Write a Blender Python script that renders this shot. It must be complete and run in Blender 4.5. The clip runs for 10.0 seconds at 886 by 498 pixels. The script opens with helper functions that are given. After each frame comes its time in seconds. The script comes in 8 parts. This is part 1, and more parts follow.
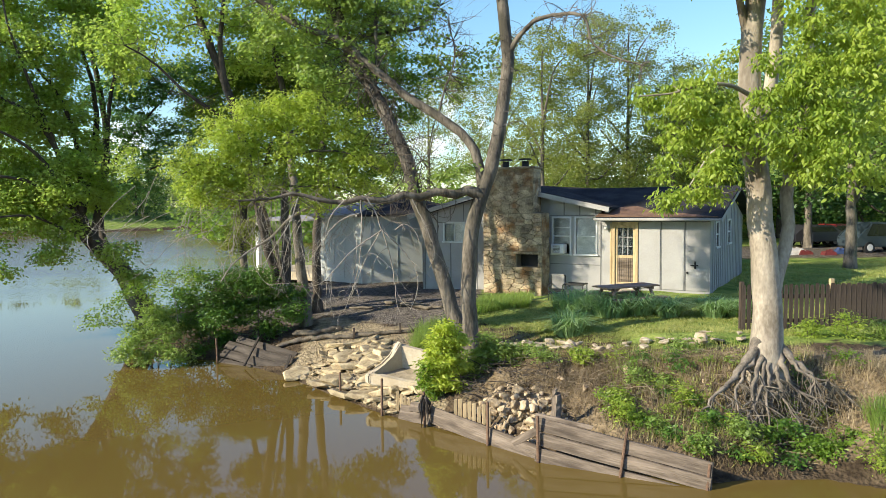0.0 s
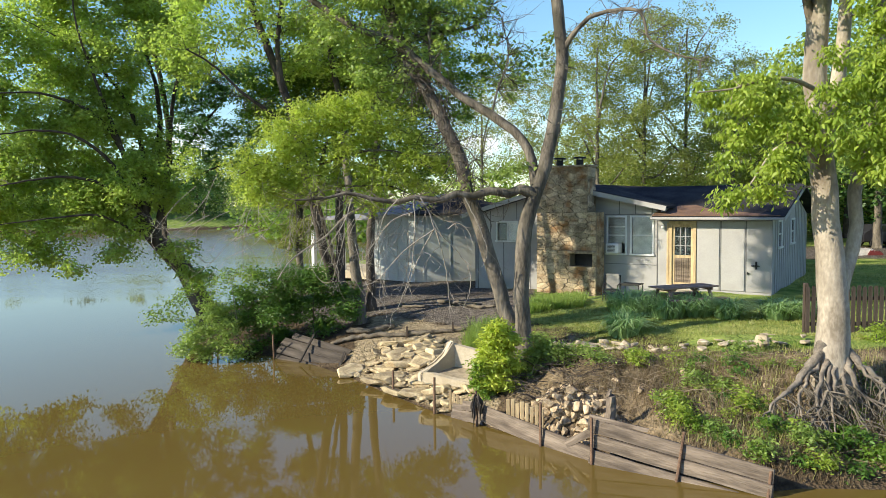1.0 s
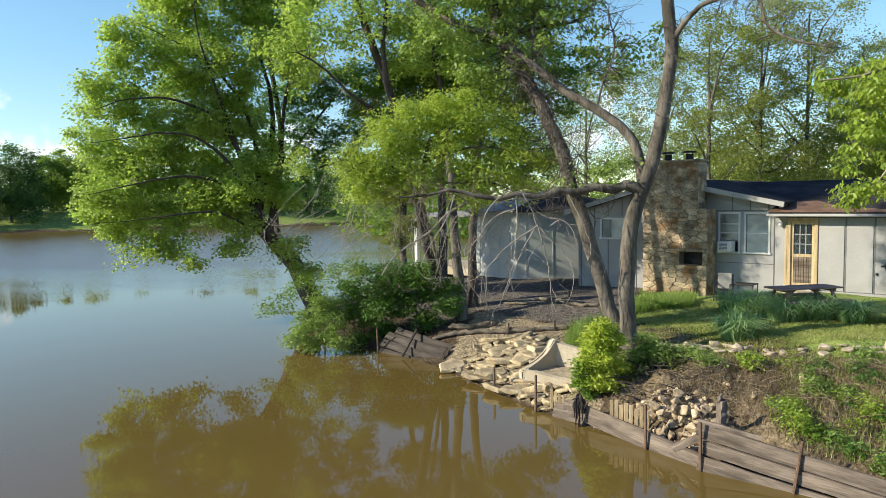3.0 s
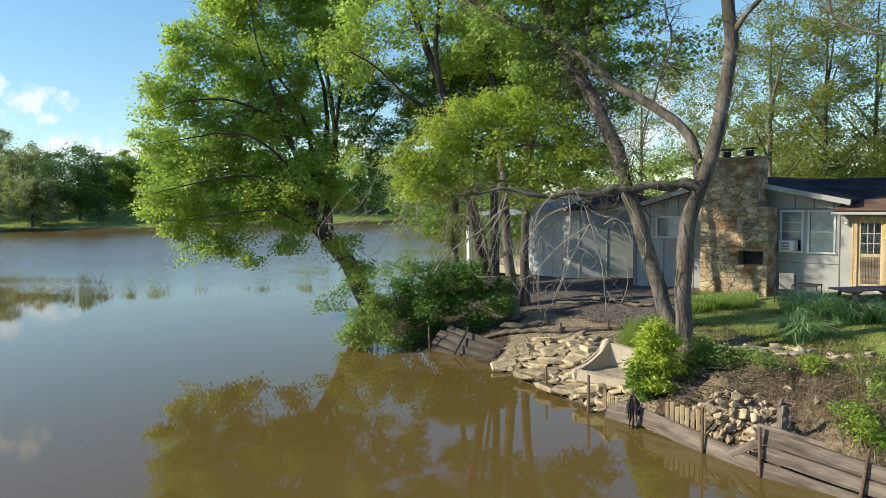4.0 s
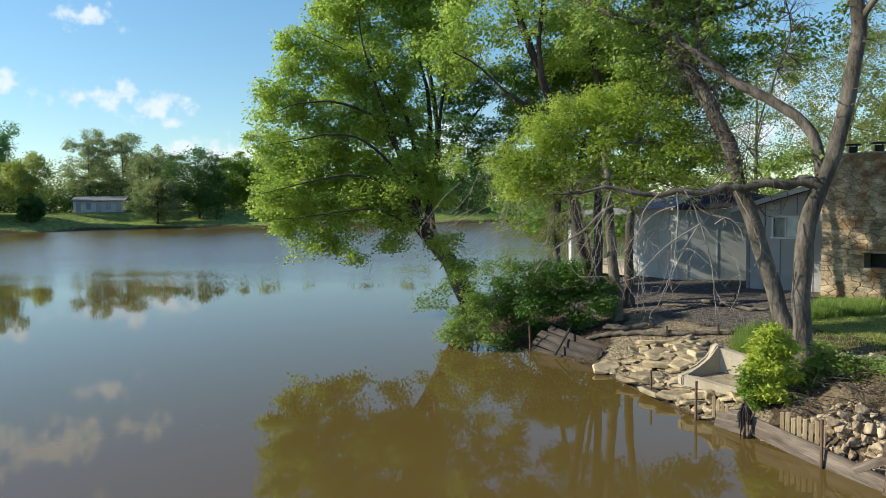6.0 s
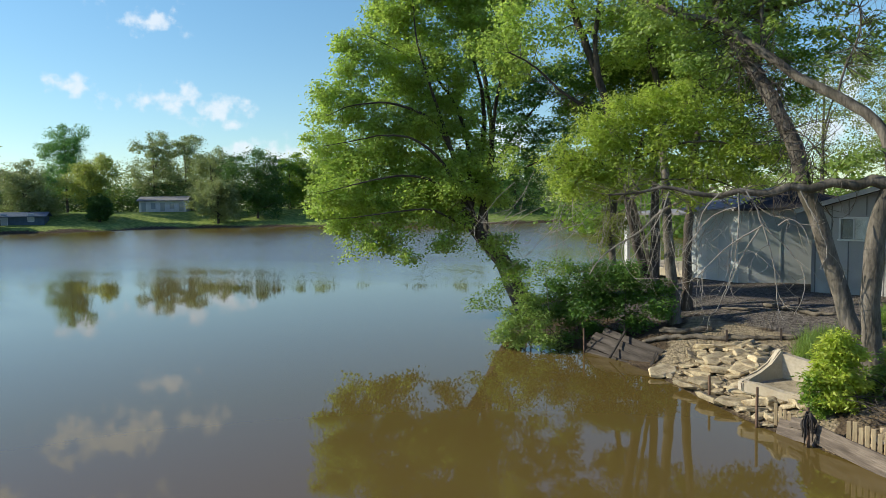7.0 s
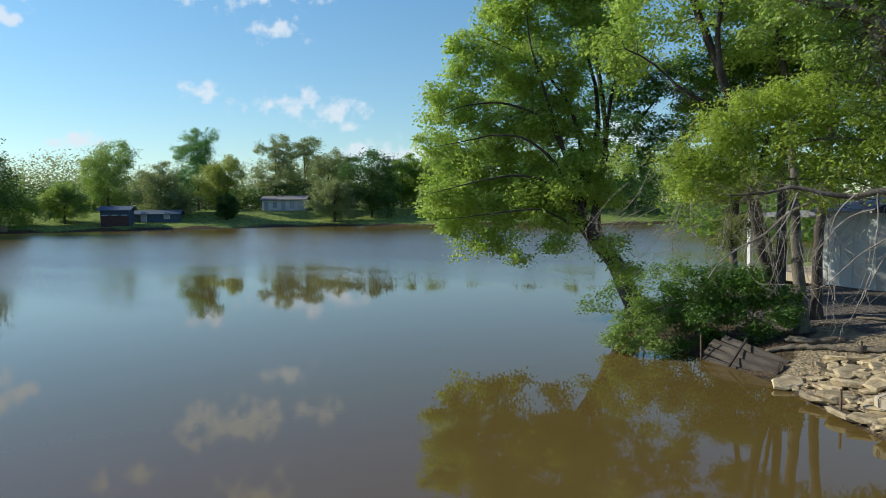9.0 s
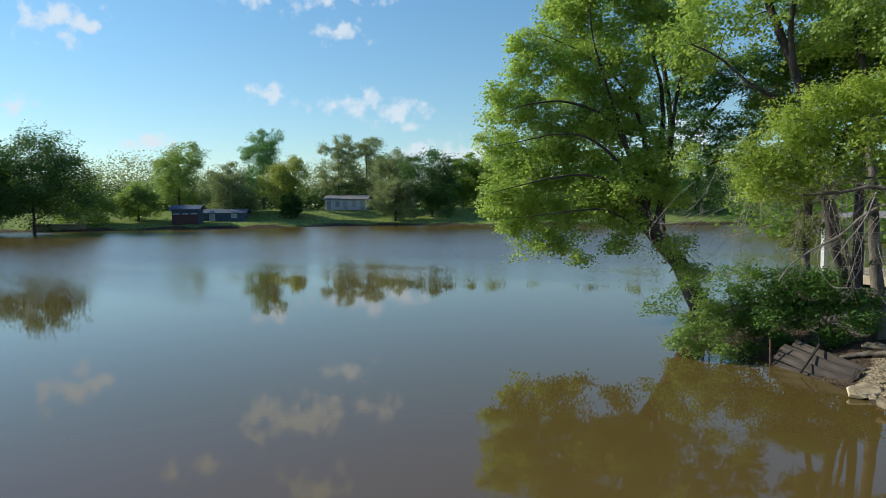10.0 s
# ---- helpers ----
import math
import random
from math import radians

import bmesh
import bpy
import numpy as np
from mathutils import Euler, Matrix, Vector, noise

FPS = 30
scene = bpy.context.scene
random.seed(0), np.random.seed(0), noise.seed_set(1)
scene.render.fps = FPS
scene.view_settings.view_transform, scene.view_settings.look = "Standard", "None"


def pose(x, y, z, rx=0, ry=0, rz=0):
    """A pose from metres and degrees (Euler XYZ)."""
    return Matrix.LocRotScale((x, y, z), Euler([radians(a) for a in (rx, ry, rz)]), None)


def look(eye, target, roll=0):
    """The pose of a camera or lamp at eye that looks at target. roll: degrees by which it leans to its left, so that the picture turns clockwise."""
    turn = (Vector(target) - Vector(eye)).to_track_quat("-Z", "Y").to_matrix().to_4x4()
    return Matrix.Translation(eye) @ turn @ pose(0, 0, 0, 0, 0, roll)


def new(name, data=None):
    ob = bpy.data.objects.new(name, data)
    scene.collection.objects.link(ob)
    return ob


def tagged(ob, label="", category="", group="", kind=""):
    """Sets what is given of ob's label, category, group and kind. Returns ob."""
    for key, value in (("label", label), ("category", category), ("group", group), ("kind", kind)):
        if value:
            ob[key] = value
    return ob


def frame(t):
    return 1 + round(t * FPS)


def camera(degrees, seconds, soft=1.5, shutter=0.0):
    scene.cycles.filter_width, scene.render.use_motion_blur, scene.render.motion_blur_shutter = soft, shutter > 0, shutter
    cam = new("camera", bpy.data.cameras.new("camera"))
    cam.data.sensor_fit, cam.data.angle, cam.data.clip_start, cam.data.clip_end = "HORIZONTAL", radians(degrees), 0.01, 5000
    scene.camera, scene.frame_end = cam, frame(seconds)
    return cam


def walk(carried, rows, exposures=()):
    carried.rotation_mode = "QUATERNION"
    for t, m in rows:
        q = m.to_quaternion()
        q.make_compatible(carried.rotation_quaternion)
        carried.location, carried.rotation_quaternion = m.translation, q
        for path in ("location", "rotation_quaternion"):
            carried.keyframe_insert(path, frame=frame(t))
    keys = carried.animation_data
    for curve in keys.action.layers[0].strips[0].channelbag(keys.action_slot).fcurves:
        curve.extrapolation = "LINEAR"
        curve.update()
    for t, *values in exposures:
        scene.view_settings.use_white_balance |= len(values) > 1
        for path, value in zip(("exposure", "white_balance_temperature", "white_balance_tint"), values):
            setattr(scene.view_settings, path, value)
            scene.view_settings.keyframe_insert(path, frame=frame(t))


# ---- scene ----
cam = camera(63.91, 10.0, 0.8)
PATH = [
    (0.0, pose(0, 0, 4.5, 86.376, 0.557, -0.035)),
    (0.5, pose(0, 0, 4.5, 86.368, 0.580, 2.036)),
    (1.0, pose(0, 0, 4.5, 86.347, 0.643, 4.227)),
    (1.5, pose(0, 0, 4.5, 86.333, 0.667, 6.248)),
    (2.0, pose(0, 0, 4.5, 86.278, 0.714, 8.414)),
    (2.5, pose(0, 0, 4.5, 86.228, 0.773, 10.392)),
    (4.0, pose(0, 0, 4.5, 86.116, 0.900, 16.632)),
    (4.5, pose(0, 0, 4.5, 86.102, 0.938, 18.633)),
    (5.0, pose(0, 0, 4.5, 86.113, 0.959, 20.764)),
    (5.5, pose(0, 0, 4.5, 86.128, 0.955, 22.714)),
    (7.0, pose(0, 0, 4.5, 86.254, 0.871, 29.096)),
    (7.5, pose(0, 0, 4.5, 86.285, 0.781, 31.186)),
    (8.0, pose(0, 0, 4.5, 86.332, 0.770, 33.451)),
    (8.5, pose(0, 0, 4.5, 86.333, 0.671, 35.592)),
    (9.0, pose(0, 0, 4.5, 86.366, 0.635, 37.970)),
    (9.5, pose(0, 0, 4.5, 86.368, 0.578, 40.283)),
    (10.0, pose(0, 0, 4.5, 86.376, 0.554, 42.822)),
]
walk(cam, PATH, [(0.0, 0.82, 6650, 9), (4.0, 0.45, 6420, 9), (7.5, 0.17, 6200, 8), (10.0, 0.00, 6080, 8)])

# ---- light: low afternoon sun from behind the left shoulder, clear sky with small clouds ----
TO_SUN = Vector((-0.86, -0.38, 0.48)).normalized()
sun_data = bpy.data.lights.new("sun", "SUN")
sun_data.energy, sun_data.angle, sun_data.color = 5.0, radians(0.6), (1.0, 0.91, 0.74)
sun = new("sun", sun_data)
sun.matrix_world = look(TO_SUN * 60, (0, 0, 0))

CLOUDS = [
    ((-0.921, 0.314, 0.229), 0.045), ((-0.952, 0.280, 0.122), 0.030), ((-0.904, 0.420, 0.083), 0.028), ((-0.800, 0.539, 0.262), 0.030),
    ((-0.824, 0.547, 0.149), 0.030), ((-0.796, 0.591, 0.134), 0.026), ((-0.756, 0.613, 0.232), 0.026), ((-0.750, 0.647, 0.137), 0.045),
    ((-0.720, 0.682, 0.128), 0.045), ((-0.707, 0.699, 0.108), 0.020), ((-0.700, 0.711, 0.071), 0.035), ((-0.645, 0.761, 0.070), 0.050),
    ((-0.756, 0.597, 0.267), 0.022), ((-0.657, 0.752, 0.063), 0.05), ((-0.410, 0.908, 0.084), 0.06), ((0.007, 0.992, 0.126), 0.075), ((-0.010, 0.997, 0.080), 0.07),
    ((0.299, 0.952, 0.069), 0.06), ((-0.795, 0.538, 0.280), 0.058), ((-0.772, 0.572, 0.276), 0.053), ((-0.780, 0.554, 0.292), 0.053), ((-0.760, 0.591, 0.270), 0.032), ((-0.721, 0.634, 0.279), 0.042), ((-0.756, 0.613, 0.230), 0.042),
    ((-0.920, 0.321, 0.224), 0.058), ((-0.914, 0.342, 0.220), 0.032), ((-0.839, 0.429, 0.335), 0.037), ((-0.750, 0.550, 0.368), 0.053), ((-0.802, 0.515, 0.303), 0.032),
]


def make_world():
    w = bpy.data.worlds.new("sky")
    w.use_nodes = True
    scene.world = w
    nt = w.node_tree
    nt.nodes.clear()
    N, L = nt.nodes.new, nt.links.new
    out, bg, sky = N("ShaderNodeOutputWorld"), N("ShaderNodeBackground"), N("ShaderNodeTexSky")
    sky.sky_type, sky.sun_disc = "NISHITA", False
    sky.sun_elevation = math.asin(TO_SUN.z)
    sky.sun_rotation = math.atan2(TO_SUN.x, TO_SUN.y)
    sky.altitude, sky.air_density, sky.dust_density, sky.ozone_density = 100, 1.0, 0.1, 1.0
    bg.inputs[1].default_value = 0.113
    coord = N("ShaderNodeTexCoord")
    warp = N("ShaderNodeTexNoise")
    warp.inputs["Scale"].default_value, warp.inputs["Detail"].default_value = 40, 9
    L(coord.outputs["Generated"], warp.inputs["Vector"])
    total = None
    for way, size in CLOUDS:
        sub = N("ShaderNodeVectorMath")
        sub.operation = "SUBTRACT"
        L(coord.outputs["Generated"], sub.inputs[0])
        sub.inputs[1].default_value = way
        mul = N("ShaderNodeVectorMath")
        mul.operation = "MULTIPLY"
        L(sub.outputs[0], mul.inputs[0])
        mul.inputs[1].default_value = (1.0, 1.0, 2.0)
        ln = N("ShaderNodeVectorMath")
        ln.operation = "LENGTH"
        L(mul.outputs[0], ln.inputs[0])
        mp = N("ShaderNodeMapRange")
        mp.inputs["From Min"].default_value, mp.inputs["From Max"].default_value = 0, size * 1.45
        mp.inputs["To Min"].default_value, mp.inputs["To Max"].default_value = 1, 0
        L(ln.outputs["Value"], mp.inputs["Value"])
        if total is None:
            total = mp.outputs[0]
        else:
            mx = N("ShaderNodeMath")
            mx.operation = "MAXIMUM"
            L(total, mx.inputs[0])
            L(mp.outputs[0], mx.inputs[1])
            total = mx.outputs[0]
    add = N("ShaderNodeMath")
    add.operation = "MULTIPLY_ADD"
    L(warp.outputs["Fac"], add.inputs[0])
    add.inputs[1].default_value = 3.2
    L(total, add.inputs[2])
    dens = N("ShaderNodeMapRange")
    dens.interpolation_type = "SMOOTHSTEP"
    dens.inputs["From Min"].default_value, dens.inputs["From Max"].default_value = 1.95, 2.75
    dens.inputs["To Max"].default_value = 0.8
    L(add.outputs[0], dens.inputs["Value"])
    gate = N("ShaderNodeMath")
    gate.operation = "MULTIPLY"
    step = N("ShaderNodeMapRange")
    step.inputs["From Max"].default_value = 0.3
    L(total, step.inputs["Value"])
    L(dens.outputs[0], gate.inputs[0])
    L(step.outputs[0], gate.inputs[1])
    mix = N("ShaderNodeMix")
    mix.data_type = "RGBA"
    L(gate.outputs[0], mix.inputs["Factor"])
    # tint by height: unseen middle sky brightened for water reflections, zenith dimmed to deepen shade
    height = N("ShaderNodeSeparateXYZ")
    L(coord.outputs["Generated"], height.inputs[0])
    tone = N("ShaderNodeValToRGB")
    stops = tone.color_ramp.elements
    stops[0].position, stops[0].color = 0.05, (0.86 / 1.9, 0.99 / 1.9, 1.04 / 1.9, 1)
    stops[1].position, stops[1].color = 0.48, (1.12 / 1.9, 1.22 / 1.9, 1.0, 1)
    mid = stops.new(0.26)
    mid.color = (0.86 / 1.9, 1.12 / 1.9, 1.19 / 1.9, 1)
    high = stops.new(0.85)
    high.color = (0.50 / 1.9, 0.62 / 1.9, 0.95 / 1.9, 1)
    L(height.outputs["Z"], tone.inputs[0])
    lift = N("ShaderNodeVectorMath")
    lift.operation = "SCALE"
    lift.inputs["Scale"].default_value = 1.9
    L(tone.outputs["Color"], lift.inputs[0])
    clear = N("ShaderNodeVectorMath")
    clear.operation = "MULTIPLY"
    L(lift.outputs[0], clear.inputs[1])
    L(sky.outputs[0], clear.inputs[0])
    L(clear.outputs[0], mix.inputs["A"])
    mix.inputs["B"].default_value = (6.9, 7.2, 7.5, 1)
    L(mix.outputs["Result"], bg.inputs[0])
    L(bg.outputs[0], out.inputs[0])


make_world()


# ---- materials ----
def material(name, a, b, rough=0.8, scale=3.0, fine=40.0, bump=0.3, c=None, spec=0.3, random_tint=0.0, metal=0.0, stretch=(1, 1, 1)):
    """Two colours mixed by coarse and fine noise, with fine relief; c: a third colour in patches."""
    m = bpy.data.materials.new(name)
    m.use_nodes = True
    nt = m.node_tree
    N, L = nt.nodes.new, nt.links.new
    p = nt.nodes["Principled BSDF"]
    co = N("ShaderNodeTexCoord")
    mapping = N("ShaderNodeMapping")
    mapping.inputs["Scale"].default_value = stretch
    L(co.outputs["Object"], mapping.inputs["Vector"])
    n1, n2 = N("ShaderNodeTexNoise"), N("ShaderNodeTexNoise")
    n1.inputs["Scale"].default_value, n1.inputs["Detail"].default_value = scale, 5
    n2.inputs["Scale"].default_value, n2.inputs["Detail"].default_value = fine, 4
    for n in (n1, n2):
        L(mapping.outputs[0], n.inputs["Vector"])
    addn = N("ShaderNodeMath")
    addn.operation = "MULTIPLY_ADD"
    L(n2.outputs["Fac"], addn.inputs[0])
    addn.inputs[1].default_value = 0.55
    L(n1.outputs["Fac"], addn.inputs[2])
    rng = N("ShaderNodeMapRange")
    rng.inputs["From Min"].default_value, rng.inputs["From Max"].default_value = 0.55, 1.0
    L(addn.outputs[0], rng.inputs["Value"])
    mix = N("ShaderNodeMix")
    mix.data_type = "RGBA"
    L(rng.outputs[0], mix.inputs["Factor"])
    mix.inputs["A"].default_value, mix.inputs["B"].default_value = (*a, 1), (*b, 1)
    col = mix.outputs["Result"]
    if c:
        n3 = N("ShaderNodeTexNoise")
        n3.inputs["Scale"].default_value, n3.inputs["Detail"].default_value = scale * 0.6, 6
        off = N("ShaderNodeVectorMath")
        L(mapping.outputs[0], off.inputs[0])
        off.inputs[1].default_value = (7.3, 2.1, 5.7)
        L(off.outputs[0], n3.inputs["Vector"])
        r3 = N("ShaderNodeMapRange")
        r3.inputs["From Min"].default_value, r3.inputs["From Max"].default_value = 0.52, 0.66
        L(n3.outputs["Fac"], r3.inputs["Value"])
        m3 = N("ShaderNodeMix")
        m3.data_type = "RGBA"
        L(r3.outputs[0], m3.inputs["Factor"])
        L(col, m3.inputs["A"])
        m3.inputs["B"].default_value = (*c, 1)
        col = m3.outputs["Result"]
    if random_tint:
        info = N("ShaderNodeObjectInfo")
        geo = N("ShaderNodeNewGeometry")
        plus = N("ShaderNodeMath")
        L(info.outputs["Random"], plus.inputs[0])
        L(geo.outputs["Random Per Island"], plus.inputs[1])
        r4 = N("ShaderNodeMapRange")
        r4.inputs["From Max"].default_value = 2.0
        r4.inputs["To Min"].default_value, r4.inputs["To Max"].default_value = 1 - random_tint, 1 + random_tint
        L(plus.outputs[0], r4.inputs["Value"])
        hsv = N("ShaderNodeHueSaturation")
        L(col, hsv.inputs["Color"])
        L(r4.outputs[0], hsv.inputs["Value"])
        col = hsv.outputs["Color"]
    L(col, p.inputs["Base Color"])
    p.inputs["Roughness"].default_value = rough
    p.inputs["Metallic"].default_value = metal
    p.inputs["Specular IOR Level"].default_value = spec
    if bump:
        bp = N("ShaderNodeBump")
        bp.inputs["Strength"].default_value, bp.inputs["Distance"].default_value = bump, 0.03
        L(addn.outputs[0], bp.inputs["Height"])
        L(bp.outputs[0], p.inputs["Normal"])
    return m


def leaf_material(name, dark, light, through_colour, amount=0.4):
    """Leaves: each leaf its own tint, part of the light passes through."""
    m = bpy.data.materials.new(name)
    m.use_nodes = True
    nt = m.node_tree
    N, L = nt.nodes.new, nt.links.new
    p, out = nt.nodes["Principled BSDF"], nt.nodes["Material Output"]
    geo = N("ShaderNodeNewGeometry")
    co = N("ShaderNodeTexCoord")
    big = N("ShaderNodeTexNoise")
    big.inputs["Scale"].default_value, big.inputs["Detail"].default_value = 0.55, 3
    L(co.outputs["Object"], big.inputs["Vector"])
    fac = N("ShaderNodeMath")
    fac.operation = "MULTIPLY_ADD"
    L(geo.outputs["Random Per Island"], fac.inputs[0])
    fac.inputs[1].default_value = 0.75
    shift = N("ShaderNodeMapRange")
    shift.inputs["From Min"].default_value, shift.inputs["From Max"].default_value = 0.35, 0.65
    shift.inputs["To Max"].default_value = 0.5
    L(big.outputs["Fac"], shift.inputs["Value"])
    L(shift.outputs[0], fac.inputs[2])
    mix = N("ShaderNodeMix")
    mix.data_type = "RGBA"
    L(fac.outputs[0], mix.inputs["Factor"])
    mix.inputs["A"].default_value, mix.inputs["B"].default_value = (*dark, 1), (*light, 1)
    L(mix.outputs["Result"], p.inputs["Base Color"])
    p.inputs["Roughness"].default_value = 0.46
    p.inputs["Specular IOR Level"].default_value = 0.32
    tr = N("ShaderNodeBsdfTranslucent")
    tr.inputs["Color"].default_value = (*through_colour, 1)
    sh = N("ShaderNodeMixShader")
    sh.inputs[0].default_value = amount
    L(p.outputs[0], sh.inputs[1])
    L(tr.outputs[0], sh.inputs[2])
    L(sh.outputs[0], out.inputs["Surface"])
    return m


def plain(name, colour, rough=0.6, metal=0.0, fine=60, vary=0.25, bump=0.1, spec=0.3):
    lo = tuple(v * (1 - vary) for v in colour)
    hi = tuple(min(1.0, v * (1 + vary)) for v in colour)
    return material(name, lo, hi, rough, 4, fine, bump, metal=metal, spec=spec)


def water_material():
    m = bpy.data.materials.new("muddy_water")
    m.use_nodes = True
    nt = m.node_tree
    N, L = nt.nodes.new, nt.links.new
    p = nt.nodes["Principled BSDF"]
    p.inputs["IOR"].default_value = 1.36
    p.inputs["Specular IOR Level"].default_value = 0.5
    co = N("ShaderNodeTexCoord")
    n0 = N("ShaderNodeTexNoise")
    n0.inputs["Scale"].default_value, n0.inputs["Detail"].default_value = 0.12, 4
    L(co.outputs["Object"], n0.inputs["Vector"])
    mix = N("ShaderNodeMix")
    mix.data_type = "RGBA"
    L(n0.outputs["Fac"], mix.inputs["Factor"])
    mix.inputs["A"].default_value, mix.inputs["B"].default_value = (0.118, 0.081, 0.021, 1), (0.139, 0.096, 0.026, 1)
    L(mix.outputs["Result"], p.inputs["Base Color"])
    calm = N("ShaderNodeTexNoise")
    calm.inputs["Scale"].default_value, calm.inputs["Detail"].default_value = 0.05, 3
    stretch = N("ShaderNodeMapping")
    stretch.inputs["Scale"].default_value = (0.5, 1.4, 1)
    stretch.inputs["Rotation"].default_value = (0, 0, radians(-40))
    L(co.outputs["Object"], stretch.inputs["Vector"])
    L(stretch.outputs[0], calm.inputs["Vector"])
    # the lee of the point lies calm, the open lake has a light breeze
    away = N("ShaderNodeVectorMath")
    away.operation = "DISTANCE"
    L(co.outputs["Object"], away.inputs[0])
    away.inputs[1].default_value = (0, 8, 0)
    wide = N("ShaderNodeMath")
    wide.operation = "MULTIPLY_ADD"
    L(calm.outputs["Fac"], wide.inputs[0])
    wide.inputs[1].default_value = 50
    L(away.outputs["Value"], wide.inputs[2])
    amp = N("ShaderNodeMapRange")
    amp.interpolation_type = "SMOOTHSTEP"
    amp.inputs["From Min"].default_value, amp.inputs["From Max"].default_value = 56, 92
    amp.inputs["To Min"].default_value, amp.inputs["To Max"].default_value = 0.012, 0.70
    L(wide.outputs[0], amp.inputs["Value"])
    n1, n2 = N("ShaderNodeTexNoise"), N("ShaderNodeTexNoise")
    n1.inputs["Scale"].default_value, n1.inputs["Detail"].default_value = 7.0, 1
    n2.inputs["Scale"].default_value, n2.inputs["Detail"].default_value = 24.0, 2
    for n in (n1, n2):
        L(co.outputs["Object"], n.inputs["Vector"])
    both = N("ShaderNodeMix")
    both.data_type = "RGBA"
    both.inputs["Factor"].default_value = 0.45
    L(n1.outputs["Color"], both.inputs["A"])
    L(n2.outputs["Color"], both.inputs["B"])
    centre = N("ShaderNodeVectorMath")
    centre.operation = "SUBTRACT"
    L(both.outputs["Result"], centre.inputs[0])
    centre.inputs[1].default_value = (0.5, 0.5, 0.5)
    flat = N("ShaderNodeVectorMath")
    flat.operation = "MULTIPLY"
    L(centre.outputs[0], flat.inputs[0])
    flat.inputs[1].default_value = (1, 1, 0)
    scaled = N("ShaderNodeVectorMath")
    scaled.operation = "SCALE"
    L(flat.outputs[0], scaled.inputs[0])
    L(amp.outputs[0], scaled.inputs["Scale"])
    up = N("ShaderNodeVectorMath")
    L(scaled.outputs[0], up.inputs[0])
    # ripple normals tilted towards the camera, so far water mirrors sky above the trees
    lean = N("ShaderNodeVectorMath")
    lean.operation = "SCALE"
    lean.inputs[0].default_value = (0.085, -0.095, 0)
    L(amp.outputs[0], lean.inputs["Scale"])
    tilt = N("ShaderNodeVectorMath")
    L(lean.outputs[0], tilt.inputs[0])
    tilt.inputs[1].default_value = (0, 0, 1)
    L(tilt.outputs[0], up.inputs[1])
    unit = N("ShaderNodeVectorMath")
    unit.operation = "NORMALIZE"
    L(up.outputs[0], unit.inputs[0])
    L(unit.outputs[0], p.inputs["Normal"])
    p.inputs["Roughness"].default_value = 0.03
    return m


M_WATER = water_material()
M_BARK = material("grey_bark", (0.055, 0.047, 0.036), (0.22, 0.19, 0.148), 0.9, 4, 26, 0.9, c=(0.06, 0.055, 0.04), stretch=(1, 1, 0.3))
M_BARK_ASH = material("brown_grey_ash_bark", (0.05, 0.043, 0.033), (0.215, 0.186, 0.145), 0.9, 4, 26, 0.9, c=(0.055, 0.05, 0.036), stretch=(1, 1, 0.3))
M_BARK_DARK = material("dark_bark", (0.035, 0.028, 0.022), (0.12, 0.10, 0.08), 0.95, 3, 25, 0.9, stretch=(1, 1, 0.25))
M_BARK_PALE = material("pale_sycamore_bark", (0.18, 0.148, 0.108), (0.47, 0.41, 0.32), 0.8, 2.2, 22, 0.6, c=(0.13, 0.105, 0.075), stretch=(1, 1, 0.45))
M_TWIG = plain("dead_twig_wood", (0.27, 0.24, 0.20), 0.9)
M_LEAF_MID = leaf_material("maple_leaves", (0.06, 0.115, 0.026), (0.29, 0.385, 0.095), (0.42, 0.58, 0.10), 0.40)
M_LEAF_MAPLE = leaf_material("sunlit_maple_leaves", (0.105, 0.175, 0.035), (0.42, 0.53, 0.115), (0.55, 0.73, 0.12), 0.46)
M_LEAF_BRIGHT = leaf_material("bright_spring_leaves", (0.10, 0.17, 0.022), (0.33, 0.41, 0.065), (0.48, 0.63, 0.08), 0.40)
# box elder leaves, lightened to stand in for sun on the low crown
M_LEAF_ELDER = leaf_material("box_elder_leaves", (0.14, 0.21, 0.03), (0.42, 0.50, 0.088), (0.56, 0.70, 0.10), 0.46)
M_LEAF_SHOOT = leaf_material("young_elder_shoots", (0.17, 0.24, 0.03), (0.50, 0.56, 0.095), (0.66, 0.78, 0.11), 0.50)
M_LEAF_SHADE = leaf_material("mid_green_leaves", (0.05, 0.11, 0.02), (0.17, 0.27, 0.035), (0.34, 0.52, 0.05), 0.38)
M_LEAF_DARK = leaf_material("dark_leaves", (0.024, 0.06, 0.014), (0.075, 0.15, 0.03), (0.15, 0.30, 0.04), 0.26)
M_LEAF_TEAL = leaf_material("blue_green_leaves", (0.05, 0.13, 0.04), (0.16, 0.29, 0.09), (0.24, 0.48, 0.09), 0.3)
M_LEAF_YELLOW = leaf_material("yellow_green_leaves", (0.11, 0.135, 0.03), (0.24, 0.275, 0.06), (0.38, 0.45, 0.08), 0.36)
M_LEAF_WILLOW = leaf_material("willow_leaves", (0.17, 0.20, 0.04), (0.36, 0.40, 0.08), (0.48, 0.56, 0.10), 0.38)
# silvery olive leaves, lightened to take in haze over the far shore
M_LEAF_OLIVE = leaf_material("pale_olive_leaves", (0.13, 0.165, 0.065), (0.29, 0.33, 0.13), (0.42, 0.50, 0.15), 0.3)
M_GRASS = leaf_material("grass_blades", (0.11, 0.15, 0.025), (0.41, 0.40, 0.14), (0.38, 0.46, 0.08), 0.3)
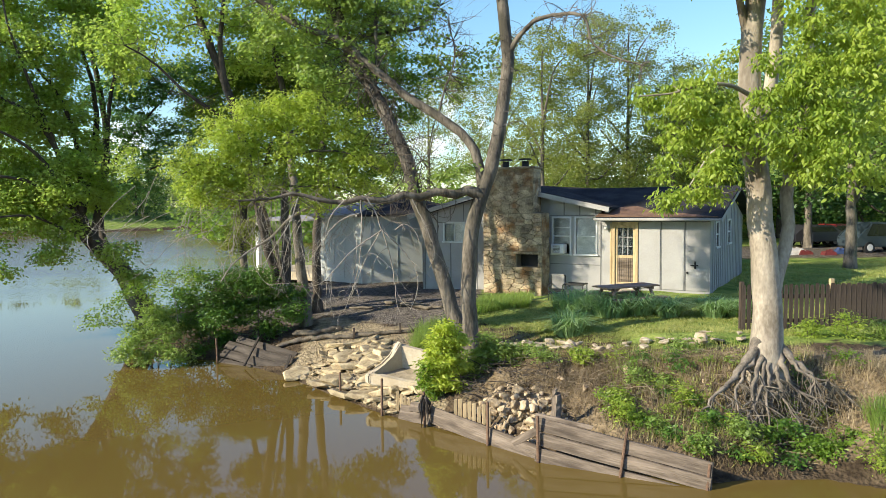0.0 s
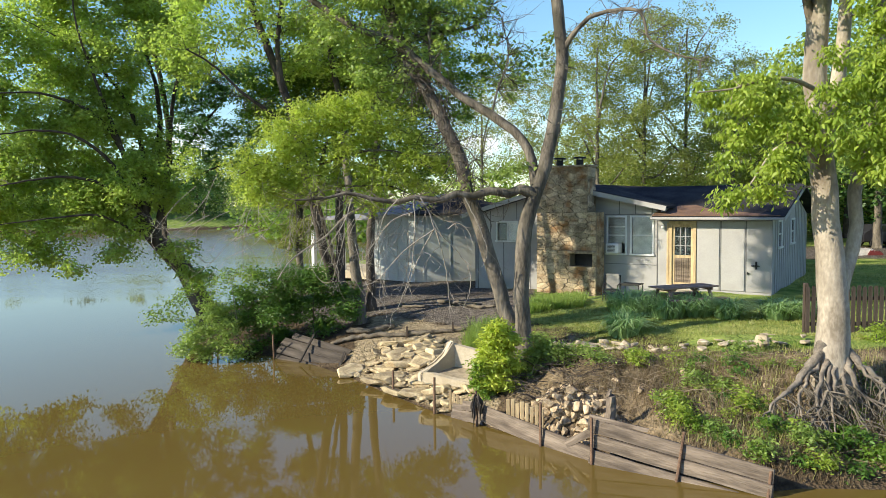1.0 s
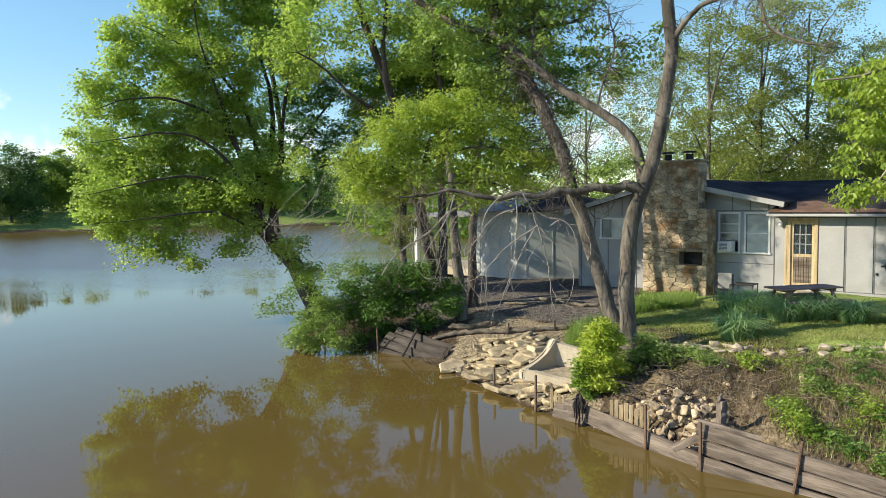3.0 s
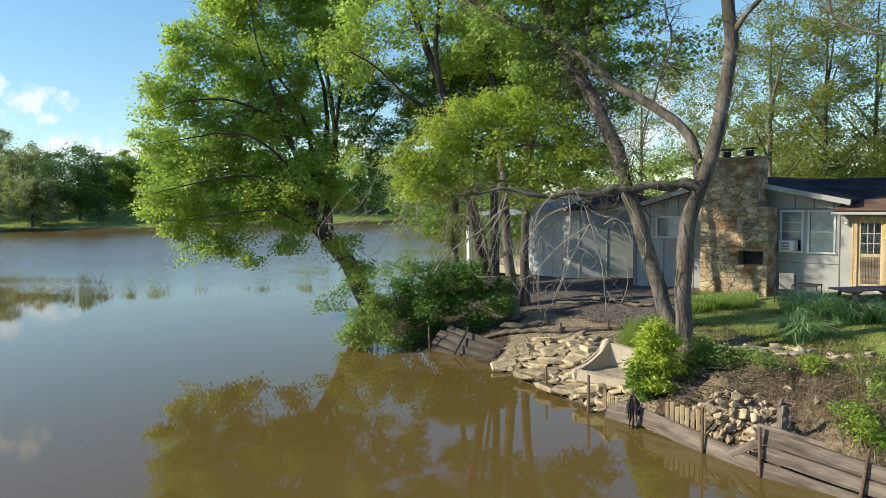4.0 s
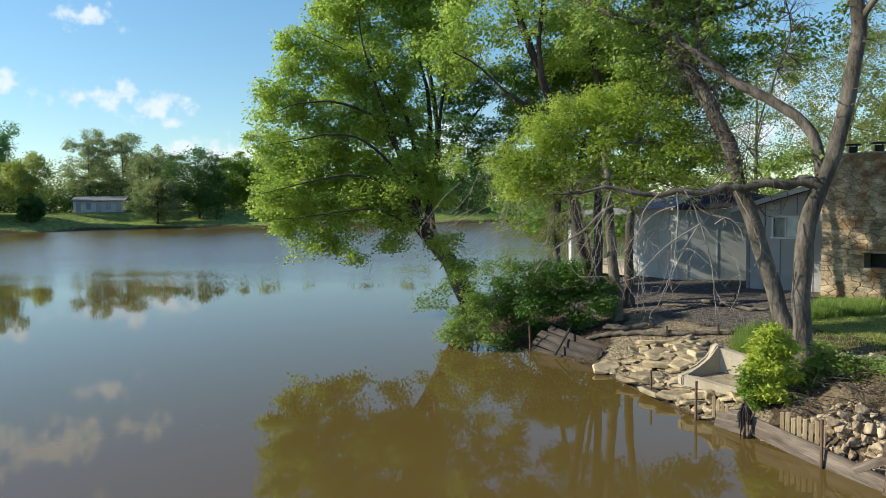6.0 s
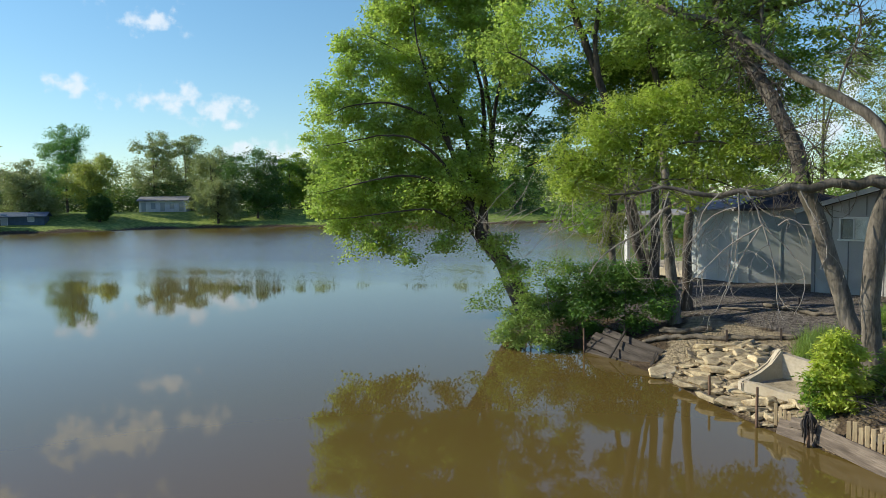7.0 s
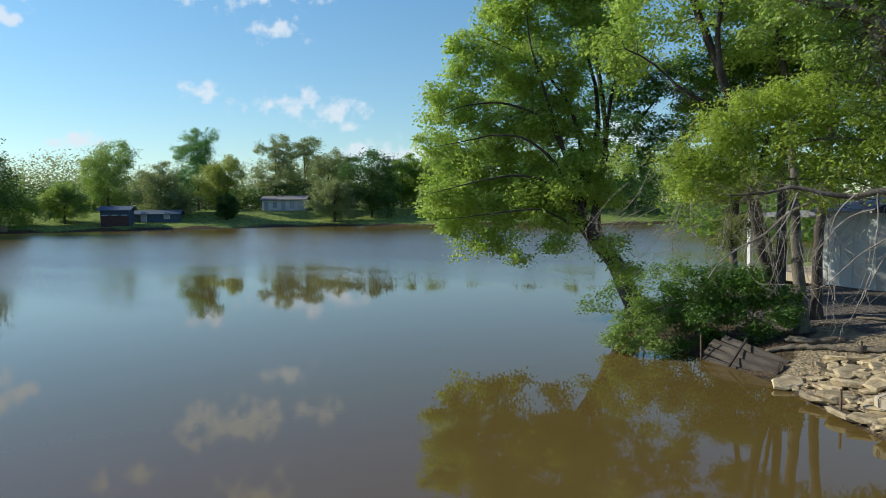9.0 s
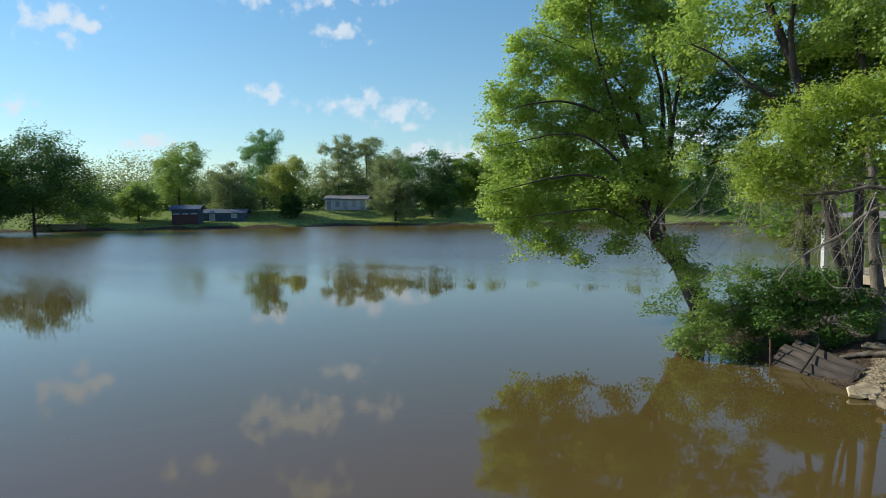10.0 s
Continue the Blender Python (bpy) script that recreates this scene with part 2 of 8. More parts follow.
M_DRY = leaf_material("dry_grass", (0.09, 0.065, 0.035), (0.26, 0.20, 0.115), (0.2, 0.15, 0.07), 0.25)
M_SIDING = material("grey_painted_siding", (0.30, 0.293, 0.28), (0.385, 0.376, 0.36), 0.7, 0.8, 30, 0.12, c=(0.28, 0.272, 0.255))
M_TRIM = material("white_painted_trim", (0.56, 0.56, 0.54), (0.68, 0.68, 0.66), 0.6, 1.5, 40, 0.1)
M_SHINGLE = material("charcoal_shingles", (0.018, 0.018, 0.019), (0.06, 0.058, 0.056), 1.0, 1.0, 25, 0.5, spec=0.08)
M_SHINGLE_BROWN = material("rusty_old_shingles", (0.10, 0.06, 0.04), (0.22, 0.13, 0.08), 0.95, 2.0, 25, 0.5)
M_STONE = material("tan_limestone", (0.14, 0.105, 0.065), (0.58, 0.46, 0.30), 0.9, 2.6, 18, 0.9, c=(0.25, 0.13, 0.055), random_tint=0.5)
M_MORTAR = material("grey_mortar", (0.19, 0.155, 0.11), (0.31, 0.26, 0.185), 0.95, 4, 40, 0.5)
M_ROCK = material("cream_limestone_rock", (0.20, 0.155, 0.09), (0.55, 0.45, 0.275), 0.9, 2.5, 16, 0.9, c=(0.17, 0.105, 0.05), random_tint=0.45)
M_CONCRETE = material("old_cream_concrete", (0.36, 0.30, 0.21), (0.54, 0.47, 0.35), 0.85, 2.0, 22, 0.35, c=(0.40, 0.33, 0.22))
M_WOOD_GREY = material("weathered_grey_planks", (0.085, 0.066, 0.049), (0.25, 0.20, 0.152), 0.9, 2.5, 14, 0.8, c=(0.06, 0.046, 0.035), random_tint=0.25, stretch=(0.35, 3, 3))
M_WOOD_BROWN = material("brown_fence_wood", (0.036, 0.027, 0.022), (0.095, 0.071, 0.055), 0.9, 3, 25, 0.4, random_tint=0.3, stretch=(3, 3, 0.4))
M_WOOD_TAN = material("tan_wood", (0.30, 0.225, 0.125), (0.56, 0.43, 0.25), 0.8, 3, 25, 0.3, random_tint=0.2, stretch=(3, 3, 0.4))
M_RUST = material("rusty_steel", (0.07, 0.043, 0.028), (0.22, 0.135, 0.085), 0.85, 5, 40, 0.4)
M_DARK = plain("dark_iron", (0.02, 0.02, 0.02), 0.6)
M_GLASS = bpy.data.materials.new("window_glass")
M_GLASS.use_nodes = True
M_GLASS.node_tree.nodes["Principled BSDF"].inputs["Base Color"].default_value = (0.35, 0.38, 0.38, 1)
M_GLASS.node_tree.nodes["Principled BSDF"].inputs["Roughness"].default_value = 0.05


# ---- mesh helpers ----
def mesh_object(name, verts, faces, mat, parent=None, smooth=False, label=""):
    me = bpy.data.meshes.new(name)
    if isinstance(verts, np.ndarray) and isinstance(faces, np.ndarray):
        me.vertices.add(len(verts))
        me.vertices.foreach_set("co", np.ascontiguousarray(verts, np.float32).ravel())
        me.loops.add(faces.size)
        me.loops.foreach_set("vertex_index", np.ascontiguousarray(faces, np.int32).ravel())
        me.polygons.add(len(faces))
        me.polygons.foreach_set("loop_start", np.arange(0, faces.size, faces.shape[1], dtype=np.int32))
        me.update(calc_edges=True)
    else:
        me.from_pydata(verts if isinstance(verts, list) else verts.tolist(), [], faces if isinstance(faces, list) else faces.tolist())
    if smooth:
        me.polygons.foreach_set("use_smooth", [True] * len(me.polygons))
    me.materials.append(mat)
    me.update()
    ob = new(name, me)
    if parent:
        ob.parent = parent
    if label:
        tagged(ob, label)
    return ob


def part(name, bm, mat, parent=None, label="", smooth=False):
    me = bpy.data.meshes.new(name)
    bm.normal_update()
    bm.to_mesh(me)
    bm.free()
    if smooth:
        me.polygons.foreach_set("use_smooth", [True] * len(me.polygons))
    me.materials.append(mat)
    ob = new(name, me)
    if parent:
        ob.parent = parent
    if label:
        tagged(ob, label)
    return ob


def box_bm(x0, x1, y0, y1, z0, z1, bevel=0.0, bm=None):
    """An axis-aligned box, its edges eased."""
    own = bm is None
    bm = bm or bmesh.new()
    got = bmesh.ops.create_cube(bm, size=1.0)["verts"]
    bmesh.ops.transform(bm, matrix=Matrix.Translation(((x0 + x1) / 2, (y0 + y1) / 2, (z0 + z1) / 2)) @ Matrix.Diagonal((x1 - x0, y1 - y0, z1 - z0, 1)), verts=got)
    if bevel and own:
        bmesh.ops.bevel(bm, geom=bm.edges[:], offset=bevel, segments=1, affect="EDGES")
    return bm


def box(name, x0, x1, y0, y1, z0, z1, mat, parent=None, bevel=0.006, label=""):
    return part(name, box_bm(x0, x1, y0, y1, z0, z1, bevel), mat, parent, label)


def beam(name, a, b, w, h, mat, parent=None, bevel=0.008, label="", twist=0.0, wear=0.0, seed=0):
    """A plank or post from a to b, w wide and h thick, with worn ends."""
    a, b = Vector(a), Vector(b)
    rnd = random.Random(seed)
    n = 6 if wear else 1
    bm = bmesh.new()
    length = (b - a).length
    rings = []
    for i in range(n + 1):
        x = length * i / n
        ring = []
        for sy, sz in ((-1, -1), (1, -1), (1, 1), (-1, 1)):
            j = lambda: rnd.uniform(-wear, wear)
            ex = j() * 3 if i in (0, n) else 0
            ring.append(bm.verts.new((x + ex, sy * w / 2 + j(), sz * h / 2 + j() * 0.4)))
        rings.append(ring)
    for r0, r1 in zip(rings, rings[1:]):
        for k in range(4):
            bm.faces.new((r0[k], r0[(k + 1) % 4], r1[(k + 1) % 4], r1[k]))
    bm.faces.new(rings[0][::-1])
    bm.faces.new(rings[-1])
    if bevel:
        bmesh.ops.bevel(bm, geom=[e for e in bm.edges if len(e.link_faces) == 2 and e.calc_face_angle(0) > 0.6], offset=bevel, segments=1, affect="EDGES")
    bmesh.ops.recalc_face_normals(bm, faces=bm.faces[:])
    ob = part(name, bm, mat, parent, label)
    ob.matrix_local = Matrix.Translation(a) @ (b - a).to_track_quat("X", "Z").to_matrix().to_4x4() @ pose(0, 0, 0, twist, 0, 0)
    return ob


def tube_arrays(points, radii, sides=8, wobble=0.0, rnd=None):
    """Rings along a line of points, as vertices and faces with a closed tip."""
    p = np.array(points, float)
    r = np.array(radii, float)
    t = np.gradient(p, axis=0)
    t /= np.linalg.norm(t, axis=1)[:, None] + 1e-9
    ref = np.where(np.abs(t[:, 2:3]) > 0.85, np.array([[1.0, 0, 0]]), np.array([[0, 0, 1.0]]))
    if np.abs(t[:, 2]).max() > 0.85:
        ref = np.tile(np.array([[1.0, 0.13, 0]]), (len(p), 1)) if np.abs(t[:, 0]).max() < 0.97 else np.tile(np.array([[0, 1.0, 0.1]]), (len(p), 1))
    a = np.cross(t, ref)
    a /= np.linalg.norm(a, axis=1)[:, None] + 1e-9
    b = np.cross(t, a)
    ang = np.arange(sides) * 2 * np.pi / sides
    rr = r[:, None] * np.ones(sides)[None]
    if wobble:
        rr = rr * (1 + wobble * (rnd.rand(len(p), sides) - 0.5))
    v = p[:, None] + rr[..., None] * (np.cos(ang)[None, :, None] * a[:, None] + np.sin(ang)[None, :, None] * b[:, None])
    v = v.reshape(-1, 3)
    n = len(p)
    i, k = np.meshgrid(np.arange(n - 1), np.arange(sides), indexing="ij")
    k2 = (k + 1) % sides
    f = np.stack([i * sides + k, i * sides + k2, (i + 1) * sides + k2, (i + 1) * sides + k], -1).reshape(-1, 4)
    return v, f


def smooth_line(points, step=0.35):
    """A line resampled along a Catmull-Rom curve."""
    p = [Vector(q) for q in points]
    p = [p[0] * 2 - p[1]] + p + [p[-1] * 2 - p[-2]]
    out = []
    for i in range(1, len(p) - 2):
        n = max(1, int((p[i + 1] - p[i]).length / step))
        for k in range(n):
            t = k / n
            out.append(0.5 * ((2 * p[i]) + (p[i + 1] - p[i - 1]) * t + (2 * p[i - 1] - 5 * p[i] + 4 * p[i + 1] - p[i + 2]) * t * t + (3 * p[i] - p[i - 1] - 3 * p[i + 1] + p[i + 2]) * t ** 3))
    out.append(p[-2])
    return np.array([tuple(q) for q in out])


# ---- ground, lake bed and far shore: one sheet ----
SHORE = np.array([(60, 3), (24, 8.6), (9, 10.5), (6.8, 10.8), (6.1, 11.2), (4.95, 11.2), (4.1, 11.05), (2.83, 11.65), (1.66, 12.35), (0.77, 13.2),
                  (-0.43, 14.3), (-1.29, 15.0), (-2.46, 16.35), (-4.1, 18.4), (-6.3, 20.6), (-8.4, 20.9), (-9.6, 21.9), (-10.6, 24.2), (-11.4, 27.0), (-11.6, 29.5),
                  (-12.2, 34), (-13, 44), (-8, 66), (10, 84), (60, 100), (400, 130)], float)


def shore_distance(x, y):
    """Metres inland from the near shore (negative over the water)."""
    x, y = np.asarray(x, float), np.asarray(y, float)
    best = np.full(x.shape, 1e9)
    inside = np.zeros(x.shape, bool)
    loop = np.vstack([SHORE, [(400, 3)], SHORE[:1]])
    for i, (a, b) in enumerate(zip(loop, loop[1:])):
        d = b - a
        t = np.clip(((x - a[0]) * d[0] + (y - a[1]) * d[1]) / (d @ d), 0, 1)
        if i < len(SHORE) - 1:
            best = np.minimum(best, np.hypot(x - a[0] - t * d[0], y - a[1] - t * d[1]))
        cross = (a[1] > y) != (b[1] > y)
        with np.errstate(divide="ignore", invalid="ignore"):
            inside ^= cross & (x < d[0] * (y - a[1]) / (d[1] if d[1] else 1e-9) + a[0])
    return np.where(inside, best, -best)


def smoothstep(a, b, v):
    t = np.clip((v - a) / (b - a), 0, 1)
    return t * t * (3 - 2 * t)


def waves(x, y, k, seed=0):
    """Cheap smooth noise from a few sines, about -1 to 1."""
    rs = np.random.RandomState(seed)
    s = 0
    for _ in range(7):
        a, f, q = rs.rand() * 6.28, k * (0.6 + 1.2 * rs.rand()), rs.rand() * 6.28
        s = s + np.sin((x * np.cos(a) + y * np.sin(a)) * f + q)
    return s / 4.0


def far_radius(az):
    return 149 + 4 * np.sin(az * 9) + 2.5 * np.sin(az * 23 + 1) + 16 * smoothstep(1.05, 1.45, az)


def ground_height(x, y):
    x, y = np.asarray(x, float), np.asarray(y, float)
    d = shore_distance(x, y)
    bank = smoothstep(-0.6, 1.2, x)
    right = 0.50 * smoothstep(0.0, 0.7, d) + 0.55 * smoothstep(0.5, 3.0, d) + 0.30 * smoothstep(2.5, 8, d)
    past = smoothstep(4.3, 5.2, x)
    right = right * (1 - past) + past * (0.75 * smoothstep(0.05, 0.75, d) + 0.42 * smoothstep(0.5, 1.7, d) + 0.18 * smoothstep(1.5, 6, d))
    left = 0.42 * smoothstep(-0.2, 1.6, d) + 0.42 * smoothstep(0.9, 4.2, d) + 0.42 * smoothstep(3, 8, d)
    z = bank * right + (1 - bank) * left
    z = z - 0.28 * smoothstep(22, 25, y + 0.55 * (x - 3)) * smoothstep(6.2, 4.6, x - (y - 26) * 0.5) * smoothstep(40, 30, y)
    z = z + (0.035 * waves(x, y, 2.4, 1) + 0.02 * waves(x, y, 6.0, 2)) * smoothstep(0, 0.8, d) * smoothstep(60, 30, y)
    rough = smoothstep(0, 0.5, d) * smoothstep(5.5, 2.5, d) * bank
    z = z + rough * (0.11 * waves(x, y, 4.5, 3) + 0.06 * waves(x, y, 12.0, 4))
    z = z - 0.62 * smoothstep(1.15, 0.3, np.hypot((x - 6.2) * 0.55, y - 12.3)) * smoothstep(0.1, 0.5, d)
    z = z + 0.35 * smoothstep(30, 90, y) * smoothstep(2, 30, d)
    z = np.where(d > 0, z, np.maximum(-1.2, d * 0.35))
    r, az = np.hypot(x, y), np.arctan2(-x, y)
    g = r - far_radius(az)
    far = 0.9 * smoothstep(0, 2.5, g) + 2.5 * smoothstep(3, 26, g) + 0.25 * waves(x, y, 0.11, 5) * smoothstep(2, 20, g)
    far = np.where(g > 0, far, np.maximum(-1.2, g * 0.25))
    return np.maximum(z, far)


def ground_z(x, y):
    return float(ground_height(np.array([x]), np.array([y]))[0])


def spread(stops):
    out = []
    for a, b, s in stops:
        out += list(np.arange(a, b, s))
    return np.array(out + [stops[-1][1]])


def zone_material():
    """Ground cover by plan: lawn, gravel, bare earth, dry bank."""
    m = bpy.data.materials.new("ground_cover")
    m.use_nodes = True
    nt = m.node_tree
    N, L = nt.nodes.new, nt.links.new
    p = nt.nodes["Principled BSDF"]
    p.inputs["Roughness"].default_value, p.inputs["Specular IOR Level"].default_value = 0.95, 0.1
    co, zone = N("ShaderNodeTexCoord"), N("ShaderNodeAttribute")
    zone.attribute_name = "zone"
    sep = N("ShaderNodeSeparateColor")
    L(zone.outputs["Color"], sep.inputs[0])

    def two(a, b, s, detail=6, lo=0.35, hi=0.65):
        n, r, x = N("ShaderNodeTexNoise"), N("ShaderNodeMapRange"), N("ShaderNodeMix")
        n.inputs["Scale"].default_value, n.inputs["Detail"].default_value = s, detail
        n.inputs["Roughness"].default_value = 0.65
        L(co.outputs["Object"], n.inputs["Vector"])
        r.inputs["From Min"].default_value, r.inputs["From Max"].default_value = lo, hi
        L(n.outputs["Fac"], r.inputs["Value"])
        x.data_type = "RGBA"
        L(r.outputs[0], x.inputs["Factor"])
        x.inputs["A"].default_value, x.inputs["B"].default_value = (*a, 1), (*b, 1)
        return x.outputs["Result"], n

    earth, ne = two((0.035, 0.025, 0.016), (0.12, 0.088, 0.055), 2.2, 8)
    grass, _ = two((0.095, 0.17, 0.027), (0.33, 0.385, 0.10), 1.1, 8)
    stones = N("ShaderNodeTexVoronoi")
    stones.inputs["Scale"].default_value = 14
    L(co.outputs["Object"], stones.inputs["Vector"])
    ramp = N("ShaderNodeMix")
    ramp.data_type = "RGBA"
    sv = N("ShaderNodeSeparateColor")
    L(stones.outputs["Color"], sv.inputs[0])
    L(sv.outputs[0], ramp.inputs["Factor"])
    ramp.inputs["A"].default_value, ramp.inputs["B"].default_value = (0.05, 0.043, 0.036, 1), (0.20, 0.174, 0.145, 1)
    dry, _ = two((0.085, 0.063, 0.038), (0.27, 0.207, 0.125), 3.5, 8)

    def over(base, top, channel):
        x = N("ShaderNodeMix")
        x.data_type = "RGBA"
        n = N("ShaderNodeTexNoise")
        n.inputs["Scale"].default_value, n.inputs["Detail"].default_value = 2.6, 6
        L(co.outputs["Object"], n.inputs["Vector"])
        a = N("ShaderNodeMath")
        L(n.outputs["Fac"], a.inputs[0])
        L(zone.outputs["Alpha"] if channel == 3 else sep.outputs[channel], a.inputs[1])
        r = N("ShaderNodeMapRange")
        r.inputs["From Min"].default_value, r.inputs["From Max"].default_value = 0.9, 1.12
        L(a.outputs[0], r.inputs["Value"])
        L(r.outputs[0], x.inputs["Factor"])
        L(base, x.inputs["A"])
        L(top, x.inputs["B"])
        return x.outputs["Result"]

    sandy, _ = two((0.17, 0.135, 0.085), (0.36, 0.29, 0.185), 6.0, 8)
    col = over(over(over(over(earth, dry, 2), grass, 0), ramp.outputs["Result"], 1), sandy, 3)
    L(col, p.inputs["Base Color"])
    fine = N("ShaderNodeTexNoise")
    fine.inputs["Scale"].default_value, fine.inputs["Detail"].default_value = 18, 6
    L(co.outputs["Object"], fine.inputs["Vector"])
    both = N("ShaderNodeMath")
    L(fine.outputs["Fac"], both.inputs[0])
    L(stones.outputs["Distance"], both.inputs[1])
    bp = N("ShaderNodeBump")
    bp.inputs["Strength"].default_value, bp.inputs["Distance"].default_value = 0.8, 0.05
    L(both.outputs[0], bp.inputs["Height"])
    L(bp.outputs[0], p.inputs["Normal"])
    return m


def build_ground():
    xs = spread([(-2600, -600, 250), (-600, -200, 40), (-200, -60, 5), (-60, -14, 2), (-14, 12, 0.14), (12, 30, 0.6), (30, 120, 5), (120, 600, 40), (600, 2600, 250)])
    ys = spread([(-2600, -600, 250), (-600, -200, 40), (-200, 0, 12), (0, 9, 1.0), (9, 22, 0.13), (22, 36, 0.28), (36, 70, 1.5), (70, 200, 4), (200, 600, 40), (600, 2600, 250)])
    x, y = np.meshgrid(xs, ys, indexing="ij")
    z = ground_height(x, y)
    v = np.stack([x, y, z], -1).reshape(-1, 3)
    nx, ny = len(xs), len(ys)
    i, k = np.meshgrid(np.arange(nx - 1), np.arange(ny - 1), indexing="ij")
    f = np.stack([i * ny + k, (i + 1) * ny + k, (i + 1) * ny + k + 1, i * ny + k + 1], -1).reshape(-1, 4)
    ob = mesh_object("ground", v, f, zone_material(), smooth=True)
    d = shore_distance(x, y)
    gravel = smoothstep(1.5, 3.5, d) * smoothstep(1.2, -0.2, x - (y - 18) * 0.10) * smoothstep(60, 40, y) * smoothstep(-9, -6.5, x)
    drive = smoothstep(36, 40, y) * smoothstep(52, 46, y) * smoothstep(8, 14, x)
    gravel = np.maximum(gravel, 0.62 * drive)
    grass = smoothstep(3.6, 5.6, d + 0.5 * waves(x, y, 1.5, 8)) * smoothstep(-0.4, 1.0, x - (y - 18) * 0.10) * 0.75
    grass = np.maximum(grass, smoothstep(0.7, 2.2, np.hypot(x, y) - far_radius(np.arctan2(-x, y))))
    grass = np.maximum(grass, smoothstep(30, 34, y) * 0.8 * (d > 3))
    grass = grass * (1 - 0.5 * drive)
    sand = smoothstep(-0.1, 0.3, d) * smoothstep(4.6, 3.0, d) * smoothstep(0.3, -0.3, x) * smoothstep(-4.6, -3.6, x)
    dry = smoothstep(-0.2, 0.8, x) * smoothstep(0.0, 0.8, d) * smoothstep(6, 3, d) * smoothstep(13, 11, x)
    rgba = np.stack([grass, gravel * (1 - sand), dry, sand], -1).reshape(-1)
    at = ob.data.color_attributes.new("zone", "FLOAT_COLOR", "POINT")
    at.data.foreach_set("color", rgba)
    return tagged(ob, "grass, gravel and bare earth bank sloping to a lake", "ground", kind="structure")


build_ground()
wv = np.array([(-2600, -2600, 0), (2600, -2600, 0), (2600, 2600, 0), (-2600, 2600, 0)], float)
tagged(mesh_object("water", wv, [[0, 1, 2, 3]], M_WATER), "calm muddy brown lake water with faint ripples", "water", kind="structure")


# ---- trees and shrubs ----
LEAF_DIAMOND = np.array([(0, 0, 0), (0.45, 0.30, 0.06), (1, 0, -0.05), (0.45, -0.30, 0.06)])
LEAF_NARROW = np.array([(0, 0, 0), (0.4, 0.2, 0.05), (1, 0, -0.12), (0.4, -0.2, 0.05)])
LEAF_OVAL = np.array([(0, 0, 0), (0.30, 0.19, 0.05), (0.60, 0.17, 0.0), (1, 0, -0.14), (0.60, -0.17, 0.0), (0.30, -0.19, 0.05)])


def leaf_arrays(centres, size, rs, shape=LEAF_DIAMOND, flat=0.6, droop=0.25, out=None):
    """Leaves at the centres; out: the way in which each one's clump opens, which its tip and its face follow."""
    n = len(centres)
    ang = rs.rand(n) * 2 * np.pi
    d = np.stack([np.cos(ang), np.sin(ang), rs.randn(n) * 0.35 - droop], 1)
    up = np.stack([rs.randn(n) * flat, rs.randn(n) * flat, np.ones(n)], 1)
    if out is not None:
        d[:, :2] += 0.9 * out[:, :2]
        up += 0.8 * out
    d /= np.linalg.norm(d, axis=1)[:, None]
    s = np.cross(up, d)
    s /= np.linalg.norm(s, axis=1)[:, None] + 1e-9
    w = np.cross(d, s)
    L = size * (0.65 + 0.7 * rs.rand(n))
    v = centres[:, None] + L[:, None, None] * (shape[None, :, 0:1] * d[:, None] + shape[None, :, 1:2] * s[:, None] + shape[None, :, 2:3] * w[:, None])
    k = len(shape)
    return v.reshape(-1, 3), np.arange(n * k).reshape(n, k)


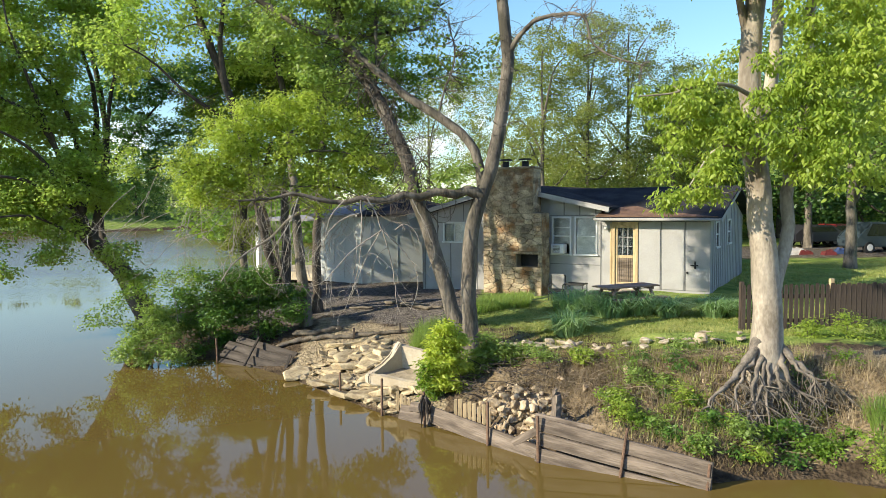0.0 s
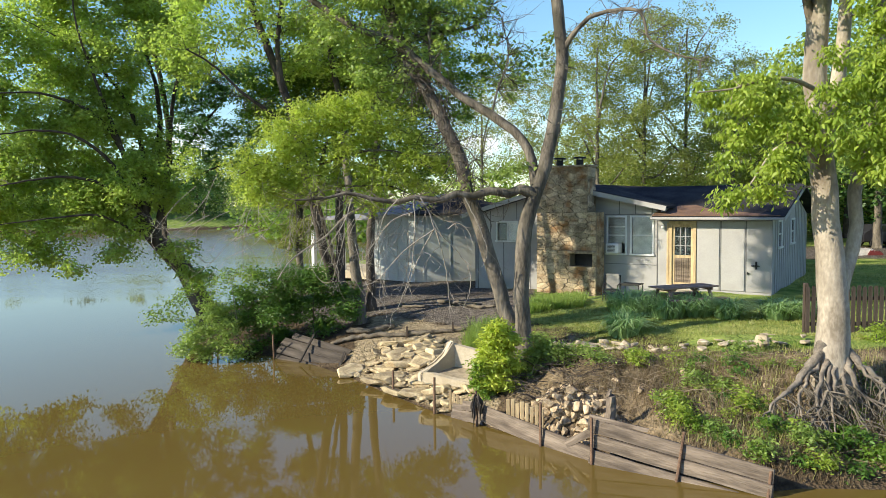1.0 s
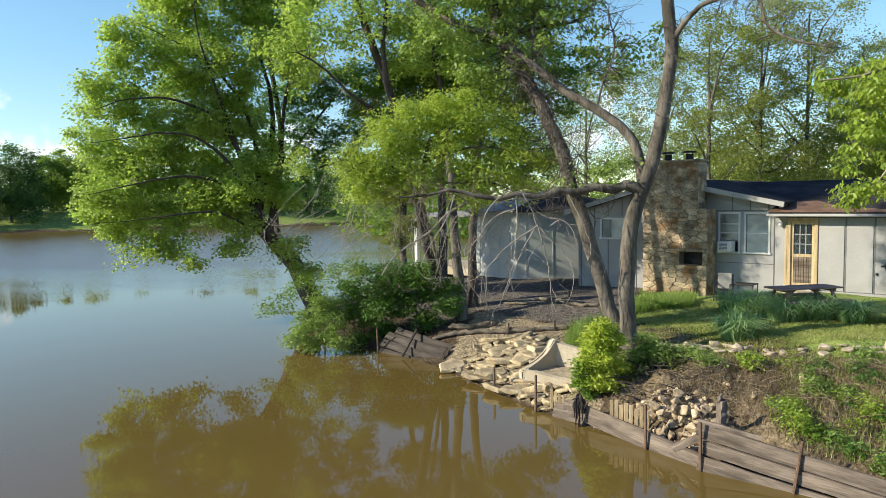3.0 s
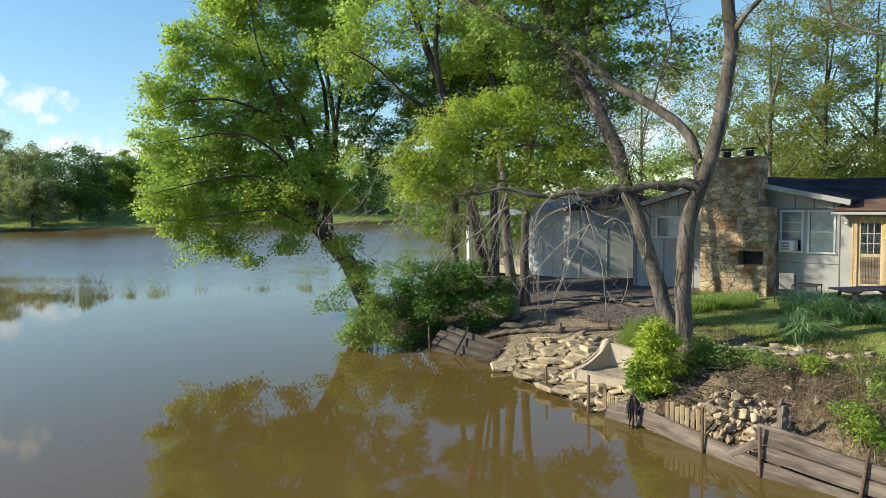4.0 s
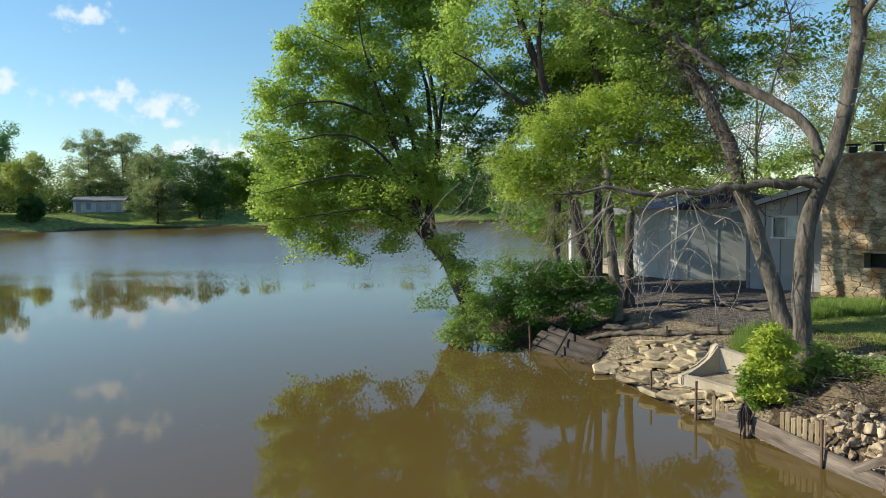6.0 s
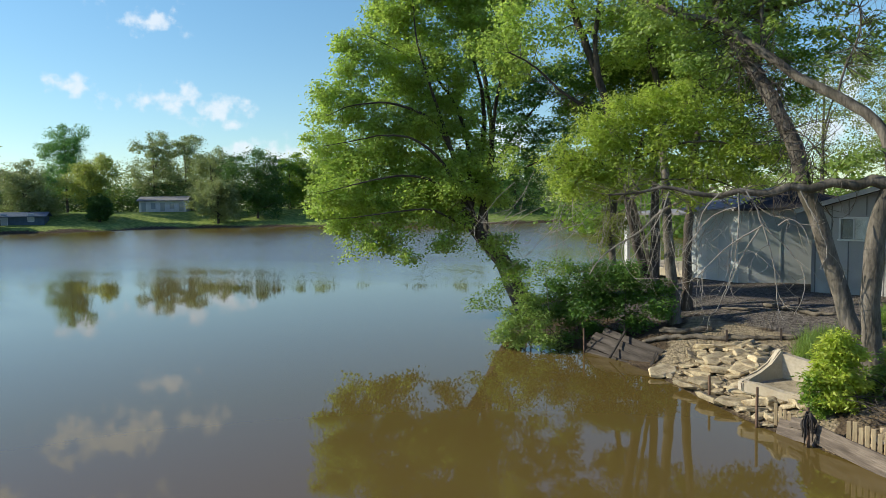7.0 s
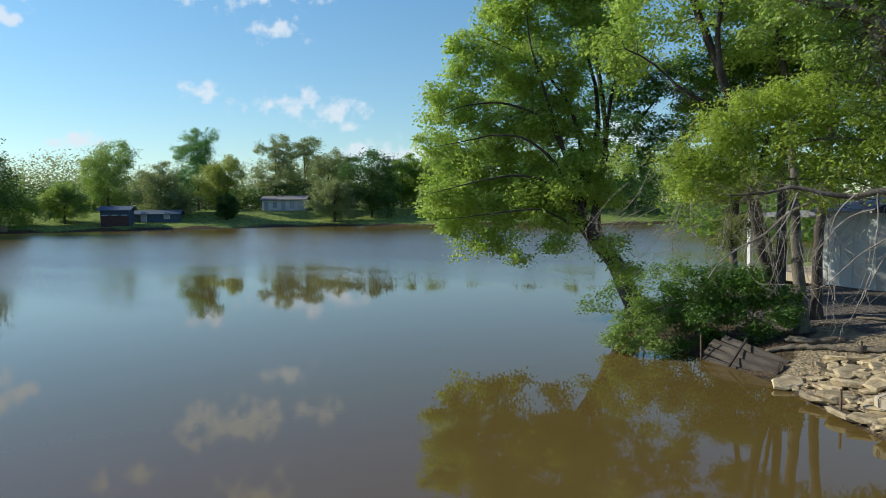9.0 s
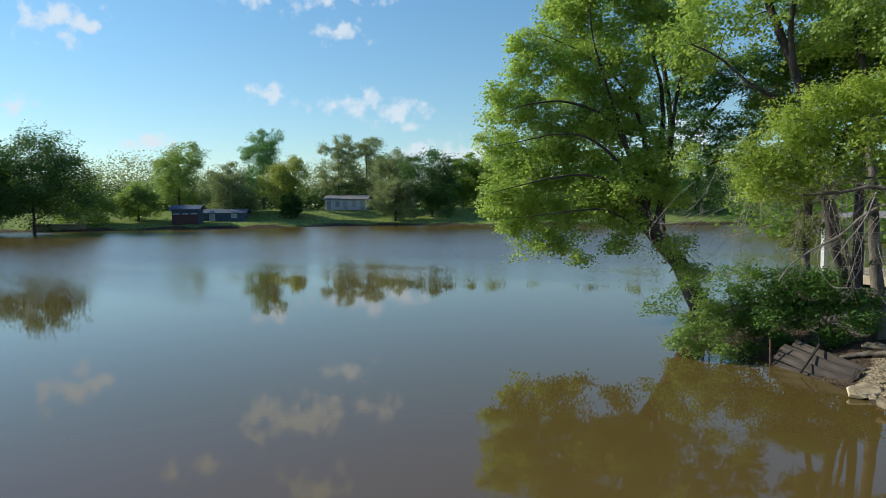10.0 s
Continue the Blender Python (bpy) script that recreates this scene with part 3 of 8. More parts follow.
def grow(limbs, blobs, twigs, rs, sides=12, twig_r=0.012, sag=0.12, wobble=0.11, flare=0.22):
    """Limbs, then twigs that grow from the nearest wood into the crown's clumps. Gives wood vertices, faces and twig ends."""
    V, F, off = [], [], 0
    nodes, rad = [], []
    for line, r0, r1 in limbs:
        p = smooth_line(line, max(0.15, min(0.5, r0 * 2)))
        n = len(p)
        p = p + (rs.rand(n, 3) - 0.5) * r0 * 0.25
        r = r0 + (r1 - r0) * np.linspace(0, 1, n) ** 0.8
        if r0 > 0.1:
            along = np.concatenate([[0], np.cumsum(np.linalg.norm(np.diff(p, axis=0), axis=1))])
            r = r * (1 + flare * np.exp(-along / (1.6 * r0)))
        v, f = tube_arrays(p, r, sides if r0 > 0.11 else 8 if r0 > 0.05 else 5, wobble, rs)
        V.append(v)
        F.append(f + off)
        off += len(v)
        keep = slice(n // 4, n) if r0 > 0.12 else slice(0, n)
        nodes.append(p[keep])
        rad.append(r[keep])
    nodes, rad = np.vstack(nodes), np.concatenate(rad)
    tips, dirs = [], []
    if twigs and blobs:
        b = np.array(blobs)
        wgt = b[:, 3] ** 2
        which = rs.choice(len(b), twigs, p=wgt / wgt.sum())
        q = rs.randn(twigs, 3)
        q /= np.linalg.norm(q, axis=1)[:, None]
        q *= (rs.rand(twigs, 1) ** 0.35)
        pts = b[which, :3] + q * b[which, 3:4] * np.array([1, 1, 0.85])
        near = np.array([np.min(((nodes - t) ** 2).sum(1)) for t in pts])
        pts = pts[np.argsort(near)]
        for t in pts:
            d2 = ((nodes - t) ** 2).sum(1) + 0.6 * np.maximum(0, nodes[:, 2] - t[2]) ** 2
            i = int(np.argmin(d2))
            a = nodes[i]
            ln = float(np.linalg.norm(t - a))
            if ln < 0.08:
                continue
            n = max(3, min(5 if twig_r > 0.02 else 9, int(ln / 0.3) + 2))
            s = np.linspace(0, 1, n)[:, None]
            bend = np.array([0, 0, sag * ln]) * (np.sin(s * np.pi))
            line = a + (t - a) * s + bend + (rs.rand(n, 3) - 0.5) * 0.10 * ln * np.sin(s * np.pi)
            r0 = min(rad[i] * 0.7, twig_r + 0.012 * ln)
            r = np.linspace(r0, twig_r * 0.4, n)
            v, f = tube_arrays(line, r, 3 if twig_r > 0.02 else 4)
            V.append(v)
            F.append(f + off)
            off += len(v)
            nodes = np.vstack([nodes, line[1:]])
            rad = np.concatenate([rad, r[1:]])
            tips.append((line[max(0, n // 3)], line[-1], line[(n * 2) // 3]))
    return np.vstack(V), np.vstack(F), tips


def tree(name, label, limbs, blobs, twigs, per, leaf, m_wood, m_leaf, seed, category="tree", group="", clump=0.30, shape=LEAF_DIAMOND, flat=1.2, droop=0.25, twig_r=0.012, sag=0.12, squash=0.5, bare=0, wobble=0.10, flare=0.22):
    rs = np.random.RandomState(seed)
    root = new(name)
    first = limbs[0][0][0]
    low = ground_z(first[0], first[1]) - 0.12
    if first[2] > low:
        limbs = [([(first[0], first[1], low)] + list(limbs[0][0]), *limbs[0][1:])] + list(limbs[1:])
    base = Vector(limbs[0][0][0])
    root.location = base
    tagged(root, label, category, group)
    v, f, tips = grow(limbs, blobs, twigs, rs, twig_r=twig_r, sag=sag, wobble=wobble, flare=flare)
    if bare:
        V, F, off = [v], [f], len(v)
        lines = [smooth_line(l[0], 0.3) for l in limbs]
        for _ in range(bare):
            line = lines[rs.randint(len(lines))]
            a = line[rs.randint(len(line) // 3, len(line))]
            d = rs.randn(3) * np.array([1, 1, 0.7])
            d /= np.linalg.norm(d)
            ln = 0.35 + 0.6 * rs.rand()
            m = a + d * ln * 0.5 + rs.randn(3) * 0.1
            for e in (a + d * ln + rs.randn(3) * 0.15, m + rs.randn(3) * 0.35):
                tv, tf = tube_arrays(smooth_line([a, m, e], 0.15), np.linspace(0.008, 0.002, len(smooth_line([a, m, e], 0.15))), 4)
                V.append(tv)
                F.append(tf + off)
                off += len(tv)
        v, f = np.vstack(V), np.vstack(F)
    mesh_object("trunk" if category == "tree" else "stem", v - np.array(base), f, m_wood, root, smooth=True)
    if tips and per:
        a, b, m = (np.array([t[k] for t in tips])[:, None] for k in range(3))
        s = 1 - 0.8 * rs.rand(len(tips), per, 1) ** 1.5
        m = 2 * m - (a + b) / 2
        c = (1 - s) ** 2 * a + 2 * s * (1 - s) * m + s * s * b
        size = 0.6 + 0.8 * rs.rand(len(tips), 1, 1)
        ball = np.clip(rs.randn(len(tips), per, 3), -1.6, 1.6)
        c = (c + ball * clump * size * (0.45 + 0.6 * s) * np.array([1, 1, squash])).reshape(-1, 3)
        out = (ball / (np.linalg.norm(ball, axis=2, keepdims=True) + 1e-6)).reshape(-1, 3)
        lv, lf = leaf_arrays(c, leaf, rs, shape, flat, droop, out)
        mesh_object("crown" if category == "tree" else "foliage", lv - np.array(base), lf, m_leaf, root)
    return root


# leaning tree over the water at the point
tree("tree", "broad green maple leaning out over the lake water", [
    ([(-10.72, 25.76, 0.35), (-11.12, 25.59, 1.23), (-11.58, 25.39, 2.24), (-12.11, 25.14, 3.01), (-12.51, 24.72, 3.69), (-12.75, 24.25, 4.46)], 0.42, 0.24),
    ([(-12.19, 24.88, 3.12), (-12.43, 24.53, 4.15), (-12.66, 24.19, 5.40), (-12.88, 23.84, 6.45), (-13.21, 23.43, 7.34), (-13.81, 22.85, 7.92), (-14.55, 22.03, 8.17), (-15.43, 21.18, 8.07), (-16.07, 20.44, 7.67)], 0.15, 0.008),
    ([(-12.34, 24.46, 3.84), (-12.86, 23.29, 5.85), (-13.48, 22.23, 6.77), (-14.26, 21.26, 6.91), (-15.07, 20.32, 6.66), (-15.70, 19.71, 6.52)], 0.10, 0.008),
    ([(-12.34, 24.58, 3.56), (-13.04, 23.18, 5.14), (-13.74, 21.95, 5.49), (-14.54, 20.95, 5.32), (-15.19, 20.11, 5.07), (-15.75, 19.42, 4.87)], 0.09, 0.008),
    ([(-12.45, 24.41, 4.32), (-12.53, 24.59, 6.61), (-12.96, 24.14, 8.42), (-13.73, 23.48, 9.55), (-14.55, 22.74, 10.22), (-15.42, 21.92, 10.72)], 0.13, 0.008),
    ([(-12.46, 24.51, 4.36), (-12.31, 25.37, 6.66), (-12.42, 25.65, 8.76), (-12.93, 25.51, 10.74), (-13.31, 25.32, 12.64)], 0.15, 0.03),
    ([(-12.22, 24.86, 3.18), (-13.10, 22.92, 4.19), (-14.03, 21.65, 4.18), (-14.93, 20.55, 4.03), (-15.73, 19.69, 3.96)], 0.07, 0.006),
    ([(-12.25, 24.84, 3.29), (-12.19, 25.87, 6.30), (-12.06, 26.26, 8.69), (-11.66, 26.77, 10.72), (-11.23, 27.17, 12.59)], 0.13, 0.03),
    ([(-12.72, 24.04, 5.80), (-13.26, 23.06, 8.71), (-13.48, 22.47, 10.33), (-13.48, 22.23, 11.76)], 0.09, 0.02),
], [(-16.69, 21.7, 7.95, 0.98), (-17.42, 22.97, 6.56, 1.15), (-16.74, 21.67, 4.96, 1.09), (-17.24, 23.2, 3.84, 0.97), (-15.98, 22.78, 2.97, 0.58), (-15.33, 23.4, 3.17, 0.62), (-16.29, 23.28, 4.96, 1.18), (-15.84, 22.88, 6.7, 1.11), (-15.82, 22.33, 8.16, 1.05), (-15.64, 22.14, 9.8, 0.97), (-15.9, 21.73, 10.39, 0.6), (-15.33, 23.63, 10.87, 1.12), (-14.53, 23.34, 9.34, 1.05), (-14.49, 22.7, 7.57, 0.77), (-14.99, 24.18, 5.84, 1.04), (-13.95, 23.29, 4.16, 0.86), (-13.35, 23.95, 2.9, 0.57), (-14.39, 23.13, 2.65, 0.48), (-13.73, 24.23, 5.14, 0.93), (-12.5, 24.74, 5.99, 0.93), (-13.61, 24.18, 11.39, 1.21), (-13.57, 23.43, 9.98, 0.9), (-13.05, 23.76, 8.09, 0.73), (-12.06, 24.21, 10.77, 1.03), (-12.76, 23.99, 12.89, 1.3), (-13.87, 22.96, 12.41, 1.07), (-11.6, 24.25, 13.37, 1.28), (-11.42, 26.14, 12.35, 1.02), (-12.36, 25.68, 4.67, 0.73), (-12.73, 23.74, 3.61, 0.6), (-11.0, 24.29, 2.97, 0.47), (-10.74, 24.82, 9.47, 0.73), (-17.96, 22.31, 4.31, 0.5), (-18.06, 22.42, 7.01, 0.55), (-16.67, 21.19, 8.63, 0.47), (-16.81, 22.59, 2.74, 0.31), (-10.53, 24.5, 2.12, 0.38), (-15.44, 23.03, 11.84, 0.66), (-15.67, 24.29, 9.03, 0.92), (-15.13, 22.8, 6.76, 0.87), (-14.77, 24.52, 7.3, 0.77), (-12.7, 23.15, 9.43, 0.8), (-14.03, 22.61, 11.64, 0.95), (-12.85, 24.78, 9.37, 0.76), (-16.46, 22.77, 5.84, 0.94), (-15.42, 22.96, 3.96, 0.75), (-16.43, 22.1, 9.04, 0.66), (-12.18, 25.19, 11.83, 1.0), (-13.09, 24.2, 4.69, 0.66), (-14.52, 24.37, 8.71, 0.77), (-12.63, 24.64, 12.41, 0.99), (-11.57, 25.39, 10.93, 0.89), (-13.47, 23.66, 7.08, 0.82), (-13.51, 25.2, 8.22, 0.86), (-12.34, 24.77, 7.18, 0.7), (-14.44, 25.27, 6.06, 0.88), (-12.12, 23.48, 5.94, 0.67), (-13.98, 23.31, 7.59, 0.86), (-12.19, 25.09, 5.24, 0.62), (-10.12, 23.16, 5.9, 0.56), (-12.37, 23.17, 4.92, 0.71), (-11.23, 24.25, 4.64, 0.51), (-13.85, 23.21, 5.03, 0.82), (-11.05, 24.9, 2.07, 0.35), (-10.7, 24.9, 1.54, 0.35), (-11.52, 24.9, 2.71, 0.3), (-10.36, 24.9, 1.88, 0.3), (-11.99, 24.9, 3.03, 0.26)],
    1560, 92, 0.12, M_BARK_DARK, M_LEAF_MAPLE, 11, clump=0.25, twig_r=0.012, flat=0.8, droop=0.45, squash=0.62)

# trees of the clump on the point
tree("tree", "tall dark-barked tree leaning over the gravel shore", [
    ([(-5.29, 23.82, 0.84), (-5.47, 23.37, 1.97), (-5.64, 22.71, 3.32), (-5.75, 22.06, 4.58), (-5.88, 21.41, 6.10), (-6.31, 21.60, 7.64), (-6.90, 21.73, 9.18), (-7.46, 21.76, 10.69), (-7.87, 21.61, 11.97)], 0.17, 0.10),
    ([(-6.04, 21.47, 6.70), (-6.63, 20.98, 7.23), (-7.22, 20.36, 7.71), (-7.92, 19.77, 8.47), (-8.44, 19.23, 8.81)], 0.08, 0.02),
    ([(-6.46, 21.55, 7.97), (-6.55, 21.42, 9.27), (-6.41, 21.36, 10.57), (-6.45, 21.35, 11.87)], 0.10, 0.04),
], [(-7.71, 21.88, 9.55, 1.75), (-8.76, 21.48, 8.98, 1.48), (-6.30, 22.33, 9.64, 1.66), (-8.12, 21.73, 10.86, 1.85), (-6.25, 22.34, 11.36, 2.03), (-9.59, 21.13, 9.56, 1.11), (-7.60, 21.92, 13.23, 2.40), (-5.70, 22.49, 13.95, 2.21)], 250, 88, 0.115, M_BARK_DARK, M_LEAF_MAPLE, 12, clump=0.27, flat=0.6, droop=0.5, bare=60, squash=0.62)
tree("tree", "slender grey-barked tree in the clump by the shore", [
    ([(-4.43, 22.57, 1.23), (-4.54, 22.55, 2.59), (-4.63, 22.53, 4.21), (-4.80, 22.70, 6.00), (-4.99, 22.96, 7.82), (-5.40, 22.97, 9.96), (-5.61, 23.33, 12.01)], 0.19, 0.06),
    ([(-4.84, 22.69, 6.54), (-4.02, 23.05, 7.64), (-3.32, 23.37, 8.77), (-2.60, 23.66, 10.09)], 0.07, 0.02),
], [(-5.05, 22.95, 9.06, 1.50), (-3.99, 23.16, 9.99, 1.68), (-5.35, 22.88, 10.99, 1.87), (-2.94, 23.32, 9.30, 1.31), (-4.02, 23.15, 8.38, 1.12), (-4.27, 23.11, 13.15, 2.43), (-5.62, 22.82, 13.40, 2.06)], 230, 84, 0.115, M_BARK, M_LEAF_MAPLE, 13, clump=0.26, flat=0.6, droop=0.5, bare=60, squash=0.62)
tree("tree", "dark upright tree in the clump by the shore", [
    ([(-4.29, 24.12, 1.29), (-4.31, 24.12, 2.84), (-4.22, 24.13, 4.38), (-4.09, 24.36, 6.30), (-3.96, 24.68, 8.63), (-3.82, 24.71, 10.92), (-3.64, 24.73, 12.62)], 0.17, 0.07),
    ([(-4.00, 24.68, 8.25), (-3.15, 25.00, 9.45), (-2.38, 25.39, 10.89), (-1.97, 25.42, 12.45)], 0.08, 0.02),
], [(-3.11, 24.81, 10.37, 1.79), (-1.94, 24.92, 11.15, 1.79), (-2.69, 24.85, 12.28, 1.99), (-4.21, 24.64, 12.04, 1.79), (-1.77, 24.94, 9.42, 0.99), (-3.04, 24.81, 14.52, 2.59), (-1.13, 24.97, 13.81, 1.99)], 220, 80, 0.115, M_BARK_DARK, M_LEAF_MAPLE, 14, clump=0.26, flat=0.6, droop=0.5, squash=0.62)
tree("tree", "dark tree trunk behind the clump", [
    ([(-6.07, 27.34, 1.54), (-6.05, 27.34, 3.07), (-6.07, 27.33, 4.81), (-6.19, 27.31, 7.17), (-6.50, 27.54, 9.77), (-6.70, 27.70, 11.93)], 0.20, 0.08),
], [(-6.62, 27.21, 10.13, 2.00), (-8.04, 26.82, 8.82, 1.56), (-5.42, 27.47, 8.89, 1.34), (-6.08, 26.34, 9.59, 1.18), (-5.23, 27.06, 7.61, 1.1), (-4.32, 27.12, 10.3, 1.2), (-3.23, 25.91, 8.27, 1.04), (-2.48, 26.67, 9.79, 1.17), (-1.75, 26.34, 7.64, 0.84), (-7.15, 27.45, 7.8, 1.02), (-6.21, 26.19, 6.19, 0.86), (-7.38, 25.97, 9.28, 0.86), (-4.65, 28.06, 9.1, 1.02), (-8.81, 27.15, 7.89, 0.79), (-1.12, 25.99, 9.13, 1.03), (-3.91, 27.32, 8.0, 0.88), (-2.81, 27.0, 7.11, 0.86), (-2.04, 27.88, 6.09, 0.76), (-3.32, 25.86, 5.99, 0.75), (-4.61, 27.52, 6.96, 0.8), (-2.52, 26.41, 8.29, 0.76), (-4.99, 25.97, 5.6, 0.63), (-2.75, 26.15, 5.38, 0.54), (-4.28, 27.07, 9.03, 0.87)], 640, 80, 0.13, M_BARK_DARK, M_LEAF_SHADE, 15, clump=0.28, flat=0.6, squash=0.62)
tree("tree", "dark-barked tree with blue-green leaves behind the maple", [
    ([(-11.55, 26.82, 0.79), (-12.61, 27.22, 2.20), (-13.45, 27.93, 3.62), (-13.50, 28.35, 5.29), (-13.38, 28.52, 6.73), (-13.44, 28.49, 8.39), (-13.70, 28.37, 10.27), (-14.15, 28.14, 12.11), (-14.40, 28.01, 13.94)], 0.20, 0.07),
    ([(-13.35, 28.53, 6.01), (-12.32, 29.10, 7.70), (-11.44, 29.56, 8.93), (-10.66, 29.96, 9.93)], 0.08, 0.02),
    ([(-13.31, 28.55, 5.29), (-11.88, 28.85, 5.99), (-10.80, 29.06, 6.34), (-9.87, 29.28, 6.20)], 0.06, 0.015),
], [(-13.43, 28.38, 10.97, 1.50), (-12.62, 28.75, 9.58, 1.37), (-13.90, 28.16, 8.84, 1.12), (-12.23, 28.92, 8.04, 1.25), (-11.38, 29.27, 6.97, 1.00), (-13.11, 28.53, 7.08, 0.90), (-10.46, 29.61, 7.69, 1.00), (-10.86, 29.46, 9.86, 1.25), (-11.85, 29.08, 5.76, 0.80), (-12.95, 28.61, 5.28, 0.75), (-10.26, 29.68, 6.23, 0.75), (-9.51, 29.92, 8.91, 1.00), (-13.76, 28.22, 6.24, 0.65)], 330, 80, 0.13, M_BARK_DARK, M_LEAF_TEAL, 21, clump=0.24, flat=0.6, squash=0.5)
tree("tree", "ivy-yellowed slender tree near the porch", [
    ([(-8.40, 29.84, 1.76), (-8.41, 29.84, 2.95), (-8.34, 29.86, 4.14), (-8.11, 29.92, 6.03), (-7.80, 30.00, 7.91)], 0.18, 0.08),
], [(-8.39, 29.84, 3.67, 0.69), (-8.47, 29.82, 4.85, 0.74), (-8.74, 29.74, 2.96, 0.54), (-8.09, 29.93, 6.97, 0.99)], 120, 80, 0.11, M_BARK, M_LEAF_YELLOW, 16, clump=0.2)
# bright low crown over gravel, drawn towards the camera to keep the chimney sunlit
tree("tree", "young box elder with bright yellow-green drooping crown", [
    ([(-5.11, 24.06, 0.88), (-5.27, 23.41, 1.96), (-5.17, 21.79, 3.36), (-4.93, 19.59, 4.49), (-4.52, 18.04, 5.28), (-4.13, 17.31, 6.06)], 0.08, 0.04),
    ([(-4.69, 18.62, 5.01), (-5.09, 17.26, 5.39), (-5.58, 16.69, 5.50), (-5.99, 16.34, 5.22)], 0.05, 0.012),
    ([(-4.39, 17.77, 5.54), (-3.33, 17.38, 5.79), (-2.36, 17.34, 5.77), (-1.55, 17.33, 5.36)], 0.05, 0.012),
    ([(-4.64, 18.42, 5.08), (-3.67, 17.62, 4.97), (-2.66, 17.40, 4.96), (-1.97, 17.39, 4.68)], 0.04, 0.012),
], [(-5.48, 16.83, 5.77, 0.70), (-4.86, 17.02, 6.33, 0.68), (-4.09, 17.22, 6.72, 0.68), (-3.18, 17.41, 6.67, 0.73), (-2.38, 17.54, 6.31, 0.70), (-1.70, 17.62, 5.72, 0.63), (-4.75, 17.05, 5.57, 0.63), (-3.59, 17.33, 5.78, 0.70), (-2.53, 17.52, 5.37, 0.68), (-5.80, 16.72, 5.04, 0.56), (-1.99, 17.59, 4.96, 0.54), (-4.26, 17.18, 4.97, 0.56), (-6.08, 16.62, 5.50, 0.42), (-3.08, 17.43, 4.76, 0.51), (-1.29, 17.65, 5.37, 0.39), (-5.14, 16.94, 4.84, 0.48)], 360, 92, 0.088, M_BARK, M_LEAF_ELDER, 17, clump=0.19, twig_r=0.008, droop=0.35, shape=LEAF_OVAL, flat=0.55, squash=0.62)
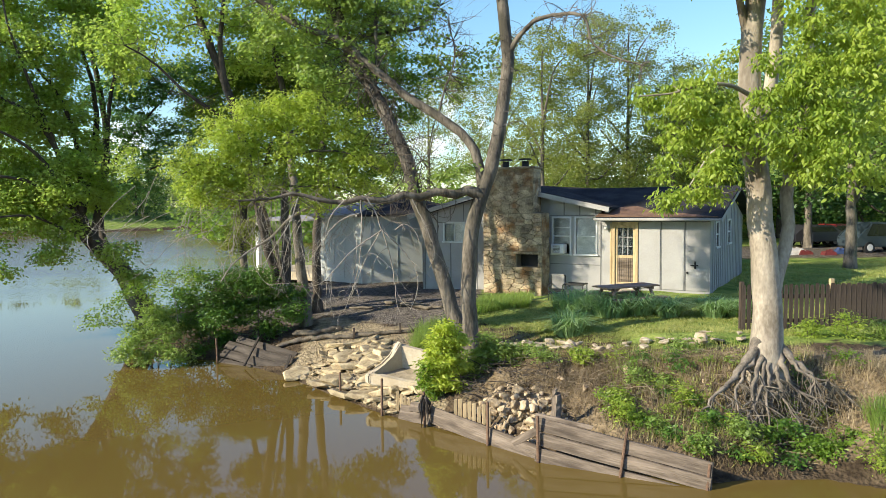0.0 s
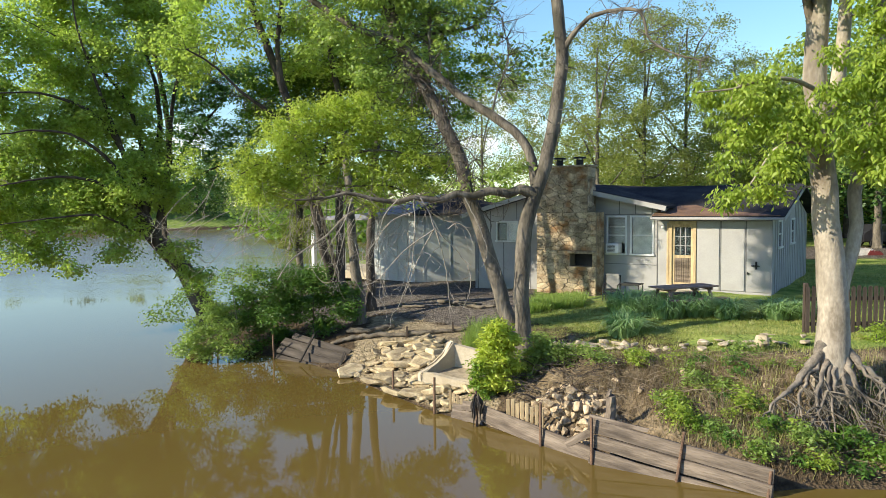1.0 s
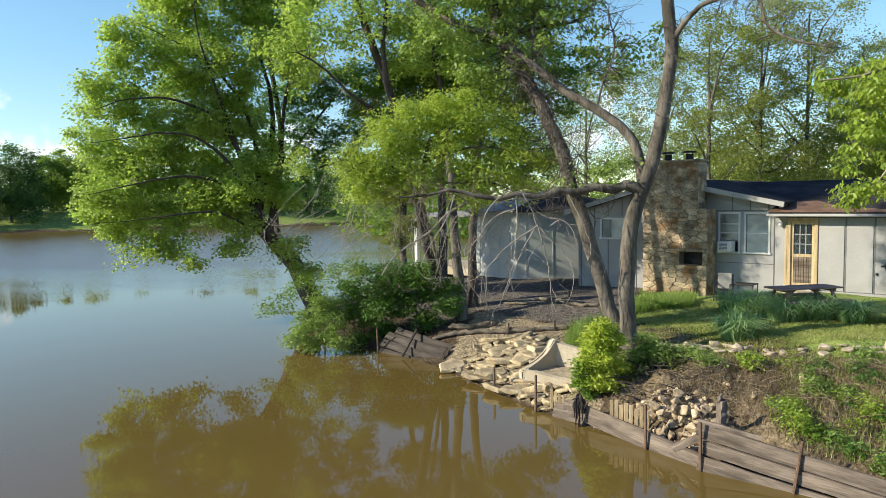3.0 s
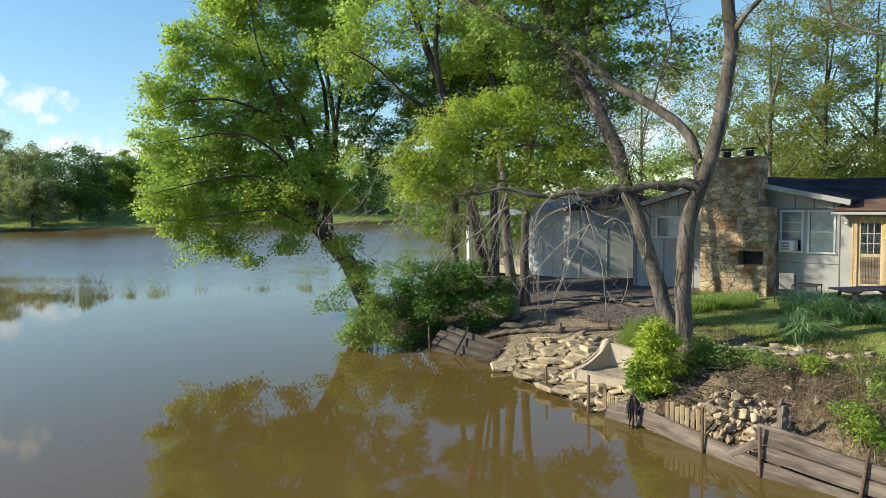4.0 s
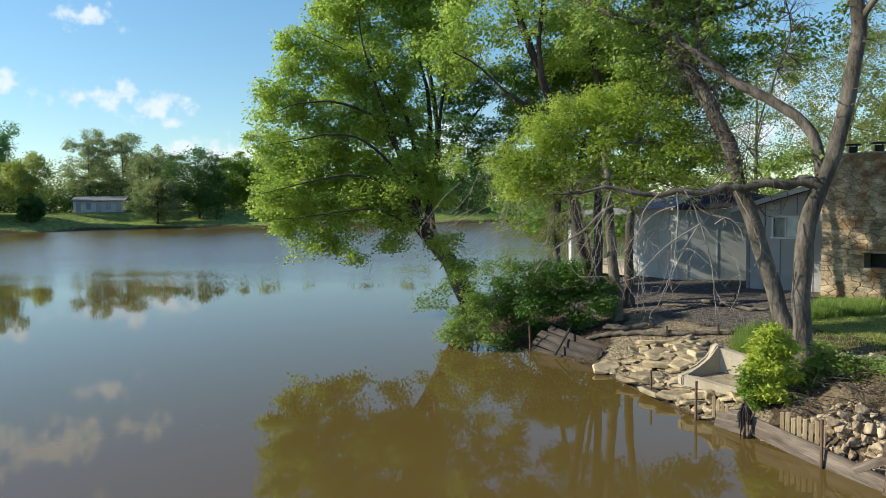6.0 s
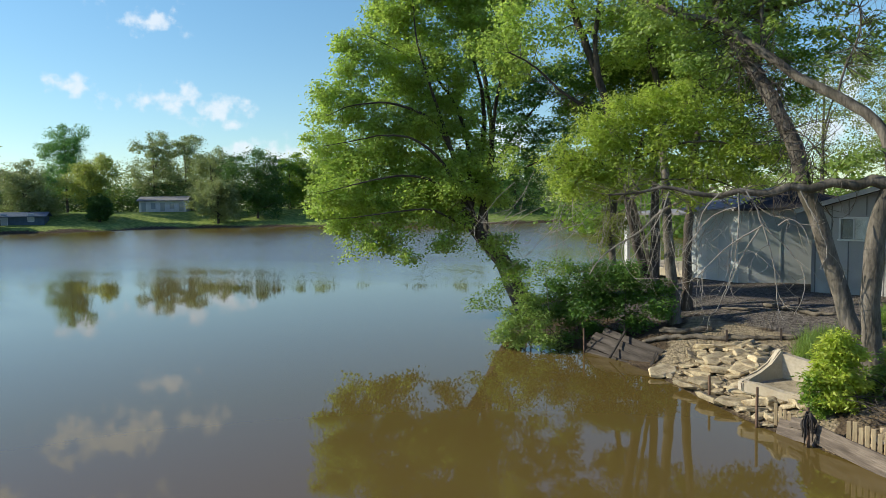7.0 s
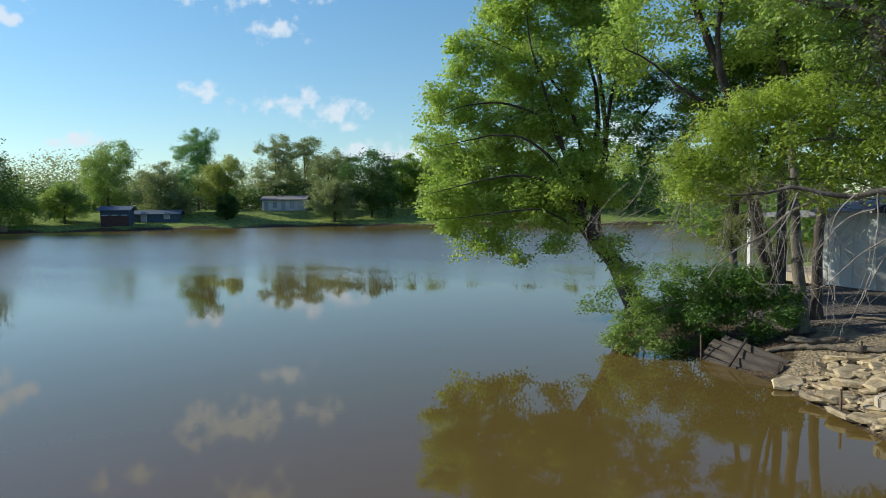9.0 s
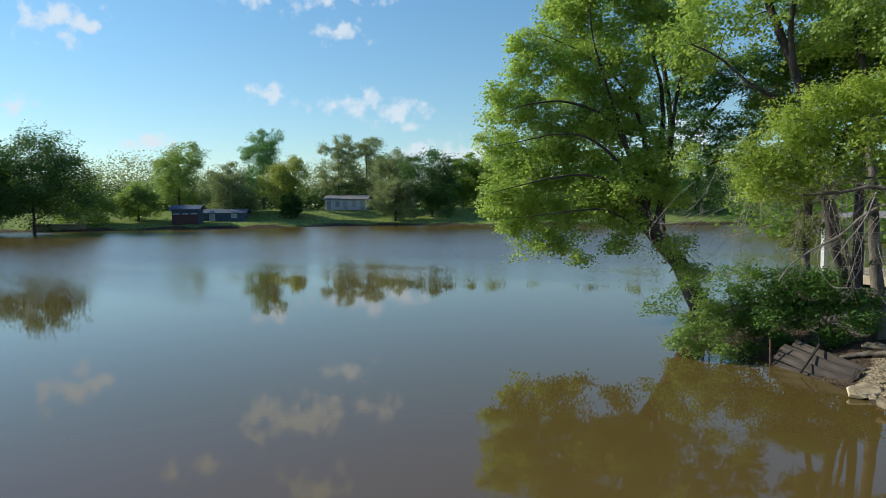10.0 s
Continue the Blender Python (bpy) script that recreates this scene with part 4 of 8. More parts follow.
# double-trunked tree on the bank; high unseen crown clumps added to dapple the house
tree("tree", "double-trunked grey ash with few spring leaves on the bank", [
    ([(0.65, 16.59, 1.31), (0.61, 16.59, 1.83), (0.60, 16.59, 2.88), (0.70, 16.59, 3.91), (0.92, 16.67, 4.68), (1.15, 16.76, 5.32), (1.41, 16.94, 6.67), (1.61, 17.12, 7.98), (1.55, 17.23, 8.57), (1.42, 17.44, 9.66), (1.38, 17.75, 11.06)], 0.195, 0.13),
    ([(0.40, 17.00, 1.49), (0.19, 17.00, 2.03), (-0.12, 17.00, 3.10), (-0.42, 16.99, 4.11), (-0.70, 17.09, 4.84), (-0.89, 17.28, 5.66), (-1.21, 17.46, 6.38), (-1.70, 17.72, 7.34), (-2.10, 17.88, 7.94), (-2.43, 18.04, 8.77), (-2.69, 18.20, 9.61), (-3.07, 18.55, 11.16)], 0.175, 0.15),
    ([(1.61, 17.12, 8.03), (1.83, 17.00, 8.40), (2.16, 16.86, 8.72), (2.58, 16.70, 8.82), (3.20, 16.29, 8.70), (3.35, 16.16, 8.15), (3.55, 16.01, 7.87), (3.95, 15.82, 7.63), (4.34, 15.61, 7.46)], 0.07, 0.015),
    ([(0.95, 16.77, 4.94), (0.83, 16.78, 5.52), (0.63, 16.89, 5.99), (-0.08, 17.10, 6.59), (-0.82, 17.28, 7.09), (-1.57, 17.33, 7.73), (-2.50, 17.42, 8.49), (-3.29, 17.39, 8.75), (-4.31, 17.37, 9.41), (-5.39, 17.17, 10.19)], 0.12, 0.07),
    ([(0.92, 16.67, 4.71), (0.57, 16.59, 4.81), (0.32, 16.50, 4.71), (-0.13, 16.35, 4.79), (-0.50, 16.29, 4.67), (-0.88, 16.18, 4.73), (-1.25, 16.05, 4.58), (-1.81, 15.90, 4.64), (-2.18, 15.85, 4.54), (-2.79, 15.65, 4.65), (-3.29, 15.56, 4.76), (-3.72, 15.46, 4.66), (-4.38, 15.28, 4.62)], 0.125, 0.02),
    ([(-1.70, 17.72, 7.34), (-1.57, 17.83, 8.07), (-1.62, 17.93, 8.92), (-1.56, 18.13, 10.07)], 0.08, 0.03),
    ([(-0.08, 17.10, 6.59), (0.07, 17.20, 7.21), (0.33, 17.30, 8.01), (0.20, 17.40, 8.82)], 0.03, 0.01),
    ([(-2.00, 17.89, 8.66), (-1.32, 18.15, 8.82), (-0.55, 18.39, 8.97), (-0.06, 18.60, 9.55)], 0.05, 0.02),
], [(0.23, 16.90, 5.21, 0.43), (0.10, 16.90, 5.45, 0.32), (-0.49, 16.8, 3.88, 0.16), (-0.43, 16.8, 3.65, 0.14), (-0.28, 16.8, 3.21, 0.15), (-0.63, 16.7, 4.99, 0.18), (-0.81, 16.9, 5.53, 0.2), (0.1, 16.7, 5.18, 0.3), (0.43, 16.7, 5.24, 0.28), (-0.17, 16.7, 5.02, 0.24)] + [(-2.67, 17.80, 7.89, 1.00), (-3.59, 17.64, 8.68, 1.15), (-1.41, 17.94, 8.74, 1.00), (0.27, 18.00, 7.76, 0.79), (0.98, 17.97, 8.03, 0.64), (-0.29, 18.00, 8.74, 0.72), (-1.12, 17.97, 9.56, 1.15), (-2.21, 17.86, 10.09, 1.29), (-0.26, 18.00, 11.21, 1.72), (1.14, 17.96, 11.45, 1.58), (-3.00, 17.75, 11.41, 1.86), (-1.35, 17.95, 12.55, 2.00), (-4.09, 17.53, 9.87, 1.29), (-3.29, 17.70, 10.32, 1.15), (-2.50, 17.83, 9.40, 1.00), (-4.57, 17.41, 11.03, 1.29), (2.51, 17.82, 10.71, 1.15), (1.01, 17.97, 13.07, 1.72), (3.04, 17.74, 12.15, 1.29)], 430, 84, 0.11, M_BARK_ASH, M_LEAF_MID, 18, clump=0.24, bare=420, flat=0.6, droop=0.55, wobble=0.10, squash=0.5)
# sycamore at the bank's edge; rear crown clumps added to shade the fence
tree("tree", "big pale sycamore with exposed roots on the bank", [
    ([(6.07, 13.2, 0.94), (6.07, 13.2, 1.48), (6.08, 13.22, 2.02), (6.07, 13.24, 2.5), (6.03, 13.25, 3.03), (6.0, 13.27, 3.56), (5.95, 13.3, 4.14), (5.91, 13.35, 4.67), (5.86, 13.4, 5.3), (5.85, 13.5, 6.0), (5.86, 13.6, 6.7), (5.85, 13.65, 7.24), (5.89, 13.7, 7.77), (5.95, 13.75, 8.31), (5.97, 13.8, 9.58)], 0.285, 0.17),
    ([(6.15, 13.3, 2.54), (6.33, 13.4, 3.06), (6.51, 13.5, 3.59), (6.59, 13.55, 4.02), (6.57, 13.6, 4.56), (6.71, 13.7, 5.32), (6.94, 13.8, 6.18), (7.15, 13.9, 6.95), (7.11, 13.95, 7.82), (7.21, 14.0, 8.58), (7.45, 14.1, 9.68)], 0.13, 0.09),
    ([(5.89, 13.45, 5.62), (6.07, 13.5, 6.21), (6.18, 13.5, 6.68), (6.23, 13.45, 7.19), (6.24, 13.4, 7.7), (6.24, 13.3, 8.79)], 0.15, 0.09),
    ([(5.87, 13.7, 7.46), (5.72, 13.65, 7.87), (5.6, 13.6, 8.27), (5.43, 13.5, 8.97)], 0.10, 0.05),
    ([(5.81, 13.46, 6.47), (5.24, 13.11, 6.62), (4.65, 12.89, 6.59), (4.09, 12.74, 6.42), (3.48, 12.69, 6.37)], 0.05, 0.012),
    ([(5.84, 13.33, 5.09), (5.27, 12.87, 5.48), (4.76, 12.61, 5.36), (4.31, 12.43, 4.77)], 0.04, 0.012),
    ([(6.56, 13.47, 5.09), (6.71, 12.91, 5.67), (6.88, 12.33, 6.09), (7.12, 11.95, 6.41)], 0.05, 0.012),
], [(5.95, 12.34, 9.04, 1.31), (5.13, 12.70, 9.57, 1.20), (6.68, 11.96, 9.43, 1.42), (4.26, 13.02, 8.92, 0.76), (4.56, 12.92, 6.45, 0.54), (4.10, 13.07, 6.32, 0.49), (3.62, 13.21, 6.40, 0.33), (5.01, 12.75, 5.67, 0.54), (4.48, 12.95, 5.59, 0.49), (4.83, 12.82, 6.28, 0.54), (4.21, 13.04, 5.09, 0.33), (4.76, 12.85, 4.87, 0.33), (3.98, 13.11, 4.33, 0.13), (4.16, 13.05, 4.58, 0.15), (4.39, 12.98, 4.73, 0.17), (4.78, 12.84, 4.37, 0.15), (4.67, 12.88, 4.62, 0.15), (5.07, 12.73, 4.67, 0.17), (6.15, 12.24, 6.28, 0.65), (6.59, 12.01, 6.71, 0.76), (6.96, 11.80, 5.93, 0.82), (7.14, 11.69, 6.91, 0.76), (6.32, 12.16, 5.41, 0.60), (6.76, 11.91, 5.11, 0.65), (7.18, 11.67, 5.00, 0.44), (6.57, 12.02, 7.63, 0.76), (6.13, 12.25, 7.32, 0.44), (7.05, 11.75, 7.92, 0.65), (5.42, 12.33, 5.96, 0.36), (5.91, 12.42, 5.78, 0.38), (5.22, 12.17, 5.47, 0.32), (6.04, 12.31, 6.2, 0.36), (6.37, 12.54, 5.39, 0.36), (5.12, 12.54, 5.89, 0.34), (4.57, 12.08, 5.66, 0.34), (4.39, 12.12, 5.14, 0.27), (4.78, 12.03, 5.18, 0.29), (5.5, 12.26, 5.43, 0.32), (6.47, 12.02, 5.82, 0.38), (5.62, 12.27, 6.86, 0.23), (5.49, 12.39, 6.26, 0.27), (6.39, 12.17, 6.74, 0.38), (6.46, 12.41, 5.04, 0.32), (6.04, 12.35, 4.94, 0.25), (5.31, 12.01, 4.84, 0.17), (4.31, 12.34, 6.17, 0.25), (4.63, 14.4, 6.62, 0.35), (5.34, 14.8, 6.79, 0.41), (6.01, 15.0, 6.46, 0.41), (4.99, 14.6, 5.85, 0.35), (5.54, 14.5, 5.15, 0.33), (4.58, 14.2, 4.81, 0.23), (5.02, 14.0, 4.58, 0.18), (6.07, 14.9, 7.26, 0.41), (7.29, 15.0, 7.03, 0.49), (8.12, 15.2, 6.59, 0.49), (8.74, 15.0, 5.85, 0.49), (7.46, 14.8, 5.73, 0.43)], 720, 62, 0.10, M_BARK_PALE, M_LEAF_BRIGHT, 19, clump=0.14, shape=LEAF_OVAL, droop=0.9, twig_r=0.007, flat=0.5, squash=0.5, flare=0.55, wobble=0.06)


# ---- cottage: x along the front, y back, z up, from the extension's front corner ----
house = new("house")
house.matrix_world = pose(9.05, 24.0, 0, 0, 0, -30)
tagged(house, "low grey board-and-batten cottage with dark shingle roofs", "house")


def wall(name, outline, holes, thick, mat, parent, m=None, label=""):
    """A wall from its outline in (x, z) with rectangular openings (x0, x1, z0, z1), thick to the back (+y)."""
    bm = bmesh.new()
    edges = []
    for loop in [outline] + [[(a, c), (b, c), (b, d), (a, d)] for a, b, c, d in holes]:
        vs = [bm.verts.new((x, 0, z)) for x, z in loop]
        edges += [bm.edges.new((vs[i], vs[(i + 1) % len(vs)])) for i in range(len(vs))]
    got = bmesh.ops.triangle_fill(bm, edges=edges, use_beauty=True)
    faces = [g for g in got["geom"] if isinstance(g, bmesh.types.BMFace)]
    ext = bmesh.ops.extrude_face_region(bm, geom=faces)
    bmesh.ops.translate(bm, verts=[g for g in ext["geom"] if isinstance(g, bmesh.types.BMVert)], vec=(0, thick, 0))
    bmesh.ops.recalc_face_normals(bm, faces=bm.faces[:])
    ob = part(name, bm, mat, parent, label)
    if m:
        ob.matrix_local = m
    return ob


def slab(name, corners, thick, mat, parent, label=""):
    """A roof plane from four corners (top side), thick downwards, its eaves slightly ragged."""
    bm = bmesh.new()
    top = [bm.verts.new(c) for c in corners]
    bot = [bm.verts.new((c[0], c[1], c[2] - thick)) for c in corners]
    n = len(top)
    bm.faces.new(top)
    bm.faces.new(bot[::-1])
    for i in range(n):
        bm.faces.new((top[i], bot[i], bot[(i + 1) % n], top[(i + 1) % n]))
    bmesh.ops.recalc_face_normals(bm, faces=bm.faces[:])
    return part(name, bm, mat, parent, label)


def window(x0, x1, z0, z1, m, bars="hung", curtain=True, parent=None):
    """A window in the wall's plane: casing, sash bars, panes, sill, and the drawn blind behind the glass."""
    w = new("window")
    w.parent = parent or house
    w.matrix_local = m
    t = 0.07
    box("window_frame", x0 - t, x0, -0.03, 0.09, z0 - t, z1 + t, M_TRIM, w)
    box("window_frame", x1, x1 + t, -0.03, 0.09, z0 - t, z1 + t, M_TRIM, w)
    box("window_frame", x0, x1, -0.03, 0.09, z1, z1 + t, M_TRIM, w)
    box("window_sill", x0 - t - 0.03, x1 + t + 0.03, -0.07, 0.09, z0 - 0.06, z0, M_TRIM, w)
    zm, xm = (z0 + z1) / 2, (x0 + x1) / 2
    if bars == "hung":
        box("sash_rail", x0, x1, 0.0, 0.05, zm - 0.025, zm + 0.025, M_TRIM, w)
        panes = [(x0, x1, z0, zm - 0.025), (x0, x1, zm + 0.025, z1)]
    else:
        box("sash_rail", xm - 0.025, xm + 0.025, 0.0, 0.05, z0, z1, M_TRIM, w)
        panes = [(x0, xm - 0.025, z0, z1), (xm + 0.025, x1, z0, z1)]
    for a, b, c, d in panes:
        box("pane", a, b, 0.03, 0.036, c, d, M_PANE, w, 0)
    if curtain:
        box("blind", x0, x1, 0.07, 0.075, z0 + (0 if bars == "hung" else 0.05), z1, M_BLIND, w, 0, "pale drawn blind")
    return w


def glass():
    m = bpy.data.materials.new("clear_pane")
    m.use_nodes = True
    nt = m.node_tree
    N, L = nt.nodes.new, nt.links.new
    nt.nodes.remove(nt.nodes["Principled BSDF"])
    g, t, x = N("ShaderNodeBsdfGlossy"), N("ShaderNodeBsdfTransparent"), N("ShaderNodeMixShader")
    g.inputs["Roughness"].default_value = 0.02
    t.inputs["Color"].default_value = (0.93, 0.93, 0.92, 1)
    fr = N("ShaderNodeFresnel")
    fr.inputs["IOR"].default_value = 1.5
    L(fr.outputs[0], x.inputs[0])
    L(t.outputs[0], x.inputs[1])
    L(g.outputs[0], x.inputs[2])
    L(x.outputs[0], nt.nodes["Material Output"].inputs["Surface"])
    return m


M_PANE = glass()
# darker grey that stands in for shade in joints and below the eave
M_JOINT_SHADE = material("shaded_joint_grey", (0.10, 0.10, 0.10), (0.19, 0.185, 0.18), 0.8, 3, 30, 0.1)
# dark tone of an unlit room, for panels behind the glass
M_DIM = plain("dim_room", (0.10, 0.11, 0.11), 0.9)
M_SHADE_GREY = plain("grey_window_shade", (0.45, 0.46, 0.45), 0.85)
M_BLIND = plain("pale_blind", (0.80, 0.79, 0.75), 0.8)
I4 = Matrix.Identity(4)

# main gable front
wall("wall", [(-11.45, 0.8), (-3.8, 0.8), (-3.8, 4.30), (-7.5, 5.08), (-11.45, 4.02)],
     [(-10.36, -9.46, 2.98, 3.70), (-5.62, -4.98, 2.60, 3.92), (-4.72, -3.98, 2.60, 3.92)], 0.14, M_SIDING, house)
window(-10.36, -9.46, 2.98, 3.70, I4, "slide", curtain=False)
box("shade", -9.91, -9.46, 0.07, 0.075, 2.98, 3.70, M_BLIND, house, 0, "pale drawn blind")
# panel coloured dark in place of the unlit room
box("shade", -10.36, -9.91, 0.10, 0.105, 2.98, 3.70, M_DIM, house, 0, "dark panel for the unlit room behind the glass")
window(-5.62, -4.98, 2.60, 3.92, I4, curtain=False)
box("shade", -5.62, -4.98, 0.07, 0.075, 2.98, 3.92, M_SHADE_GREY, house, 0, "half-lowered grey shade")
box("shade_slat", -5.60, -5.00, 0.055, 0.07, 3.55, 3.60, M_BLIND, house, 0)
window(-4.72, -3.98, 2.60, 3.92, I4)
# battens on the gable, in darker grey for the shadows beside them
for i, x in enumerate(np.arange(-11.3, -3.9, 0.61)):
    top = 5.08 - abs(x + 7.5) * (0.21 if x > -7.5 else 0.268) - 0.05
    if -8.3 < x < -5.75:
        continue
    spans = [(0.95, top)]
    if -10.45 < x < -9.37:
        spans = [(0.95, 2.9), (3.82, top)]
    elif -5.72 < x < -3.9:
        spans = [(4.04, top)]
    for a, b in spans:
        if b > a:
            box("batten", x - 0.018, x + 0.018, -0.016, -0.002, a, b, M_JOINT_SHADE, house, 0.003)
box("trim_band", -5.75, -3.8, -0.014, -0.003, 4.02, 4.05, M_JOINT_SHADE, house)
box("trim_band", -5.75, -3.8, -0.014, -0.003, 2.20, 2.22, M_JOINT_SHADE, house)
# other walls of the main body
wall("wall", [(0, 0.8), (11, 0.8), (11, 4.02), (0, 4.02)], [], 0.14, M_SIDING, house, pose(-11.45, 11.0, 0, 0, 0, -90))
wall("wall", [(0, 0.8), (11, 0.8), (11, 4.28), (0, 4.28)], [], 0.14, M_SIDING, house, pose(-3.66, 11.0, 0, 0, 0, -90))
wall("wall", [(-11.45, 0.8), (-3.8, 0.8), (-3.8, 4.30), (-7.5, 5.08), (-11.45, 4.02)], [], 0.14, M_SIDING, house, pose(0, 11.0, 0))
# main roof, fascia boards
slab("roof", [(-7.5, -0.42, 5.24), (-3.35, -0.42, 4.34), (-3.35, 11.5, 4.34), (-7.5, 11.5, 5.24)], 0.09, M_SHINGLE, house)
slab("roof", [(-7.5, -0.42, 5.24), (-7.5, 11.5, 5.24), (-11.9, 11.5, 4.06), (-11.9, -0.42, 4.06)], 0.09, M_SHINGLE, house)
for a, b in (((-7.5, 5.14), (-3.37, 4.245)), ((-7.5, 5.14), (-11.88, 3.965))):
    beam("fascia", (a[0], -0.43, a[1]), (b[0], -0.43, b[1]), 0.03, 0.17, M_SIDING, house)

# extension
wall("wall", [(-3.8, 1.0), (0, 1.0), (0, 3.90), (-3.8, 3.90)], [(-3.26, -2.52, 1.55, 3.68)], 0.12, M_SIDING, house, pose(0, -0.02, 0))
SIDE = pose(0, 0, 0, 0, 0, 90)
wall("wall", [(0.10, 1.0), (8, 1.0), (8, 3.90), (4, 4.95), (0.10, 3.925)], [(1.1, 1.7, 2.9, 3.75), (3.8, 4.5, 2.9, 3.75)], 0.12, M_SIDING, house, SIDE)
window(1.1, 1.7, 2.9, 3.75, SIDE)
window(3.8, 4.5, 2.9, 3.75, SIDE)
wall("wall", [(-3.8, 1.0), (0, 1.0), (0, 3.9), (-3.8, 3.9)], [], 0.12, M_SIDING, house, pose(-0.0, 7.88, 0))
slab("roof", [(-3.85, -0.45, 3.99), (0.42, -0.45, 3.99), (0.42, 4.0, 5.10), (-6.85, 4.0, 5.10), (-3.85, 1.39, 4.449)], 0.08, M_SHINGLE, house)
slab("roof", [(-6.85, 4.0, 5.10), (0.42, 4.0, 5.10), (0.42, 8.4, 3.99), (-3.85, 8.4, 3.99), (-3.85, 6.58, 4.449)], 0.08, M_SHINGLE, house)
slab("roof_patch", [(-3.85, -0.47, 4.003), (0.30, -0.47, 4.003), (-0.9, -0.05, 4.108), (-2.0, 0.30, 4.195), (-2.7, 0.95, 4.357), (-3.84, 0.72, 4.30)], 0.012, M_SHINGLE_BROWN, house, "rust-brown stained lower shingles")
box("gutter", -3.9, 0.44, -0.56, -0.46, 3.85, 3.94, M_SIDING, house, 0.02)
beam("fascia", (0.42, -0.45, 3.87), (0.42, 4.0, 4.98), 0.03, 0.13, M_SIDING, house)
box("sill_board", -2.45, 0.0, -0.07, -0.024, 1.30, 1.41, M_SIDING, house, 0.01)
# dark strip in place of the shadow below the eave
box("eave_shade_board", -3.8, 0.0, -0.05, -0.024, 3.80, 3.88, M_JOINT_SHADE, house, 0.004)
box("joint", -3.80, -3.765, -0.034, -0.024, 1.2, 3.85, M_JOINT_SHADE, house, 0.003)
box("corner_board", -0.10, 0.012, -0.035, -0.022, 1.1, 3.86, M_SIDING, house, 0.003)
for y in np.arange(0.5, 7.9, 0.42):
    if 0.95 < y < 1.85 or 3.65 < y < 4.65:
        spans = [(1.2, 2.8)]
    else:
        spans = [(1.2, 3.86 + min(y, 8 - y) * 0.262)]
    for a, b in spans:
        box("batten", 0.002, 0.022, y - 0.025, y + 0.025, a, b, M_SIDING, house, 0.004)
# three tall storage panels with dark joints, groove shade as grey strips
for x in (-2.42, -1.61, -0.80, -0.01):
    box("joint", x - 0.022, x + 0.022, -0.034, -0.024, 1.42, 3.80, M_JOINT_SHADE, house, 0.003)
for x in (-2.42, -1.61, -0.80):
    box("door_panel", x + 0.024, x + 0.765, -0.050, -0.024, 1.44, 3.80, M_SIDING, house, 0.006)
tee = new("latch")
tee.parent = house
box("plate", -0.50, -0.44, -0.085, -0.064, 2.2, 2.46, M_DARK, tee)
box("lever", -0.62, -0.36, -0.11, -0.086, 2.30, 2.34, M_DARK, tee)
box("knob", -0.76, -0.70, -0.10, -0.063, 2.02, 2.10, M_DARK, house, 0.015)

# door with glazed top
door = new("door")
door.parent = house
for a, b, c, d in ((-3.36, -3.25, 1.4, 3.80), (-2.53, -2.42, 1.4, 3.80), (-3.25, -2.53, 3.68, 3.80)):
    box("door_frame", a, b, -0.08, 0.08, c, d, M_WOOD_TAN, door, 0.008)
box("stile", -3.25, -3.17, -0.02, 0.03, 1.56, 3.68, M_WOOD_TAN, door)
box("stile", -2.61, -2.53, -0.02, 0.03, 1.56, 3.68, M_WOOD_TAN, door)
box("rail", -3.17, -2.61, -0.02, 0.03, 2.50, 2.60, M_WOOD_TAN, door)
box("rail", -3.17, -2.61, -0.02, 0.03, 3.58, 3.68, M_WOOD_TAN, door)
box("rail", -3.17, -2.61, -0.02, 0.03, 1.56, 1.64, M_WOOD_TAN, door)
for k in range(7):
    x = -3.17 + 0.08 * k
    box("board", x + 0.004, x + 0.076, -0.01, 0.02, 1.64, 2.50, M_WOOD_GREY, door, 0.006)
box("pane", -3.17, -2.61, 0.0, 0.006, 2.60, 3.58, M_PANE, door, 0)
# dark sheet behind the door's glass stands in for the room's gloom
box("curtain", -3.17, -2.61, 0.05, 0.056, 2.60, 3.58, M_DIM, door, 0, "dark panel in the door for the unlit room")
for z in (2.93, 3.25):
    box("glazing_bar", -3.17, -2.61, -0.012, 0.0, z - 0.012, z + 0.012, M_SIDING, door, 0)
for x in (-2.98, -2.80):
    box("glazing_bar", x - 0.012, x + 0.012, -0.012, 0.0, 2.60, 3.58, M_SIDING, door, 0)
box("door_frame", -3.44, -3.37, -0.06, -0.024, 1.4, 3.74, M_WOOD_TAN, door, 0.006)
box("threshold", -3.45, -2.38, -0.16, 0.0, 1.42, 1.54, M_TRIM, door, 0.01)
box("door_step", -3.5, -2.3, -0.9, -0.09, 1.20, 1.42, M_CONCRETE, house, 0.02, "worn concrete step")

# outbuilding behind, with a blunt corner and a porch
wing = new("house")
wing.matrix_world = pose(-3.6, 31.4, 0)
tagged(wing, "pale grey outbuilding with hip roof and open porch", "house")
M_ROOF_PALE = material("pale_grey_shingles", (0.20, 0.20, 0.19), (0.33, 0.32, 0.30), 0.9, 1.5, 25, 0.4)
M_PALE_WALL = material("pale_weathered_panels", (0.36, 0.375, 0.355), (0.46, 0.475, 0.45), 0.75, 0.9, 25, 0.12, c=(0.34, 0.37, 0.345))
RING = [(-2.2, 1.6), (0.0, 0.0), (4.2, 0.95), (5.2, 5.4), (-0.8, 6.6)]
